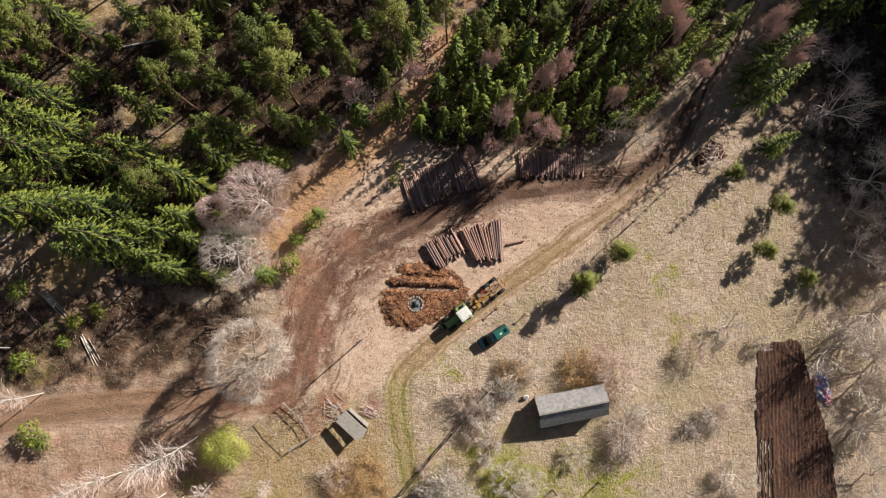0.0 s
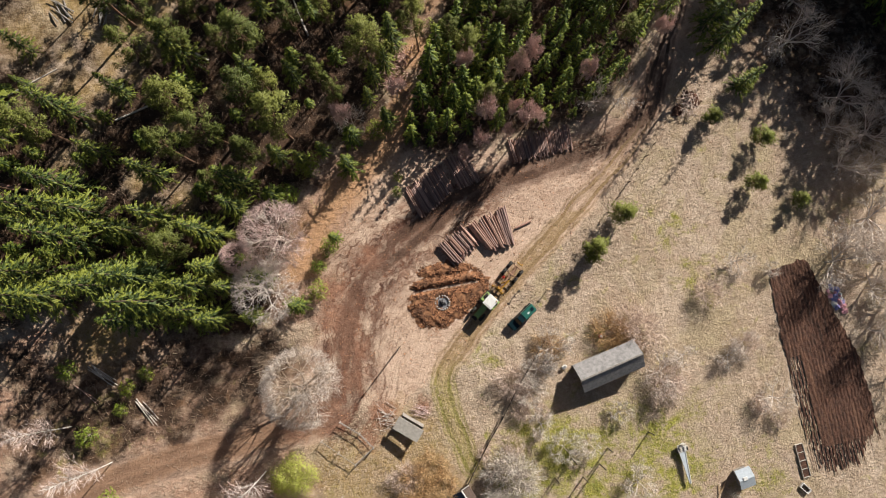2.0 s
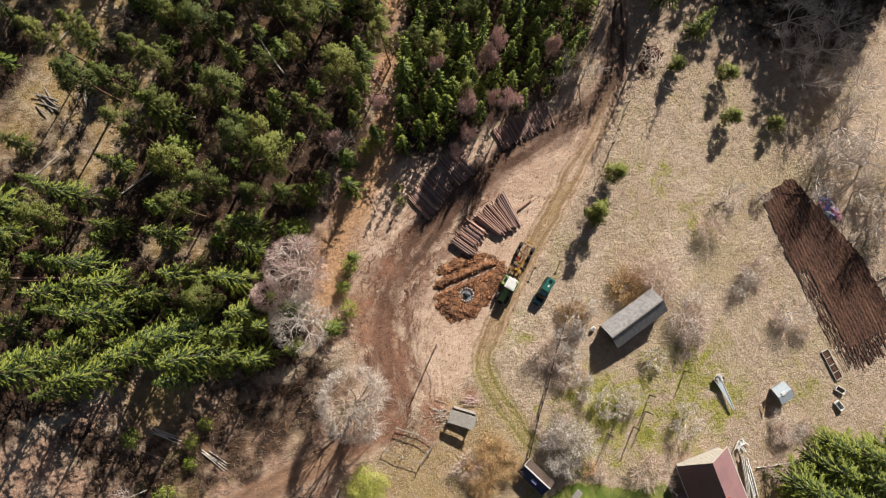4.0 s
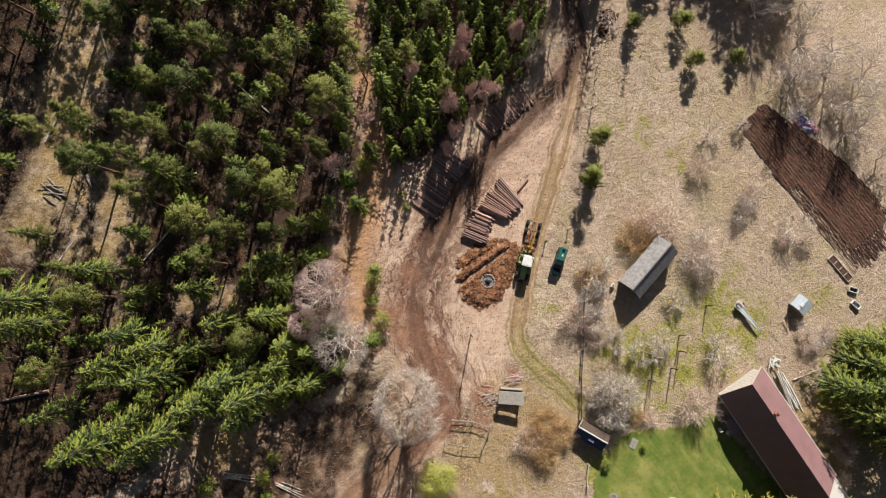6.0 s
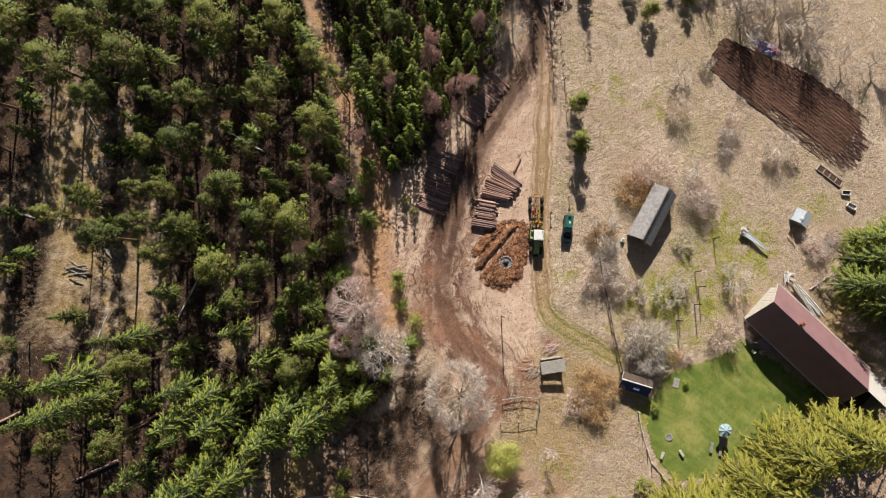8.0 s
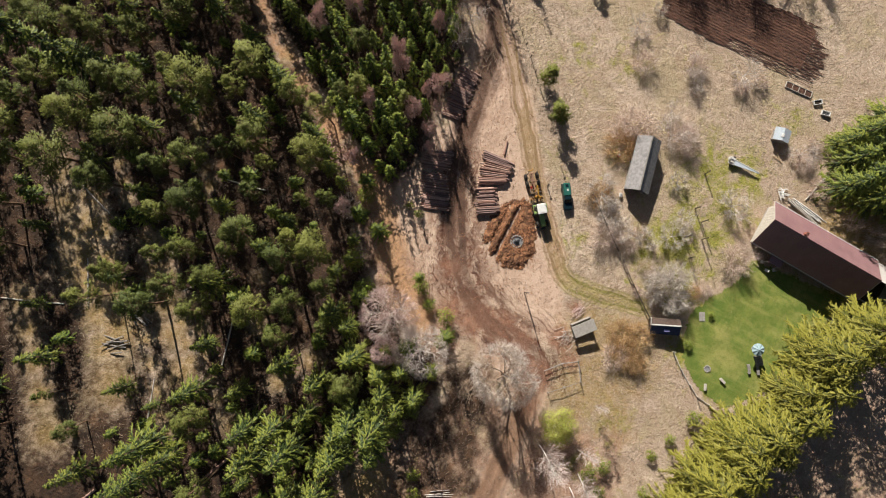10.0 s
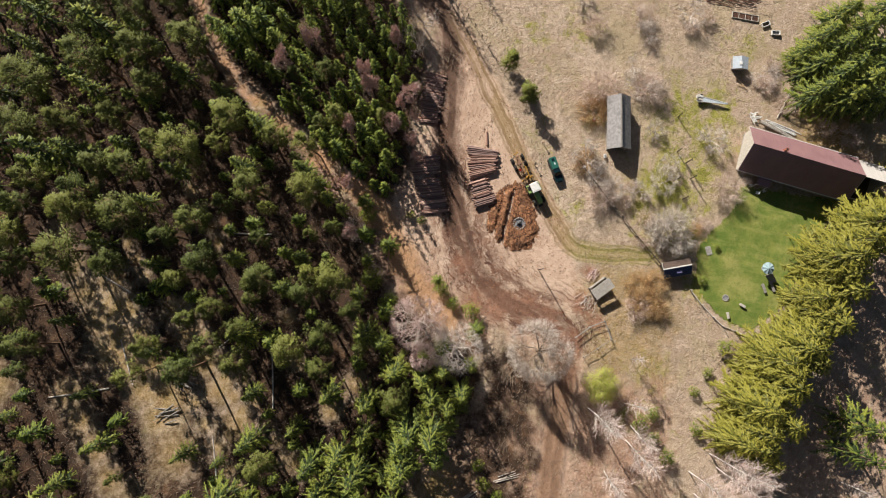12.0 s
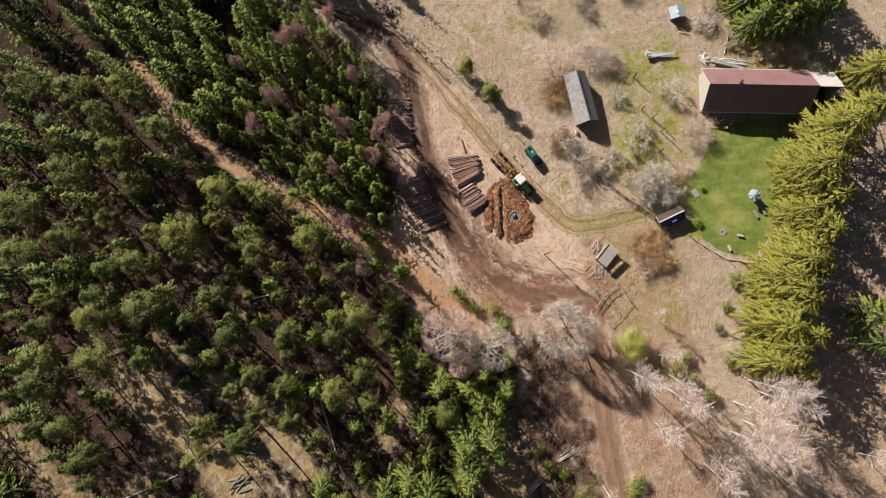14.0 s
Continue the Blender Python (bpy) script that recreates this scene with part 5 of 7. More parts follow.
RUST = bare_kind("bare_bush", "low leafless orange-brown thicket on dry grass", 2.4, 2.6, 107, "twig_rust", None, stems=18, depth=3, twigs=6, lift=0.5, fine=0.014)
for x, y, k, wide in ((-9.2, -22.0, 0.9, 1.1), (-11.8, -23.6, 1.0, 1.1), (-8.2, -24.8, 0.85, 1.1), (-12.6, -26.0, 0.8, 1.0), (9.6, -9.8, 1.0, 1.0), (18.6, -9.6, 1.1, 1.1), (20.0, -12.6, 1.0, 1.2), (2.0, -30.2, 0.55, 1.0)):
    plant(RUST, x, y, k, rng.uniform(0, 360), wide, "orange-brown thickets")

# birches
BIRCH = []
for k, (h, r) in enumerate(((21, 2.5), (18, 2.3), (14, 2.0))):
    t, b = birch_mesh(h, r, 141 + k)
    BIRCH.append(kind_of_tree("birch_tree", "tall slender white-barked birch without leaves", "birch tree", (("trunk", t.data("trunk", "birchbark"), "white birch trunk"), ("crown", b.data("crown", "twig_birch"), "leafless twigs"))))
for x, y, h in [(-30.7, -17.5, 18), (-34.4, -24.2, 18), (-33.9, -38.1, 21), (-35.4, -39.6, 20), (-42.2, -35.1, 22), (-40.2, -36.7, 21), (-46.9, -28.9, 14), (-45.6, -39.1, 14), (-44.9, -29.6, 14), (-41.7, -34.0, 18), (-28.5, -23.3, 11), (-37.0, -35.4, 20), (-46.8, -55.4, 12), (-34.0, -60.0, 12), (-49.2, -11.6, 13), (-39.5, -21.5, 15), (-32.0, -24.6, 13), (-21.4, -23.0, 7), (-53, -6, 13), (-54, -18, 14)]:
    first = BIRCH[0] if h > 19 else BIRCH[1] if h > 15 else BIRCH[2]
    plant(first, x, y, h / (21, 18, 14)[BIRCH.index(first)], rng.uniform(0, 360), 1.0, "birches")

# spruces by the house and in the far corners
for x, y, r in [(3.7, -55.7, 3.2), (10.3, -60.3, 3.8), (18.3, -64.5, 3.6), (-32, -43.6, 2.6), (-29.9, -38.9, 2.7), (-29.7, -41.9, 3.7), (-25.9, -45, 3.5), (-24.2, -40.8, 3.7), (-20.3, -43.9, 4.2), (-16.5, -42.9, 3.9), (-16, -48.3, 3.3), (-12.1, -46.9, 3.7), (-9.5, -50, 3.7), (-5.8, -48.3, 3.0), (-3.8, -52.1, 3.7), (1.1, -50.2, 4.1), (7.6, -55.0, 4.4), (-27.6, -41.2, 3.2), (-22.2, -42.4, 3.6), (-18.4, -43.2, 3.6), (-14.2, -44.8, 3.8), (-14.0, -47.6, 3.2), (-7.6, -49.4, 3.1), (-1.4, -51.2, 3.8), (4.4, -52.9, 3.8)]:
    plant(OLIVE[rng.randrange(3)], x, y, 0.68 + 0.17 * r, rng.uniform(0, 360), 1.16 * r / (3.6 * (0.68 + 0.17 * r)), "row of garden spruces")
DENSE = []
for k, (h, r) in enumerate(((11, 3.3), (12.5, 3.6))):
    t, c = spruce_mesh(h, r, 76 + k, 0.62, 8, 0.45, 0.03, 0.62)
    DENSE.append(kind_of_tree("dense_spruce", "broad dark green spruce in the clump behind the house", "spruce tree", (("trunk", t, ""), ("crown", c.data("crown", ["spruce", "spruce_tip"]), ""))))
for x, y, k in ((38.2, -44.9, 0.9), (40.5, -50.9, 1.0), (39.4, -56.5, 1.0), (33.0, -44.6, 1.0), (33.4, -49.4, 1.1), (34.6, -54.9, 1.0), (35.8, -60, 1.0), (28.4, -45.2, 0.95), (28.2, -49.8, 1.05), (29.5, -54.5, 1.0), (30.7, -59, 1.0), (36.5, -47.4, 1.0), (31.0, -47.2, 1.0), (31.4, -52.2, 1.1), (37.4, -53.2, 1.0), (43, -47.5, 0.9), (45, -54, 1.0), (35.4, -42.6, 0.7)):
    plant(DENSE[rng.randrange(2)], x, y, k, rng.uniform(0, 360), 1.0, "dark spruce clump")
for x, y, r in [(-28.3, -57.5, 3.2), (-23.8, -57.4, 3.7), (44.6, 20.4, 1.8), (36.9, 33.2, 1.5), (38.9, 36.6, 1.6), (41.6, 29.8, 2.5), (42.6, 26.9, 2.4), (44.2, 32.4, 2.4), (48.4, 38.1, 2.8), (53.1, 38.2, 2.9)]:
    plant(SPRUCE[rng.randrange(4)], x, y, min(1.2, r / 3.0 + 0.12), rng.uniform(0, 360), 1.0, "dark spruces")
NE_WOOD = [(67, 36), (71, 38), (84, 44), (100, 60), (100, 90), (64, 92), (55, 66), (55, 50), (59, 42)]
fill(NE_WOOD, 3600, 2.9, lambda: (FAR[rng.randrange(2)], rng.uniform(0.9, 1.1), 1.3), [], "eastern wood", low=(50, 30), high=(86, 80))
EAST_WOOD = [(68, 33.5), (70.5, 27.5), (84, 38), (88, 46), (71, 37.5)]
EAST_TALL = [(70.5, 27), (74, 22.5), (80.5, 19.5), (94, 30), (90, 38), (80, 35)]
east = fill(EAST_WOOD, 2200, 2.4, lambda: (FAR[rng.randrange(2)], rng.uniform(0.85, 1.0), 1.4), [], "eastern wood", low=(62, 18), high=(96, 48))
fill(EAST_TALL, 2200, 2.4, lambda: (FAR[rng.randrange(2)], rng.uniform(1.05, 1.2), 1.3), east, "eastern wood", low=(62, 18), high=(96, 48))
SMALLPINE = []
for k in range(2):
    t, c = pine_mesh(5.0, 1.5, 151 + k, 26, 150, 0.2, 0.24)
    SMALLPINE.append(kind_of_tree("young_pine", "small bushy bright green pine standing alone in the meadow", "pine tree", (("trunk", t, ""), ("crown", c.data("crown", "smallpine"), ""))))
for k, (x, y, h, wide) in enumerate(((18.5, 1.9, 5.6, 1.05), (23.5, 5.8, 5.4, 0.98), (43.9, 6.6, 3.9, 1.2), (50, 2.7, 3.2, 1.2), (39.9, 16.9, 3.4, 1.3), (46.2, 12.5, 3.8, 1.25), (45.5, 20.0, 3.2, 1.3))):
    plant(SMALLPINE[k % 2], x, y, h / 5.0, rng.uniform(0, 360), wide, "meadow pines")
w, c = leafy_mesh(5.0, 3.4, 161, 14000, 0.16)
WILLOW = kind_of_tree("willow", "yellow-green budding willow with a round crown", "willow tree", (("trunk", w.data("trunk", "twig_brown"), ""), ("crown", c.data("crown", "willow"), "")))
plant(WILLOW, -26.6, -18.4, 1.0, 0, 1.0)
w, c = leafy_mesh(1.8, 1.2, 163, 700, 0.17)
SHRUB = kind_of_tree("green_shrub", "low bright green shrub", "shrub", (("trunk", w.data("stems", "twig_brown"), ""), ("crown", c.data("crown", "shrub"), "")))
for x, y, k in ((-6.2, -32.6, 0.75), (-21.0, -35.6, 0.9), (-16.4, -37.6, 1.2), (-24.5, -33.9, 0.9), (-30.3, -34.9, 1.1), (-49.8, -16.5, 1.6), (-31.0, -26.0, 1.4), (-29.2, -27.6, 1.2), (-51.9, 0.9, 1.3), (-45.2, -2.9, 1.1), (-51.0, -7.7, 1.4), (-46.5, -5.4, 0.9), (-0.2, -34.3, 0.55), (-33, -28.5, 1.1), (-16.5, 9.6, 1.2), (-19.0, 4.2, 1.4), (-42.5, -1.5, 1.0), (-48.5, -17.6, 1.2), (-35.5, -31, 1.3), (-6.1, 15.2, 0.7), (-5.5, 17.2, 0.7), (-17.0, 20.8, 1.6), (-7.2, 23.9, 1.3), (-20.4, 17.6, 1.5), (-22.5, 3.0, 1.3), (-33.7, 3.2, 1.5), (-37, 4.2, 1.3), (-18.4, 7.4, 1.0)):
    plant(SHRUB, x, y, k, rng.uniform(0, 360), 1.1, "green shrubs")


# ---- the tractor and its timber trailer ----
def ring_wheel(parent, x, y, r, w, rimmat, label=""):
    """A wheel on an axle along y: treaded tyre, dished rim and hub."""
    t = Mesh()
    prof = [(-0.5, 0.62), (-0.5, 0.86), (-0.36, 0.97), (0.0, 1.0), (0.36, 0.97), (0.5, 0.86), (0.5, 0.62)]
    n = 20
    vs = [(x + r * p * math.cos(6.2832 * k / n), y + w * q, r + r * p * math.sin(6.2832 * k / n)) for k in range(n) for q, p in prof]
    m = len(prof)
    t.add(vs, [(k * m + j, k * m + (j + 1) % m, ((k + 1) % n) * m + (j + 1) % m, ((k + 1) % n) * m + j) for k in range(n) for j in range(m)])
    for k in range(n):
        a = 6.2832 * (k + 0.5) / n
        c = (x + r * math.cos(a), y + (0.22 if k % 2 else -0.22) * w, r + r * math.sin(a))
        t.add([(c[0] + dx * r * 0.07, c[1] + dy * w * 0.26, c[2] + dz * r * 0.07) for dx in (-1, 1) for dy in (-1, 1) for dz in (-1, 1)], [(0, 1, 3, 2), (4, 6, 7, 5), (0, 4, 5, 1), (2, 3, 7, 6), (0, 2, 6, 4), (1, 5, 7, 3)])
    wheel = part("wheel", t, "rubber", parent, label)
    d = Mesh()
    d.tube((x, y - 0.32 * w, r), (x, y + 0.32 * w, r), 0.62 * r, 0.62 * r, 16, True)
    d.tube((x, y - 0.5 * w, r), (x, y + 0.5 * w, r), 0.16 * r, 0.16 * r, 8, True)
    part("rim", d, rimmat, wheel)
    return wheel


def tractor():
    ob = thing("tractor", "light green farm tractor with a white cab roof on the track", "tractor", on_slope(2.55, -2.2, 216.5))
    b = Mesh()
    b.box((0.55, 0, 0.75), (3.3, 0.5, 0.5), bevel=0.06).box((-0.75, 0, 0.8), (0.9, 1.1, 0.6), bevel=0.08)
    part("chassis", b, "black", ob)
    h = Mesh()
    h.side([(0.35, 0.95), (2.25, 0.9), (2.35, 1.15), (2.2, 1.42), (0.35, 1.62)], -0.36, 0.36)
    hood = part("bonnet", h, "tractor_green", ob, "light green bonnet")
    part("grille", Mesh().box((2.34, 0, 1.1), (0.06, 0.55, 0.36), bevel=0.02), "black", hood)
    part("exhaust_pipe", Mesh().box((0.55, 0.42, 1.75), (0.1, 0.1, 0.9), bevel=0.03), "black", ob)
    part("front_weight", Mesh().box((2.55, 0, 0.75), (0.35, 0.8, 0.4), bevel=0.08), "black", ob)
    c = Mesh()
    for sx in (-1.05, 0.3):
        for sy in (-0.68, 0.68):
            c.box((sx, sy, 1.85), (0.08, 0.08, 1.2), bevel=0.02)
    c.box((-0.4, 0, 1.28), (1.4, 1.4, 0.12), bevel=0.03)
    cab = part("cab", c, "black", ob)
    part("windscreen", Mesh().box((0.32, 0, 1.85), (0.03, 1.28, 1.05)), "glass", cab)
    part("rear_window", Mesh().box((-1.07, 0, 1.85), (0.03, 1.28, 1.05)), "glass", cab)
    for sy in (-0.7, 0.7):
        part("side_window", Mesh().box((-0.37, sy, 1.85), (1.22, 0.03, 1.05)), "glass", cab)
        f = Mesh()
        f.prism([(sy * 0.9, 1.5), (sy * 1.6, 1.5), (sy * 1.6, 1.56), (sy * 0.9, 1.56)] if sy > 0 else [(sy * 0.9, 1.56), (sy * 1.6, 1.56), (sy * 1.6, 1.5), (sy * 0.9, 1.5)], -1.3, 0.05)
        f.box((0.12, sy * 1.25, 1.32), (0.3, abs(sy) * 0.7, 0.05), tilt=40 )
        part("mudguard", f, "tractor_green", ob)
    r = Mesh()
    r.box((-0.4, 0, 2.5), (1.65, 1.5, 0.16), bevel=0.07).box((-0.4, 0, 2.59), (1.25, 1.1, 0.06), bevel=0.03)
    roof = part("cab_roof", r, "white", ob, "white cab roof")
    part("beacon", Mesh().box((-1.0, 0.55, 2.68), (0.14, 0.14, 0.16), bevel=0.05), "yellow", roof)
    for sy in (-0.85, 0.85):
        ring_wheel(ob, -0.7, sy, 0.82, 0.48, "yellow")
        ring_wheel(ob, 1.75, sy * 0.95, 0.56, 0.36, "yellow")


def timber_trailer():
    ob = thing("timber_trailer", "empty timber trailer with yellow loading crane behind the tractor", "trailer", on_slope(6.15, 0.6, 217.5))
    f = Mesh()
    f.box((0.3, 0, 0.95), (5.0, 0.24, 0.24), bevel=0.03).box((2.7, 0, 0.75), (1.2, 0.14, 0.16), bevel=0.03)
    f.box((-1.0, 0, 0.72), (1.9, 0.5, 0.18), bevel=0.04)
    part("frame_beam", f, "rusty", ob, "rust-brown frame beam")
    for x in (-2.0, -0.7, 0.7):
        s = Mesh()
        s.box((x, 0, 1.12), (0.16, 1.5, 0.14), bevel=0.03)
        bunk = part("bunk", s, "rusty", ob)
        for sy in (-0.72, 0.72):
            part("stake", Mesh().box((x, sy, 1.75), (0.1, 0.1, 1.25), bevel=0.02), "steel", bunk)
    g = Mesh()
    for sy in (-0.8, -0.4, 0, 0.4, 0.8):
        g.box((1.35, sy, 1.6), (0.06, 0.06, 1.0))
    g.box((1.35, 0, 2.1), (0.08, 1.75, 0.08), bevel=0.02)
    part("headboard", g, "steel", ob)
    part("tail_bar", Mesh().box((-2.55, 0, 0.95), (0.12, 1.0, 0.12), bevel=0.03).box((-2.7, 0.35, 1.0), (0.3, 0.12, 0.2), bevel=0.03), "yellow", ob)
    for x in (-1.65, -0.45):
        for sy in (-0.94, 0.94):
            ring_wheel(ob, x, sy, 0.5, 0.42, "steel")
    c = Mesh()
    c.box((2.0, 0, 1.25), (0.5, 0.9, 0.5), bevel=0.08)
    c.tube((2.0, 0, 1.4), (2.0, 0, 2.5), 0.17, 0.13, 10, True)
    crane = part("crane_pillar", c, "yellow", ob, "yellow loading crane")
    a = Mesh()
    a.tube((2.0, 0, 2.45), (0.35, 0.12, 2.75), 0.12, 0.10, 6, True)
    a.tube((2.0, 0.0, 1.9), (1.2, 0.08, 2.45), 0.06, 0.06, 6, True)
    part("main_boom", a, "yellow", crane)
    a = Mesh()
    a.tube((0.35, 0.12, 2.75), (1.4, -0.45, 1.9), 0.09, 0.07, 6, True)
    part("jib", a, "yellow", crane)
    a = Mesh()
    a.tube((1.4, -0.45, 1.9), (1.4, -0.45, 1.5), 0.06, 0.09, 8, True)
    for k in (-1, 1):
        a.tube((1.4, -0.45 + 0.1 * k, 1.5), (1.4, -0.45 + 0.34 * k, 1.2), 0.05, 0.05, 5, True)
        a.tube((1.4, -0.45 + 0.34 * k, 1.2), (1.4, -0.45 + 0.1 * k, 0.95), 0.05, 0.03, 5, True)
    part("grapple", a, "black", crane)
    for sy in (-1, 1):
        part("support_leg", Mesh().box((2.05, sy * 0.75, 0.75), (0.16, 0.16, 1.2), bevel=0.03).box((2.05, sy * 0.75, 0.1), (0.3, 0.3, 0.06), bevel=0.02).box((2.05, sy * 0.42, 1.25), (0.14, 0.7, 0.14), bevel=0.03), "yellow", ob)
    part("fuel_can", Mesh().box((0.35, -0.6, 1.36), (0.42, 0.32, 0.34), bevel=0.06), "red", ob, "red plastic can")


def pickup():
    ob = thing("pickup_truck", "dark teal pickup truck with a green canopy parked on dry grass", "car", on_slope(6.95, -5.0, 211) @ Matrix.Diagonal((0.84, 0.76, 0.84, 1)))
    b = Mesh()
    b.side([(-2.5, 0.42), (2.42, 0.42), (2.52, 0.6), (2.48, 0.95), (1.25, 1.08), (-2.5, 1.05)], -0.88, 0.88)
    body = part("body", b, "car_dark", ob, "dark teal lower body and bonnet")
    part("bonnet", Mesh().side([(1.28, 1.06), (2.4, 0.94), (2.42, 0.98), (1.28, 1.12)], -0.76, 0.76), "car_dark", body)
    part("front_bumper", Mesh().box((2.52, 0, 0.52), (0.16, 1.72, 0.24), bevel=0.06), "black", ob)
    part("rear_bumper", Mesh().box((-2.55, 0, 0.5), (0.14, 1.7, 0.2), bevel=0.05), "steel", ob)
    k = Mesh()
    n = [(1.30, 1.06), (0.72, 1.70), (-0.35, 1.74), (-0.5, 1.06)]
    k.add([(n[0][0], s * 0.84, n[0][1]) for s in (-1, 1)] + [(n[1][0], s * 0.66, n[1][1]) for s in (-1, 1)] + [(n[2][0], s * 0.68, n[2][1]) for s in (-1, 1)] + [(n[3][0], s * 0.84, n[3][1]) for s in (-1, 1)],
          [(2, 3, 5, 4), (0, 2, 4, 6), (1, 7, 5, 3), (4, 5, 7, 6), (0, 1, 3, 2)])
    cab = part("cab", k, "car_dark", ob)
    w = Mesh()
    w.add([(1.25, -0.72, 1.13), (1.25, 0.72, 1.13), (0.78, 0.6, 1.66), (0.78, -0.6, 1.66)], [(0, 1, 2, 3)])
    w.add([(1.27, -0.72, 1.14), (1.27, 0.72, 1.14), (0.80, 0.6, 1.67), (0.80, -0.6, 1.67)], [(0, 1, 2, 3)])
    part("windscreen", w, "glass", cab)
    for s in (-1, 1):
        q = Mesh()
        q.add([(1.0, s * 0.835, 1.14), (-0.42, s * 0.835, 1.14), (-0.33, s * 0.70, 1.66), (0.66, s * 0.69, 1.64)], [(0, 1, 2, 3)])
        part("side_window", q, "glass", cab)
        part("wing_mirror", Mesh().box((0.98, s * 0.99, 1.16), (0.12, 0.22, 0.16), bevel=0.04), "black", cab)
        part("headlight", Mesh().box((2.44, s * 0.68, 0.82), (0.14, 0.32, 0.18), bevel=0.05), "white", body)
        part("tail_light", Mesh().box((-2.51, s * 0.78, 0.85), (0.05, 0.14, 0.34), bevel=0.02), "red", body)
        for x in (-1.5, 1.55):
            ring_wheel(ob, x, s * 0.78, 0.38, 0.26, "steel")
    c = Mesh()
    c.box((-1.28, 0, 1.42), (2.46, 1.6, 0.82), bevel=0.12)
    can = part("canopy", c, "car_green", ob, "teal-green hard canopy over the load bed")
    part("roof_hatch", Mesh().box((-1.95, 0, 1.85), (0.6, 0.62, 0.06), bevel=0.03), "car_dark", can)
    part("roof_emblem", Mesh().box((-1.12, 0.1, 1.84), (0.4, 0.3, 0.02)), "white", can, "pale worn square on the canopy roof")
    part("canopy_window", Mesh().box((-2.535, 0, 1.52), (0.03, 1.3, 0.42), bevel=0.01), "glass", can)
    for s in (-1, 1):
        part("roof_rail", Mesh().box((-1.5, s * 0.76, 1.85), (1.7, 0.05, 0.05), bevel=0.02), "black", can)


tractor()
timber_trailer()
pickup()


# ---- log piles ----
def log_mesh(seed, mat):
    """A log one metre long along x, of radius one: uneven bark and pale cut ends."""
    g = random.Random(seed)
    m, n, rings = Mesh(), 9, 5
    vs = []
    for i in range(rings):
        t = i / (rings - 1)
        for k in range(n):
            a = 6.2832 * k / n
            q = (1.06 - 0.16 * t) * (1 + g.uniform(-0.07, 0.07))
            vs.append((t - 0.5, q * math.cos(a), q * math.sin(a)))
    m.add(vs, [(i * n + k, i * n + (k + 1) % n, (i + 1) * n + (k + 1) % n, (i + 1) * n + k) for i in range(rings - 1) for k in range(n)], 0)
    m.add(vs[:n], [tuple(range(n))], 1)
    m.add(vs[-n:], [tuple(range(n - 1, -1, -1))], 1)
    return m.data("log", [mat, "cut"])


LOGS = {"logbark": [log_mesh(s, "logbark") for s in range(4)], "logpale": [log_mesh(s, "logpale") for s in range(4, 8)]}


def lay_log(parent, a, b, r, mat, g):
    ob = new("log", LOGS[mat][g.randrange(4)])
    a, b = Vector(a), Vector(b)
    if g.random() < 0.5:
        a, b = b, a
    q = (b - a).to_track_quat("X", "Z").to_matrix().to_4x4()
    ob.parent = parent
    ob.matrix_basis = Matrix.Translation((a + b) / 2) @ q @ pose(0, 0, 0, g.uniform(0, 360)) @ Matrix.Diagonal(((b - a).length, r, r, 1))
    return ob


def log_pile(label, a, b, c, d, n, layers, mats, seed, r=0.17):
    """Logs whose one ends run from a to b and other ends from c to d, in layers set into each other."""
    g = random.Random(seed)
    ob = thing("log_pile", label, "log pile", group="log piles")
    for k in range(layers):
        for i in range(n - k):
            t = (i + 0.5 + k * 0.5) / n
            t = min(1, max(0, t + g.uniform(-0.25, 0.25) / n))
            j0, j1 = g.uniform(-0.5, 0.45), g.uniform(-0.55, 0.45)
            p, q = Vector((*a, 0)).lerp(Vector((*b, 0)), t), Vector((*c, 0)).lerp(Vector((*d, 0)), t)
            u = (q - p).normalized()
            p, q = p + u * j0, q + u * j1
            rr = r * g.uniform(0.62, 1.22)
            z = r * 0.95 + k * r * 1.62 + g.uniform(-0.02, 0.03)
            p.z, q.z = ground_at(p.x, p.y) + z, ground_at(q.x, q.y) + z
            lay_log(ob, p, q, rr, mats[g.randrange(len(mats))], g)
    return ob


log_pile("stack of short reddish-brown logs with sunlit bark beside the bark heap", (2.0, 8.9), (-2.3, 6.6), (3.5, 6.2), (-0.7, 3.8), 15, 3, ["logpale", "logbark"], 1, 0.15)
log_pile("fanned stack of long reddish logs in the clearing", (8.3, 10.2), (2.5, 8.6), (8.4, 5.4), (4.6, 4.8), 17, 3, ["logpale", "logpale", "logbark"], 2, 0.15)
log_pile("stack of dark bark-covered logs along the upper track", (-5.0, 15.1), (0.6, 17.6), (-3.7, 11.2), (1.7, 14.2), 31, 2, ["logbark", "logpale"], 3, 0.10)
log_pile("short stack of dark logs beside the spruce stand", (1.2, 18.0), (4.4, 18.4), (2.3, 14.2), (5.6, 14.8), 18, 2, ["logbark", "logpale"], 4, 0.10)
log_pile("long low stack of dark logs under the spruce edge", (10.3, 19.0), (19.5, 19.6), (10.6, 16.2), (19.3, 16.6), 44, 2, ["logbark", "logpale"], 5, 0.105)
single = thing("single_log", "lone reddish log lying on trodden earth", "log")
lay_log(single, (8.9, 7.1, ground_at(8.9, 7.1) + 0.15), (11.2, 7.6, ground_at(11.2, 7.6) + 0.15), 0.16, "logpale", random.Random(9))

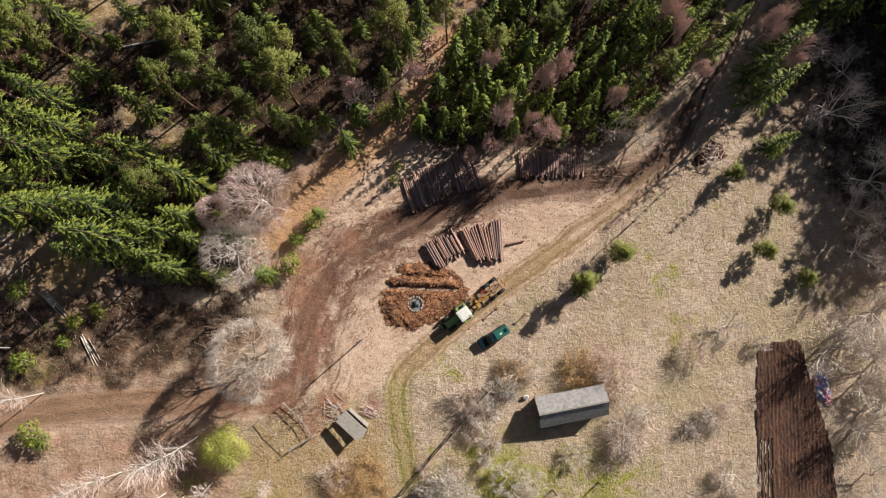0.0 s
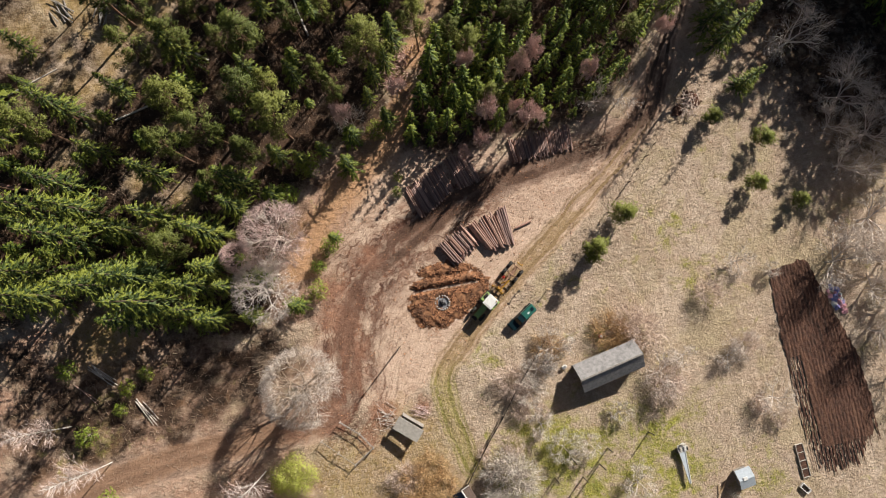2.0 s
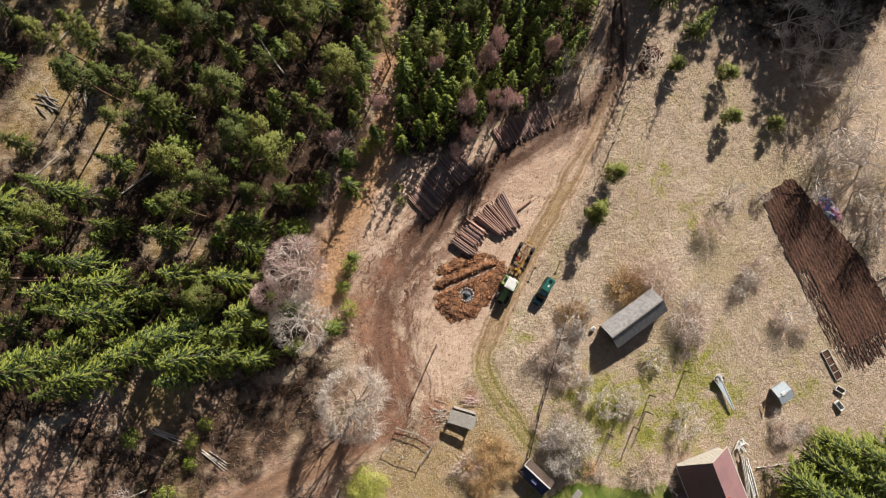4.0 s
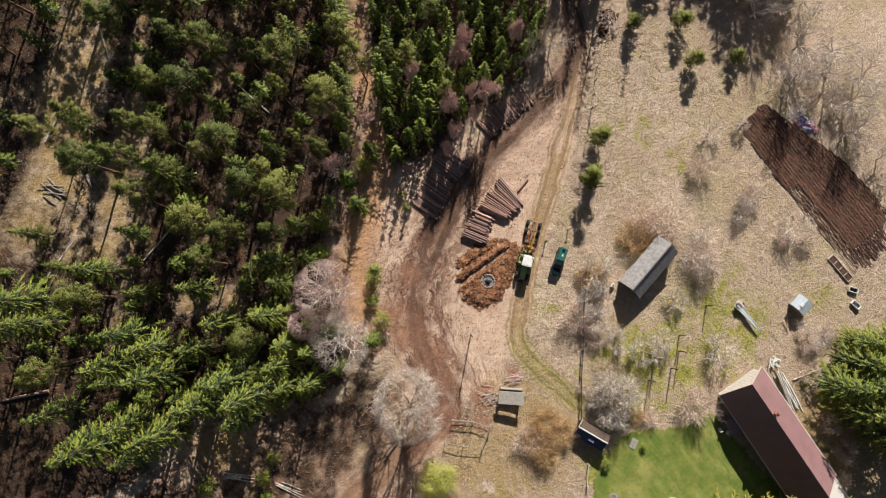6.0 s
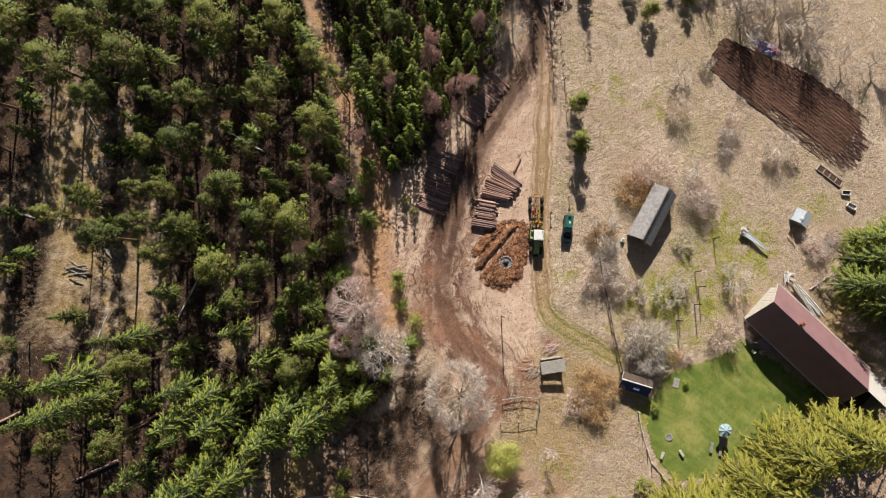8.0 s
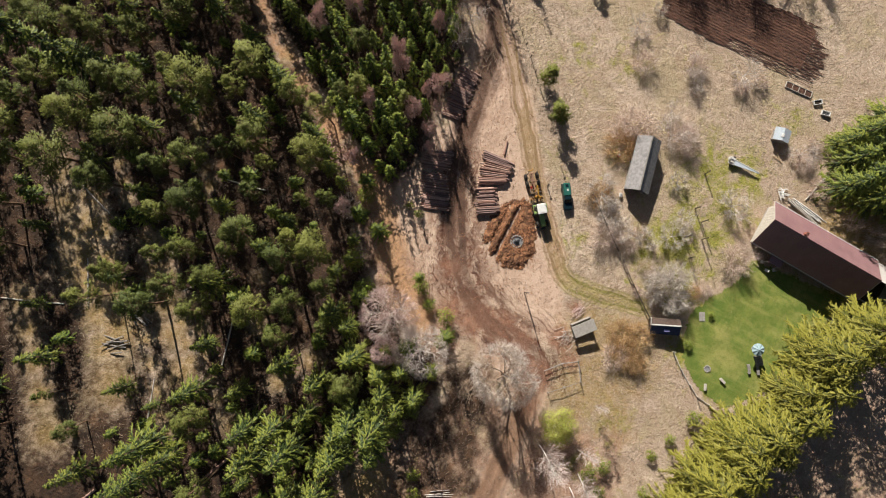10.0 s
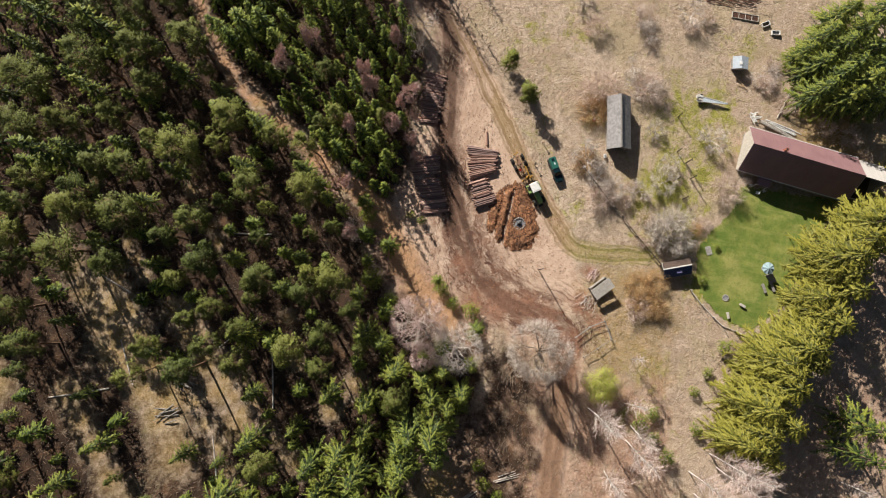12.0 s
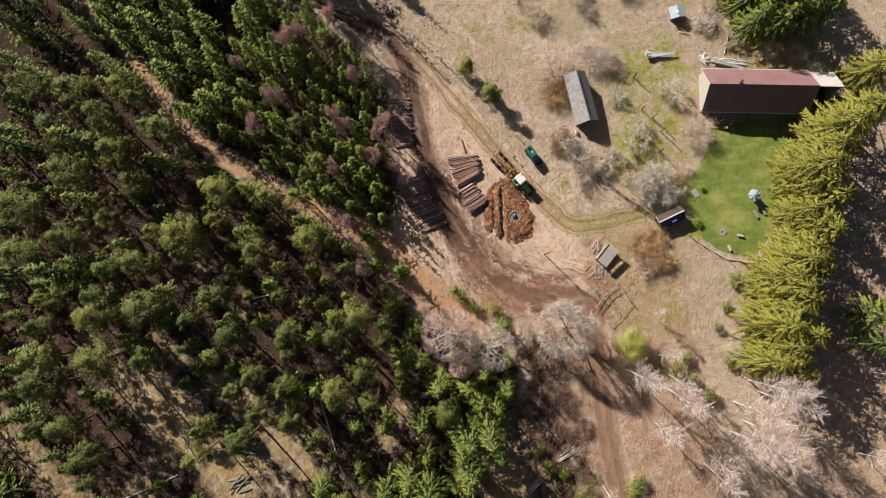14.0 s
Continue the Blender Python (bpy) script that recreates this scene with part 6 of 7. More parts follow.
# ---- bark heap with the fire pit ----
MULCH = [(-5.0, 4.4), (-1.1, 4.6), (1.5, 3.5), (3.7, 1.2), (2.9, -0.9), (-0.6, -3.1), (-3.6, -4.2), (-6.9, -3.2), (-7.7, -0.8), (-6.9, 2.0)]


def mulch_height(x, y):
    e = np.clip(inside(x, y, MULCH) + 0.35 * wave(x, y, 1.3), -1, 3)
    z = 0.28 * np.clip(e / 0.9, -0.3, 1) + 0.05 * wave(x, y, 1.1) + 0.025 * wave(y, x, 0.45)
    for (ax, ay), (bx, by), h in (((-6.2, 3.1), (1.4, 2.6), -0.3), ((-6.8, 2.3), (1.8, 1.85), 0.25), ((-7.0, 1.4), (2.3, 1.0), -0.42)):
        z = z + h * np.clip(1 - to_line(x, y, [(ax, ay), (bx, by)]) / 0.55, 0, 1)
    pit = np.hypot(x + 3.2, y + 0.8)
    return z - 0.25 * np.clip(1.5 - pit, 0, 1)


def bark_heap():
    xs, ys = np.arange(-8.6, 4.6, 0.16), np.arange(-5.2, 5.6, 0.16)
    gx, gy = np.meshgrid(xs, ys)
    x, y = gx.ravel(), gy.ravel()
    z = gz(x, y) + mulch_height(x, y)
    n = len(xs)
    i = (np.arange(len(ys) - 1)[:, None] * n + np.arange(n - 1)[None]).ravel()
    f = np.stack([i, i + 1, i + n + 1, i + n], 1)
    cx, cy = x[f].mean(1), y[f].mean(1)
    f = f[inside(cx, cy, MULCH) + 0.35 * wave(cx, cy, 1.3) > -0.1]
    used = np.unique(f)
    back = np.zeros(len(x), int)
    back[used] = np.arange(len(used))
    me = bpy.data.meshes.new("bark_bed")
    me.from_pydata(np.stack([x, y, z], 1)[used].tolist(), [], back[f].tolist())
    me.shade_smooth()
    me.materials.append(M["mulch"])
    ob = thing("bark_heap", "flattened heap of reddish-brown bark and chips round the fire pit", "bark heap")
    part("bark_bed", me, None, ob)
    g, chips = random.Random(3), Mesh()
    spots = np.array([[g.uniform(-8.4, 4.4), g.uniform(-5, 5.4)] for _ in range(11000)])
    ok = (inside(spots[:, 0], spots[:, 1], MULCH) > -0.35) & (wave(spots[:, 0], spots[:, 1], 2.6) + 0.6 * wave(spots[:, 1], spots[:, 0], 0.9) > -0.25)
    for px, py in spots[ok]:
        if math.hypot(px + 3.2, py + 0.8) < 0.75:
            continue
        pz = ground_at(px, py) + float(mulch_height(np.array([px]), np.array([py]))[0]) + 0.03
        L, a = g.uniform(0.05, 0.22), g.uniform(0, 6.3)
        u = Vector((math.cos(a), math.sin(a), g.uniform(-0.5, 0.5))) * L
        w = Vector((-math.sin(a), math.cos(a), g.uniform(-0.6, 0.6))) * g.uniform(0.02, 0.065)
        p = Vector((px, py, pz))
        chips.add([p - u - w, p + u - w * 0.8, p + u * 0.9 + w, p - u * 0.8 + w], [(0, 1, 2, 3)])
    tagged(part("bark_layer", chips, "chips", ob, "loose strips of orange-brown bark"), kind="stuff")


bark_heap()


def fire_pit():
    cx, cy = -3.2, -0.8
    base = ground_at(cx, cy) + 0.14
    ob = thing("fire_pit", "round fire pit with charred wood inside a ring of stones", "fire pit")
    g = random.Random(17)
    a = Mesh()
    n = 20
    a.add([(cx, cy, base + 0.02)] + [(cx + 0.78 * math.cos(6.2832 * k / n) * g.uniform(0.9, 1.1), cy + 0.78 * math.sin(6.2832 * k / n) * g.uniform(0.9, 1.1), base - 0.02) for k in range(n)], [(0, 1 + k, 1 + (k + 1) % n) for k in range(n)])
    part("ash_bed", a, "ash", ob, "grey ash")
    for k in range(18):
        t = 6.2832 * k / 18 + g.uniform(-0.08, 0.08)
        m = Mesh()
        m.box((0, 0, 0), (g.uniform(0.24, 0.36), g.uniform(0.2, 0.3), g.uniform(0.18, 0.26)), bevel=0.09)
        s = part("stone", m, "stone", ob)
        s.matrix_basis = pose(cx + 0.95 * math.cos(t), cy + 0.95 * math.sin(t), base + 0.08, g.uniform(-15, 15), g.uniform(-15, 15), g.uniform(0, 360))
    for k in range(13):
        t, e = g.uniform(0, 6.3), g.uniform(0.3, 0.65)
        m = Mesh()
        m.tube((cx + e * math.cos(t), cy + e * math.sin(t), base + 0.06), (cx + 0.15 * math.cos(t + 2.6), cy + 0.15 * math.sin(t + 2.6), base + g.uniform(0.2, 0.42)), 0.07, 0.055, 6, True)
        part("charred_log", m, "char", ob)


fire_pit()


# ---- the grey barn ----
def gable_roof(mesh, x0, x1, half, eave, ridge, thick, mat=0, over=0.0):
    """Two roof slabs that meet at the ridge, drawn along x."""
    for s in (-1, 1):
        p = [(0, ridge), (s * half, eave), (s * half, eave - thick), (0, ridge - thick)]
        mesh.prism(p if s > 0 else p[::-1], x0, x1, mat)
    return mesh


def barn():
    ob = thing("barn", "old log barn with a weathered grey shingle gable roof", "barn", upright(17.05, -13.95, 11.0, 0.35))
    L, W, HALF, EAVE, TOP = 4.2, 1.6, 1.95, 2.55, 4.2
    for s in (-1, 1):
        w = part("side_wall", Mesh().box((0, s * W, 1.35), (2 * L, 0.18, 2.7), bevel=0.02), "dark_wood", ob)
        for k in range(10):
            part("wall_log", Mesh().box((0, s * (W + 0.1), 0.3 + 0.25 * k), (2 * L + 0.3, 0.12, 0.2), bevel=0.05), "grey_board", w)
    e = Mesh()
    e.prism([(-W, 0), (W, 0), (W, EAVE), (0, TOP - 0.25), (-W, EAVE)], L - 0.18, L)
    part("gable_wall", e, "grey_board", ob)
    f = Mesh()
    f.prism([(-W, 2.5), (W, 2.5), (W, EAVE), (0, TOP - 0.25), (-W, EAVE)], -L, -L + 0.16)
    f.box((-L + 0.08, -W + 0.25, 1.25), (0.16, 0.5, 2.5)).box((-L + 0.08, W - 0.25, 1.25), (0.16, 0.5, 2.5))
    part("open_gable", f, "grey_board", ob, "gable with a dark open doorway")
    roof = part("roof", gable_roof(Mesh(), -L - 0.3, L + 0.35, HALF, EAVE, TOP, 0.1), "shingle", ob, "weathered grey shingle roof")
    g = random.Random(8)
    for s in (-1, 1):
        for row in range(9):
            t = (row + 0.5) / 9
            y, z = s * HALF * t, TOP - (TOP - EAVE) * t
            m = Mesh()
            x = -L - 0.3
            while x < L + 0.3:
                w = g.uniform(0.5, 1.1)
                w = min(w, L + 0.36 - x)
                lift = g.uniform(0.01, 0.035)
                c = Vector((x + w / 2, y, z + lift))
                n = Vector((0, s * (TOP - EAVE), HALF)).normalized()
                d = Vector((0, s * HALF, EAVE - TOP)).normalized() * 0.17
                u = Vector((w / 2 - 0.008, 0, 0))
                p = [c - u - d, c + u - d, c + u + d + n * 0.02, c - u + d + n * 0.02]
                m.add(p + [v - n * 0.05 for v in p], [(0, 1, 2, 3), (3, 2, 6, 7), (0, 3, 7, 4), (1, 5, 6, 2), (0, 4, 5, 1)])
                x += w
            part("shingle_course", m, "shingle", roof)
    part("ridge_board", Mesh().box((0, 0.0, TOP + 0.04), (2 * L + 0.7, 0.22, 0.05), bevel=0.01), "grey_board", roof)


barn()
bx = thing("white_tub", "small white enamel tub standing at the barn corner", "tub", upright(11.3, -13.0, 20))
m = Mesh()
m.box((0, 0, 0.28), (0.75, 0.5, 0.5), bevel=0.12)
part("tub_shell", m, "white", bx)
part("tub_water", Mesh().box((0, 0, 0.535), (0.55, 0.32, 0.02)), "ash", bx)
bl = thing("orange_barrel", "faded orange barrel standing in the grass by the barn", "barrel", upright(17.2, -10.0, 0))
m = Mesh()
for z0, z1, r0, r1 in ((0, 0.25, 0.27, 0.31), (0.25, 0.55, 0.31, 0.31), (0.55, 0.8, 0.31, 0.27)):
    m.tube((0, 0, z0), (0, 0, z1), r0, r1, 14, z1 == 0.8)
part("barrel_shell", m, "orange", bl)
part("barrel_lid", Mesh().box((0.05, 0.02, 0.82), (0.3, 0.3, 0.04), bevel=0.1), "pale_board", bl, "pale lid")


# ---- the open shed and what stands round it ----
def shed():
    ob = thing("open_shed", "small open wood shed with a pale board lean-to roof", "shed", upright(-10.9, -15.8, -42, 0.2))
    part("roof", Mesh().box((0, 0, 2.2), (3.7, 1.9, 0.07), bevel=0.01), "pale_board", ob, "pale weathered board roof").matrix_basis = pose(0, 0, 0, 9)
    part("rear_wall", Mesh().box((0, 0.86, 1.05), (3.2, 0.08, 2.1), bevel=0.01), "grey_board", ob)
    for s in (-1, 1):
        part("side_wall", Mesh().box((s * 1.55, 0, 1.0), (0.08, 1.9, 2.0), bevel=0.01), "grey_board", ob)
        part("post", Mesh().box((s * 1.5, -0.95, 1.0), (0.12, 0.12, 2.0), bevel=0.02), "grey_board", ob)


shed()


def rail_fence(points, label, rails=(0.45, 0.95), mat="grey_board", step=2.4, thick=0.05):
    """Posts with long rails between them, following the ground."""
    ob = thing("rail_fence", label, "fence")
    g = random.Random(len(points) + 7)
    for (ax, ay), (bx_, by_) in zip(points, points[1:]):
        n = max(1, round(math.hypot(bx_ - ax, by_ - ay) / step))
        for k in range(n + 1):
            x, y = ax + (bx_ - ax) * k / n, ay + (by_ - ay) * k / n
            z = ground_at(x, y)
            m = Mesh()
            m.tube((x, y, z - 0.3), (x + g.uniform(-0.06, 0.06), y + g.uniform(-0.06, 0.06), z + 1.25), 0.065, 0.055, 6, True)
            part("post", m, mat, ob)
            if k < n:
                x2, y2 = ax + (bx_ - ax) * (k + 1) / n, ay + (by_ - ay) * (k + 1) / n
                for h in rails:
                    m = Mesh()
                    m.tube((x, y, z + h + g.uniform(-0.08, 0.08)), (x2, y2, ground_at(x2, y2) + h + g.uniform(-0.08, 0.08)), thick, thick * 0.8, 5, True)
                    part("rail", m, mat, ob)
    return ob


rail_fence([(-19.8, -13.3), (-17.6, -15.4), (-16.2, -17.6), (-18.9, -19.2)], "grey wooden rail fence of the old pen")
rail_fence([(-22.6, -15.2), (-18.9, -19.2)], "low grey rail fence with one rail missing", (0.9,))
rail_fence([(31.0, 14.8), (26.1, 10.2), (22.0, 6.6), (19.0, 2.4)], "thin dark wire fence posts along the meadow", (0.95,), "dark_wood", 2.6, 0.012)
rail_fence([(9.4, -8.8), (7.2, -11.2), (4.4, -14.2), (1.6, -17.6), (-1.2, -20.6), (-4.0, -24.0), (-6.4, -27.0)], "dark weathered rail fence along the garden edge", (0.45, 0.95), "dark_wood", 2.2, 0.055)
rail_fence([(-8.2, -31.0), (-10.2, -33.2), (-11.8, -35.4), (-13.0, -37.2), (-13.4, -39.4), (-14.0, -41.6)], "pale split-log edging between lawn and meadow", (0.12,), "pale_board", 2.4, 0.09)


def sticks(name, label, category, cx, cy, spread, n, L, r, mat, seed, aim=None, fan=0.5, pile=0.5):
    """A heap of loose poles or branches, each a part."""
    g = random.Random(seed)
    ob = thing(name, label, category, group=category + "s")
    for k in range(n):
        a = (aim if aim is not None else g.uniform(0, 180)) + g.gauss(0, 1) * fan * 40
        u = Vector((math.cos(radians(a)), math.sin(radians(a)), 0)) * L * g.uniform(0.5, 1.0) / 2
        x, y = cx + g.gauss(0, spread), cy + g.gauss(0, spread)
        h = g.uniform(0.03, pile)
        p, q = Vector((x, y, 0)) - u, Vector((x, y, 0)) + u
        p.z, q.z = ground_at(p.x, p.y) + h + g.uniform(-0.02, 0.1), ground_at(q.x, q.y) + h * g.uniform(0.2, 1)
        m = Mesh()
        mid = (p + q) / 2 + Vector((g.uniform(-0.1, 0.1), g.uniform(-0.1, 0.1), 0.03)) * min(1, L / 3)
        m.tube(p, mid, r * g.uniform(0.8, 1.2), r, 5, True)
        m.tube(mid, q, r, r * 0.6, 5, True)
        part("pole" if L > 2 else "branch", m, mat, ob)
    return ob


sticks("brush_pile", "heap of thin reddish brushwood beside the shed", "brush pile", -9.0, -14.4, 0.35, 40, 2.0, 0.022, "twig_pink", 21, -30, 0.3, 0.7)
sticks("brush_pile", "tangle of pale branches in front of the shed", "brush pile", -13.5, -14.5, 0.8, 26, 2.6, 0.028, "twig_pale", 22, -25, 0.8, 0.3)
sticks("brush_pile", "dark heap of brown brushwood at the track", "brush pile", 37.3, 19.6, 0.8, 70, 2.4, 0.035, "twig_brown", 23, 40, 1.2, 1.2)
sticks("brush_pile", "scatter of broken branches by the upper track", "brush pile", 22.9, 16.6, 0.9, 34, 1.7, 0.035, "stick", 24, 20, 1.2, 0.3)
sticks("brush_pile", "heap of dead branches at the forest edge", "brush pile", -28.0, -3.2, 0.6, 46, 2.4, 0.035, "stick", 25, 10, 0.8, 0.6)
sticks("pole_pile", "thin pale poles lying side by side on the forest floor", "pole pile", -48.2, -0.6, 0.35, 9, 4.2, 0.06, "twig_pale", 26, -50, 0.12, 0.15)
sticks("pole_pile", "thin pale poles lying side by side on the forest floor", "pole pile", -43.6, -6.6, 0.25, 5, 4.0, 0.06, "twig_pale", 27, -62, 0.1, 0.15)
sticks("pole_pile", "fallen reddish poles on the forest floor", "pole pile", -50.5, -2.6, 0.3, 3, 4.5, 0.06, "logpale", 28, -48, 0.1, 0.12)
sticks("pole_pile", "grey old logs lying in a forest gap", "pole pile", -44.4, 48.0, 0.7, 9, 4.0, 0.09, "grey_board", 29, 115, 0.3, 0.35)
sticks("pole_pile", "grey old logs lying in a forest gap", "pole pile", -39.5, 46.1, 0.6, 6, 3.4, 0.08, "grey_board", 30, 80, 0.3, 0.3)
sticks("split_wood", "heap of orange-brown split wood on the forest ride", "wood heap", -3.3, 30.9, 0.9, 90, 1.2, 0.07, "logpale", 31, 20, 1.5, 0.7)
sticks("split_wood", "heap of orange-brown split wood on the forest ride", "wood heap", -1.6, 33.6, 0.8, 60, 1.2, 0.07, "logpale", 32, 70, 1.5, 0.5)
for k, (x, y, a, L) in enumerate(((-38, 56, 30, 9), (-30, 40, 140, 8), (-47, 20, 60, 7), (-14, 42, 100, 7), (-52, 38, 20, 8), (-26, 62, 70, 9), (-36, 33, 15, 7), (-44, 62, 110, 8))):
    sticks("fallen_tree", "fallen pale tree trunk on the forest floor", "fallen tree", x, y, 0.1, 1, L * 1.6, 0.13, "twig_pale", 40 + k, a, 0.0, 0.1)

pole_ob = thing("wooden_pole", "slender dark wooden pole standing in the clearing", "pole", upright(-10.1, -5.4))
m = Mesh()
m.tube((0, 0, -0.5), (0, 0, 5.0), 0.09, 0.07, 8, True)
part("shaft", m, "dark_wood", pole_ob)
part("cap", Mesh().box((0, 0, 5.03), (0.2, 0.2, 0.06), bevel=0.02), "steel", pole_ob)
for x, y in ((7.3, -1.5), (11.4, -2.1)):
    post = thing("stump_post", "short weathered post with a broad top in the grass", "post", upright(x, y), "meadow posts")
    m = Mesh()
    m.tube((0, 0, -0.3), (0, 0, 1.15), 0.07, 0.06, 7, True)
    part("shaft", m, "dark_wood", post)
    part("top_board", Mesh().box((0, 0, 1.2), (0.42, 0.3, 0.08), bevel=0.03), "cut" if x > 10 else "dark_wood", post)
# Poles added where tree trunks and their shadows make dark lines
for x, y, h in ((9.6, -25.4, 3.4), (13.2, -27.0, 3.2), (10.6, -28.2, 3.0), (6.8, -27.4, 2.8), (14.8, -25.2, 2.6), (21.0, -24.4, 2.4)):
    post = thing("hop_pole", "thin dark upright pole standing in for a trunk and its shadow", "pole", upright(x, y), "garden poles")
    m = Mesh()
    m.tube((0, 0, -0.3), (0.1, 0.05, h), 0.1, 0.07, 6, True)
    part("shaft", m, "dark_wood", post)
    part("peg", Mesh().box((0.05, 0, h - 0.2), (0.5, 0.05, 0.05), bevel=0.01), "dark_wood", post)


# ---- the farmhouse ----
def house():
    ob = thing("farmhouse", "long wooden farmhouse with a burgundy sheet gable roof", "house", upright(16.45, -45.1, -94.7, 0.5))
    L, W, E, R = 9.1, 3.35, 3.5, 6.85
    part("plinth", Mesh().box((0, 0, 0.2), (2 * L + 0.1, 2 * W + 0.1, 1.4), bevel=0.03), "stone", ob)
    for s in (-1, 1):
        part("side_wall", Mesh().box((0, s * (W - 0.1), 2.1), (2 * L, 0.2, 2.8), bevel=0.01), "grey_board", ob)
    for x in (-L, L - 0.2):
        g = Mesh()
        g.prism([(-W, 0.8), (W, 0.8), (W, E), (0, R - 0.2), (-W, E)], x, x + 0.2)
        wall = part("gable_wall", g, "pale_board", ob, "gable of pale weathered boards")
        for k in range(12):
            y = -W + 0.28 + k * (2 * W - 0.3) / 11.3
            top = R - 0.3 - (R - 0.3 - E) * abs(y) / W
            part("board", Mesh().box((x - 0.02 if x < 0 else x + 0.22, y, (0.85 + top) / 2), (0.03, 0.5, top - 0.85), bevel=0.006), "pale_board", wall)
    for x in (-6, -2.2, 1.0, 4.2, 7.0):
        for s in (-1, 1):
            w = part("window", Mesh().box((x, s * (W + 0.01), 2.25), (1.0, 0.08, 1.2), bevel=0.01), "white", ob)
            part("pane", Mesh().box((x - 0.23, s * (W + 0.055), 2.25), (0.38, 0.02, 1.0)), "glass", w)
            part("pane", Mesh().box((x + 0.23, s * (W + 0.055), 2.25), (0.38, 0.02, 1.0)), "glass", w)
    roof = part("roof", gable_roof(Mesh(), -L - 0.45, L + 0.3, 3.85, 3.15, R, 0.09), "red_roof", ob, "burgundy sheet-metal roof")
    pitch = math.atan2(R - 3.15, 3.85)
    for s in (-1, 1):
        for k in range(17):
            x = -L - 0.4 + (2 * L + 0.6) * k / 16
            m = Mesh()
            m.tube((x, s * 0.06, R + 0.015 - 0.06 * math.tan(pitch)), (x, s * 3.84, 3.165), 0.012, 0.012, 4)
            part("seam", m, "red_roof", roof)
        part("gutter", Mesh().box((0, s * 3.92, 3.08), (2 * L + 0.7, 0.12, 0.1), bevel=0.03), "white", ob)
    part("ridge_cap", gable_roof(Mesh(), -L - 0.46, L + 0.31, 0.22, R - 0.17, R + 0.035, 0.03), "red_roof", roof)
    for x in (-L - 0.47, L + 0.32):
        part("bargeboard", gable_roof(Mesh(), x - 0.03, x + 0.03, 3.9, 3.1, R + 0.02, 0.2), "pale_board", roof)
    c = Mesh()
    c.box((-4.3, 0.4, R - 0.1), (0.42, 0.42, 1.3), bevel=0.02).box((-4.3, 0.4, R + 0.57), (0.52, 0.52, 0.1), bevel=0.02)
    ch = part("chimney", c, "brick", ob, "red brick chimney")
    part("flue", Mesh().box((-4.3, 0.4, R + 0.63), (0.22, 0.22, 0.04)), "black", ch)
    p = Mesh()
    p.box((-4.6, -W - 0.9, 2.75), (2.2, 2.0, 0.08), bevel=0.02)
    part("porch_roof", p, "red_roof", ob)
    for x in (-5.6, -3.6):
        part("porch_post", Mesh().box((x, -W - 1.75, 1.7), (0.12, 0.12, 2.1), bevel=0.02), "white", ob)
    part("porch_step", Mesh().box((-4.6, -W - 1.0, 0.55), (2.0, 1.9, 0.5), bevel=0.03), "grey_board", ob)
    part("front_door", Mesh().box((-4.6, -W - 0.02, 1.85), (0.95, 0.08, 2.05), bevel=0.01), "dark_wood", ob)
    # wood store at the far gable: half a roof, posts and a low end wall
    a = Mesh()
    a.prism([(0.15, 6.0), (3.7, 2.95), (3.7, 2.87), (0.15, 5.92)], L + 0.36, L + 5.0)
    ann = part("annex_roof", a, "grey_sheet", ob, "light grey sheet roof of the lean-to wood store")
    for k in range(6):
        x = L + 0.5 + 0.85 * k
        m = Mesh()
        m.tube((x, 0.2, 5.98), (x, 3.68, 2.99), 0.02, 0.02, 4)
        part("seam", m, "grey_sheet", ann)
    part("annex_wall", Mesh().box((L + 2.6, 3.3, 1.5), (4.4, 0.12, 2.9), bevel=0.01), "grey_board", ob)
    e = Mesh()
    e.prism([(-2.9, 0.2), (3.3, 0.2), (3.3, 3.0), (0.2, 5.7), (-0.2, 2.6), (-2.9, 2.3)], L + 4.7, L + 4.85)
    part("annex_end", e, "pale_board", ob, "pale boarded end wall")
    part("annex_beam", Mesh().box((L + 2.5, -2.9, 2.3), (4.6, 0.16, 0.16), bevel=0.02), "pale_board", ob)
    for x in (L + 0.5, L + 2.6):
        part("annex_post", Mesh().box((x, -2.9, 1.2), (0.14, 0.14, 2.3), bevel=0.02), "grey_board", ob)
    part("annex_floor", Mesh().box((L + 2.6, 0.2, 0.35), (4.5, 6.2, 0.2), bevel=0.02), "dark_wood", ob)


house()
for k, (x, y) in enumerate(((11.6, -38.6), (11.2, -40.9), (10.6, -39.8))):
    b = thing("plastic_chair", "white plastic garden chair by the house porch", "chair", upright(x, y, 40 * k), "porch chairs")
    part("seat", Mesh().box((0, 0, 0.42), (0.48, 0.46, 0.05), bevel=0.02), "white", b)
    part("backrest", Mesh().box((-0.23, 0, 0.7), (0.05, 0.46, 0.5), bevel=0.02), "white", b)
    for sx in (-0.2, 0.2):
        for sy in (-0.19, 0.19):
            part("leg", Mesh().box((sx, sy, 0.2), (0.05, 0.05, 0.42), bevel=0.01), "white", b)


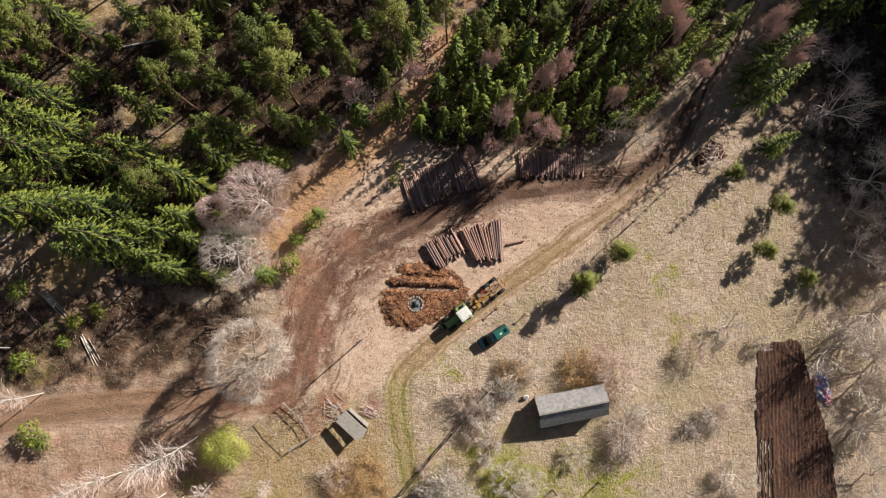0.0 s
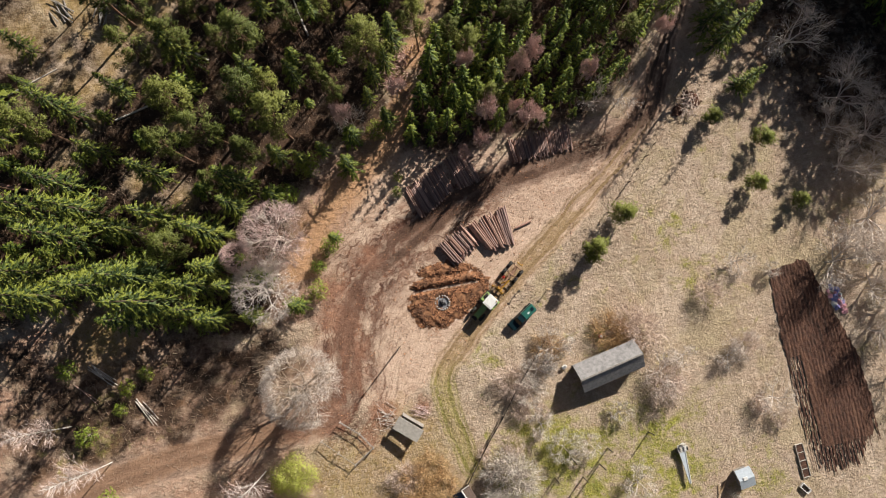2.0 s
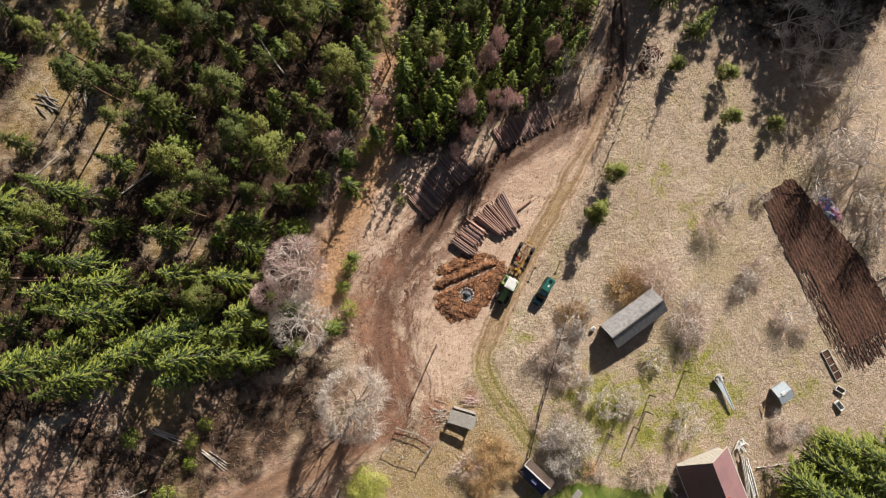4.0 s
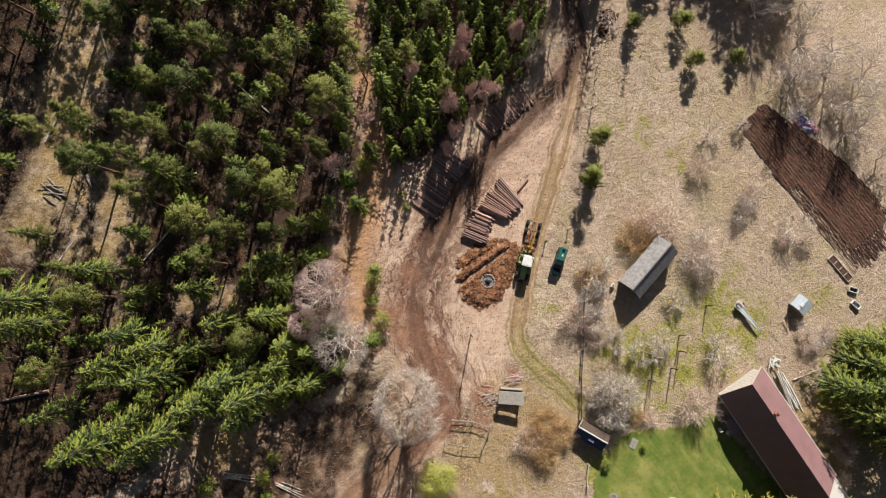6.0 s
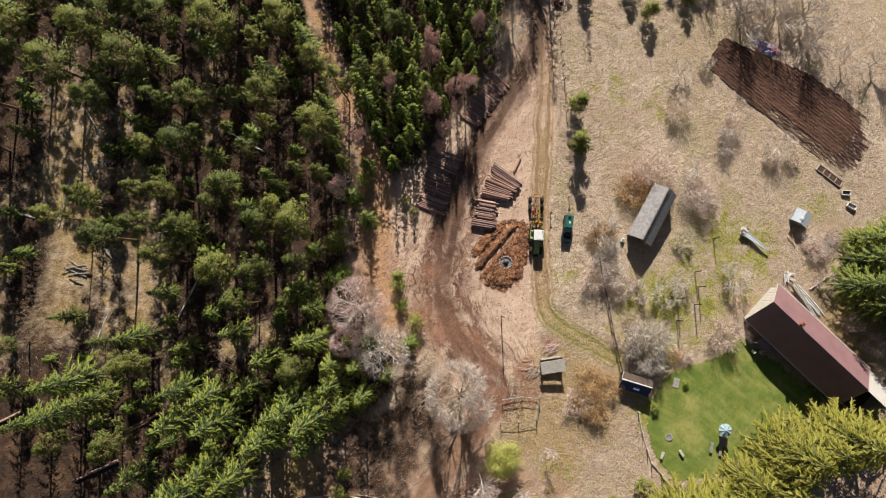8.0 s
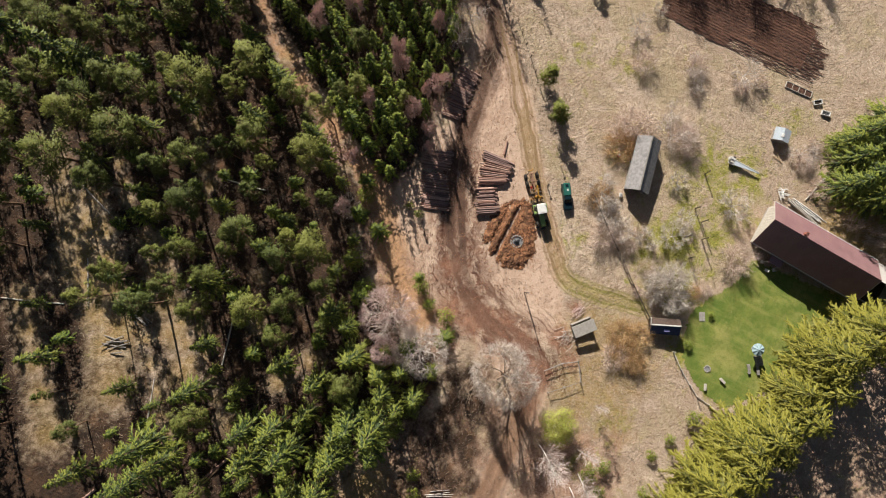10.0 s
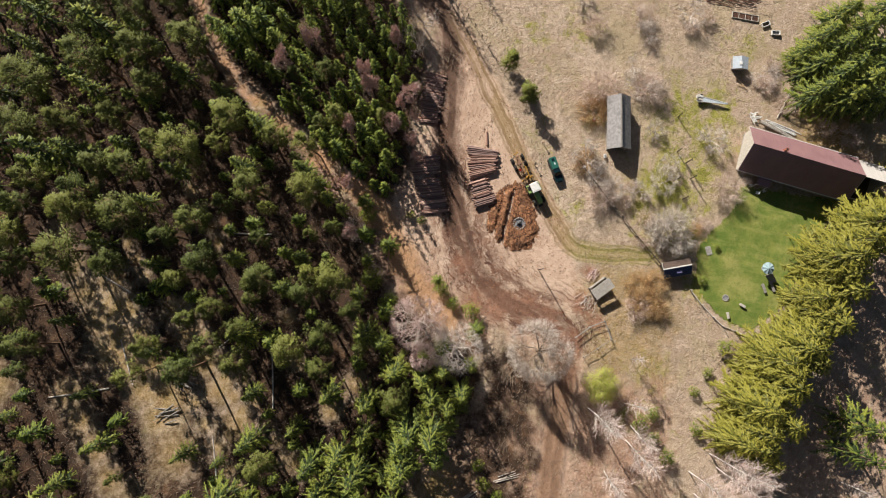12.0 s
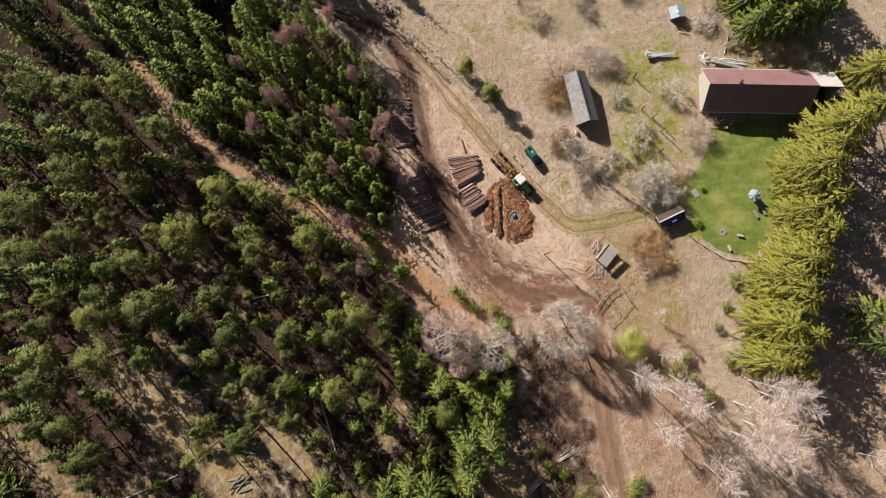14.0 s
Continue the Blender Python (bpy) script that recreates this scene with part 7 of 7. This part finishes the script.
# ---- blue cabin, garden things ----
def cabin():
    ob = thing("garden_cabin", "low dark blue cabin with a white ridge board", "cabin", upright(-5.2, -27.7, -68, 0.25))
    part("walls", Mesh().prism([(-1.0, 0), (1.0, 0), (1.0, 1.9), (0.15, 2.3), (-1.0, 1.75)], -2.2, 2.2), "dark_wood", ob)
    a = Mesh()
    # upper half: leaf-strewn felt whose dark brown also holds the tree's shade
    a.prism([(0.15, 2.5), (1.25, 1.95), (1.25, 1.88), (0.15, 2.43)], -2.35, 2.35)
    part("upper_roof", a, "brown_roof", ob, "leaf-covered roof half, coloured dark for tree shade")
    a = Mesh()
    a.prism([(-1.35, 1.68), (0.15, 2.5), (0.15, 2.43), (-1.35, 1.61)], -2.35, 2.35)
    low = part("lower_roof", a, "blue_roof", ob, "navy blue roof half")
    part("roof_patch", Mesh().box((0.2, -0.62, 2.13), (0.9, 0.5, 0.03), bevel=0.01), "cloth_blue", low, "faded pale patch")
    part("ridge_board", Mesh().box((0, 0.15, 2.53), (4.75, 0.2, 0.07), bevel=0.02), "white", ob, "white ridge board")
    part("barge", Mesh().box((-2.38, 0.7, 2.25), (0.08, 1.2, 0.12), bevel=0.02), "white", ob)


cabin()


def garden_set():
    t = thing("garden_table", "grey wooden garden table beside the spruces", "table", upright(-3.5, -44.0, 35))
    for k in range(5):
        part("board", Mesh().box((0, -0.5 + 0.25 * k, 0.74), (1.7, 0.23, 0.04), bevel=0.01), "grey_board", t)
    for sx in (-0.7, 0.7):
        part("leg_frame", Mesh().box((sx, 0, 0.37), (0.08, 0.9, 0.72), bevel=0.02), "grey_board", t)
    for k, (x, y, a) in enumerate(((-5.4, -43.2, 30), (-4.9, -44.6, 30))):
        b = thing("garden_bench", "weathered grey wooden bench beside the garden table", "bench", upright(x, y, a), "garden benches")
        for j in range(3):
            part("slat", Mesh().box((0, -0.16 + 0.16 * j, 0.44), (1.6, 0.14, 0.04), bevel=0.01), "grey_board", b)
        for sx in (-0.6, 0.6):
            part("leg", Mesh().box((sx, 0, 0.21), (0.08, 0.4, 0.42), bevel=0.01), "grey_board", b)
    u = thing("parasol", "pale blue faded garden parasol, open over the lawn edge", "parasol", upright(-2.1, -42.7))
    m = Mesh()
    m.tube((0, 0, 0), (0, 0, 2.3), 0.03, 0.025, 8, True)
    part("pole", m, "white", u)
    part("base", Mesh().box((0, 0, 0.05), (0.5, 0.5, 0.1), bevel=0.04), "stone", u)
    for k in range(8):
        a0, a1 = 6.2832 * k / 8, 6.2832 * (k + 1) / 8
        p = [Vector((0, 0, 2.35))] + [Vector((1.0 * math.cos(a), 1.0 * math.sin(a), (1.98, 1.86, 1.98)[i])) for i, a in enumerate((a0, (a0 + a1) / 2, a1))]
        m = Mesh()
        m.add(p + [v - Vector((0, 0, 0.015)) for v in p], [(0, 1, 2), (0, 2, 3), (4, 6, 5), (4, 7, 6), (1, 5, 6, 2), (2, 6, 7, 3)])
        part("panel", m, "aqua", u)
    g = random.Random(4)
    r = thing("stone_ring", "small ring of pale stones round garden ashes on the lawn", "fire ring", upright(-8.3, -37.1))
    for k in range(11):
        m = Mesh()
        m.box((0.48 * math.cos(k * 0.571), 0.48 * math.sin(k * 0.571), 0.1), (0.26, 0.22, 0.2), g.uniform(0, 90), bevel=0.07)
        part("stone", m, "stone", r)
    part("ash_bed", Mesh().box((0, 0, 0.06), (0.7, 0.7, 0.06), bevel=0.02), "ash", r)
    for x, y, a in ((-9.0, -40.0, 70), (-11.1, -37.8, 20)):
        b = thing("rough_bench", "rough wooden bench beside the stone ring", "bench", upright(x, y, a), "rough benches")
        part("seat", Mesh().box((0, 0, 0.4), (1.1, 0.42, 0.1), bevel=0.03), "pale_board", b)
        for sx in (-0.35, 0.35):
            m = Mesh()
            m.tube((sx, 0, -0.05), (sx, 0, 0.36), 0.16, 0.15, 8, True)
            part("leg", m, "logbark", b)
    p = thing("paving", "pale paved square beside a flower bed", "paving", on_slope(-1.0, -33.1, 25, 0.05))
    for i in range(3):
        for j in range(2):
            part("slab", Mesh().box((-0.5 + 0.5 * i, -0.25 + 0.5 * j, 0.03), (0.47, 0.47, 0.08), bevel=0.02), "stone", p)


garden_set()


def greenhouse():
    ob = thing("well_house", "small pale well house with a bluish-white sheet roof and hatch", "well house", upright(32.6, -33.3, 8, 0.15))
    part("box", Mesh().box((0, 0, 0.8), (1.8, 2.2, 1.6), bevel=0.03), "grey_board", ob)
    part("roof", gable_roof(Mesh(), -1.1, 1.1, 1.35, 1.55, 2.1, 0.07), "pale_blue", ob, "pale blue-white sheet roof")
    part("hatch", Mesh().box((-0.2, 0.1, 2.1), (0.6, 0.5, 0.1), bevel=0.03), "white", ob)


greenhouse()
for x, y, a in ((41.3, -37.2, -55), (40.1, -39.2, -80)):
    b = thing("trough", "white plastic trough on dry grass", "trough", upright(x, y, a), "troughs")
    for s in (-1, 1):
        part("long_side", Mesh().box((0, s * 0.36, 0.24), (1.5, 0.1, 0.48), bevel=0.03), "white", b)
        part("short_side", Mesh().box((s * 0.7, 0, 0.24), (0.12, 0.66, 0.48), bevel=0.03), "white", b)
    part("floor", Mesh().box((0, 0, 0.12), (1.3, 0.66, 0.06)), "dark_wood" if x > 41 else "ash", b)
bed = thing("raised_beds", "row of dark soil beds in a wooden box", "planter", on_slope(41.9, -33.4, -88, 0.0))
for s in (-1, 1):
    part("long_board", Mesh().box((0, s * 0.55, 0.14), (4.8, 0.07, 0.28), bevel=0.01), "pale_board", bed)
for k in range(5):
    part("cross_board", Mesh().box((-2.36 + 1.18 * k, 0, 0.14), (0.07, 1.04, 0.27), bevel=0.01), "pale_board", bed)
for k in range(4):
    part("soil", Mesh().box((-1.77 + 1.18 * k, 0, 0.1), (1.1, 1.02, 0.16), bevel=0.03), "soil", bed)


def trailer_frame():
    ob = thing("boat_trailer", "old pale board-covered trailer with a long tapered drawbar in the grass", "trailer", on_slope(24.9, -29.6, -88))
    part("deck", Mesh().box((-2.1, 0.1, 0.55), (1.1, 1.3, 0.12), bevel=0.03), "grey_sheet", ob)
    g = random.Random(12)
    for k in range(5):
        part("loose_board", Mesh().box((-2.1 + g.uniform(-0.45, 0.45), 0.1 + g.uniform(-0.4, 0.4), 0.68 + 0.05 * k), (g.uniform(0.7, 1.3), g.uniform(0.16, 0.4), 0.04), turn=g.uniform(-60, 60), tilt=g.uniform(-8, 8), bevel=0.01), "white" if k % 2 else "pale_board", ob)
    hull = Mesh()
    hull.add([(x, y, z) for z in (0.42, 0.56) for x, y in ((-1.7, -0.42), (-1.7, 0.42), (2.9, 0.06), (2.9, -0.06))], [(3, 2, 1, 0), (4, 5, 6, 7), (0, 1, 5, 4), (1, 2, 6, 5), (2, 3, 7, 6), (3, 0, 4, 7)])
    part("drawbar_panel", hull, "pale_blue", ob, "long pale tapered panel")
    part("edge_board", Mesh().box((0.55, 0.3, 0.6), (4.6, 0.1, 0.08), turn=-4.5, bevel=0.02), "white", ob)
    part("edge_board", Mesh().box((0.55, -0.3, 0.6), (4.6, 0.07, 0.08), turn=4.5, bevel=0.02), "grey_board", ob)
    for s in (-1, 1):
        ring_wheel(ob, -1.9, 0.1 + s * 0.72, 0.33, 0.2, "steel")


trailer_frame()
sticks("scrap_heap", "heap of white scrap boards and sheet beside the house", "scrap heap", 23.9, -37.3, 0.35, 13, 1.7, 0.09, "white", 51, 60, 0.9, 0.5)
sticks("plank_stack", "long pale planks stacked along the house wall", "plank stack", 22.4, -42.0, 0.22, 12, 6.5, 0.11, "pale_board", 52, -107, 0.03, 0.5)
sticks("long_beam", "long pale beam lying in the dry grass", "beam", 27.6, -42.5, 0.05, 1, 8.6, 0.15, "pale_board", 53, -18, 0.0, 0.12)
sticks("board_stack", "long stack of pale weathered boards beside the house wall", "board stack", 22.9, -42.6, 0.3, 9, 7.0, 0.11, "white", 55, -100, 0.025, 0.35)
sticks("scrap_heap", "small heap of brown boards in the grass", "scrap heap", 29.0, -34.2, 0.35, 6, 1.5, 0.07, "cut", 54, 40, 1.0, 0.3)


def netting():
    ob = thing("cloth_bundle", "crumpled pink and violet-blue cloth spread on dry grass", "cloth", on_slope(52.6, -12.4, -75))
    g = random.Random(6)
    for k in range(26):
        m = Mesh()
        x, y = g.uniform(-2.2, 2.2), g.uniform(-0.7, 0.7)
        n = 7
        s = g.uniform(0.35, 0.75)
        vs = [(x, y, g.uniform(0.25, 0.5))] + [(x + s * math.cos(6.2832 * j / n) * g.uniform(0.6, 1.1), y + s * math.sin(6.2832 * j / n) * g.uniform(0.5, 1.0), g.uniform(0.05, 0.25)) for j in range(n)]
        m.add(vs, [(0, 1 + j, 1 + (j + 1) % n) for j in range(n)])
        part("fold", m, "cloth_pink" if (x > 1 or k % 4 == 0) else "cloth_blue" if k % 3 else "white", ob)


netting()


# ---- grass, litter and small debris ----
def scatter(count, low, high, seed):
    r = np.random.RandomState(seed)
    x, y = r.uniform(low[0], high[0], count), r.uniform(low[1], high[1], count)
    return x, y, masks(x, y), r


def blades(name, label, x, y, z, r, mat, size, per, lean):
    """Tufts of bent blades, all in one mesh."""
    n = len(x)
    verts, faces = [], []
    for k in range(per):
        a = r.uniform(0, 2 * np.pi, n)
        L = r.uniform(0.6, 1.3, n) * size
        w = 0.11 * L
        dx, dy = np.cos(a) * L * 0.8 + lean[0] * L, np.sin(a) * L * 0.8 + lean[1] * L
        sx, sy = -np.sin(a) * w, np.cos(a) * w
        o = len(verts)
        base = np.stack([np.stack([x - sx, y - sy, z], 1), np.stack([x + sx, y + sy, z], 1), np.stack([x + dx, y + dy, z + L * r.uniform(0.35, 0.9, n)], 1)], 1).reshape(-1, 3)
        faces += (np.arange(n * 3).reshape(-1, 3) + o).tolist()
        verts += base.tolist()
    me = bpy.data.meshes.new(name)
    me.from_pydata(verts, [], faces)
    me.materials.append(M[mat])
    return tagged(new(name, me), label, "grass", kind="stuff")


x, y, k, r = scatter(95000, (-30, -60), (66, 40), 21)
bare_ground = np.maximum(np.maximum(k["dirt"], k["litter"]), np.maximum(ramp(inside(x, y, LAWN) + 0.5, 0.3), ramp(inside(x, y, FIELD) + 0.3, 0.3)))
keep = (bare_ground < 0.35) & (wave(x, y, 2.6) + 0.6 * wave(y, x, 7) > r.uniform(-1.2, 0.9, len(x))) & (k["leaves"] < 0.6)
x, y = x[keep], y[keep]
k = {a: v[keep] for a, v in k.items()}
z = gz(x, y) + relief(x, y, k) - 0.03
lush = k["green"] > r.uniform(0.25, 0.8, len(x))
blades("dry_grass", "matted straw-coloured tufts of last year's grass", x[~lush], y[~lush], z[~lush], r, "straw", 0.25, 6, (-0.12, -0.18))
blades("green_grass", "short tufts of fresh green grass", x[lush], y[lush], z[lush], r, "grass", 0.24, 5, (0, 0))


def litter(name, label, low, high, count, seed, want, mat, L0, L1, w):
    x, y, k, r = scatter(count, low, high, seed)
    ok = want(x, y, k, r)
    x, y, k = x[ok], y[ok], {a: v[ok] for a, v in k.items()}
    z = gz(x, y) + relief(x, y, k) + 0.05
    n = len(x)
    a, L = r.uniform(0, 2 * np.pi, n), r.uniform(L0, L1, n)
    dx, dy, wx, wy = np.cos(a) * L / 2, np.sin(a) * L / 2, -np.sin(a) * w, np.cos(a) * w
    t = r.uniform(-0.08, 0.12, n)
    q = np.stack([np.stack([x - dx - wx, y - dy - wy, z], 1), np.stack([x - dx + wx, y - dy + wy, z], 1), np.stack([x + dx + wx, y + dy + wy, z + t], 1), np.stack([x + dx - wx, y + dy - wy, z + t], 1),
                  np.stack([x, y, z + t / 2 + 0.05], 1)], 1).reshape(-1, 3)
    i = np.arange(n)[:, None] * 5
    f = np.concatenate([i + np.array([[0, 1, 4]]), i + np.array([[1, 2, 4]]), i + np.array([[2, 3, 4]]), i + np.array([[3, 0, 4]])])
    me = bpy.data.meshes.new(name)
    me.from_pydata(q.tolist(), [], f.tolist())
    me.materials.append(M[mat])
    return tagged(new(name, me), label, "litter", kind="stuff")


litter("fallen_sticks", "fallen sticks and twigs on the forest floor and cleared ground", (-62, -34), (30, 90), 26000, 31, lambda x, y, k, r: np.maximum(k["litter"], k["leaves"]) > 0.5, "stick", 0.15, 0.9, 0.014)
litter("bark_scraps", "scraps of bark and clods scattered over the trodden earth", (-24, -16), (34, 24), 14000, 33, lambda x, y, k, r: (k["dirt"] > 0.55) & (wave(x, y, 4.0) > r.uniform(-0.9, 0.9, len(x))), "chips", 0.06, 0.26, 0.03)

for a, b in (((-57.8, 27.2), (-52.2, 24.6)), ((-66.3, 27.6), (-60.9, 24.9)), ((-68.8, 42.1), (-64.0, 39.9))):
    fallen = thing("fallen_log", "pale fallen trunk lying on the forest floor", "log", group="fallen logs")
    lay_log(fallen, (*a, ground_at(*a) + 0.18), (*b, ground_at(*b) + 0.18), 0.2, "logpale", random.Random(12))


def earth_heap(x, y, r, h, seed):
    """A low uneven heap of dug earth with clods."""
    g = random.Random(seed)
    ob = thing("earth_heap", "low heap of dug dark brown earth beside the track", "earth heap", upright(x, y, g.uniform(0, 360)), "earth heaps")
    m = Mesh()
    rings, n = 7, 18
    vs = [(0, 0, h)]
    for i in range(1, rings):
        for j in range(n):
            a, d = 6.283 * j / n, r * i / (rings - 1) * g.uniform(0.88, 1.1)
            vs.append((math.cos(a) * d, 0.75 * math.sin(a) * d, h * (1 - (i / (rings - 1)) ** 1.6) * g.uniform(0.65, 1.2) - (0.25 if i == rings - 1 else 0)))
    fs = [(0, 1 + j, 1 + (j + 1) % n) for j in range(n)]
    for i in range(rings - 2):
        fs += [(1 + i * n + j, 1 + (i + 1) * n + j, 1 + (i + 1) * n + (j + 1) % n, 1 + i * n + (j + 1) % n) for j in range(n)]
    m.add(vs, fs)
    part("mound", m, "soil", ob, smooth=True)
    for _ in range(26):
        a, d, s = g.uniform(0, 6.3), r * math.sqrt(g.random()), g.uniform(0.12, 0.34)
        c = Mesh().box((math.cos(a) * d, 0.75 * math.sin(a) * d, h * 0.75 * (1 - (d / r) ** 1.6) + 0.04), (s, s * 0.8, s * 0.6), g.uniform(0, 360), g.uniform(-25, 25), 0.1 * s)
        part("clod", c, "soil", ob)


earth_heap(37.9, 20.2, 1.7, 0.6, 41)
earth_heap(35.6, 18.9, 1.1, 0.25, 42)
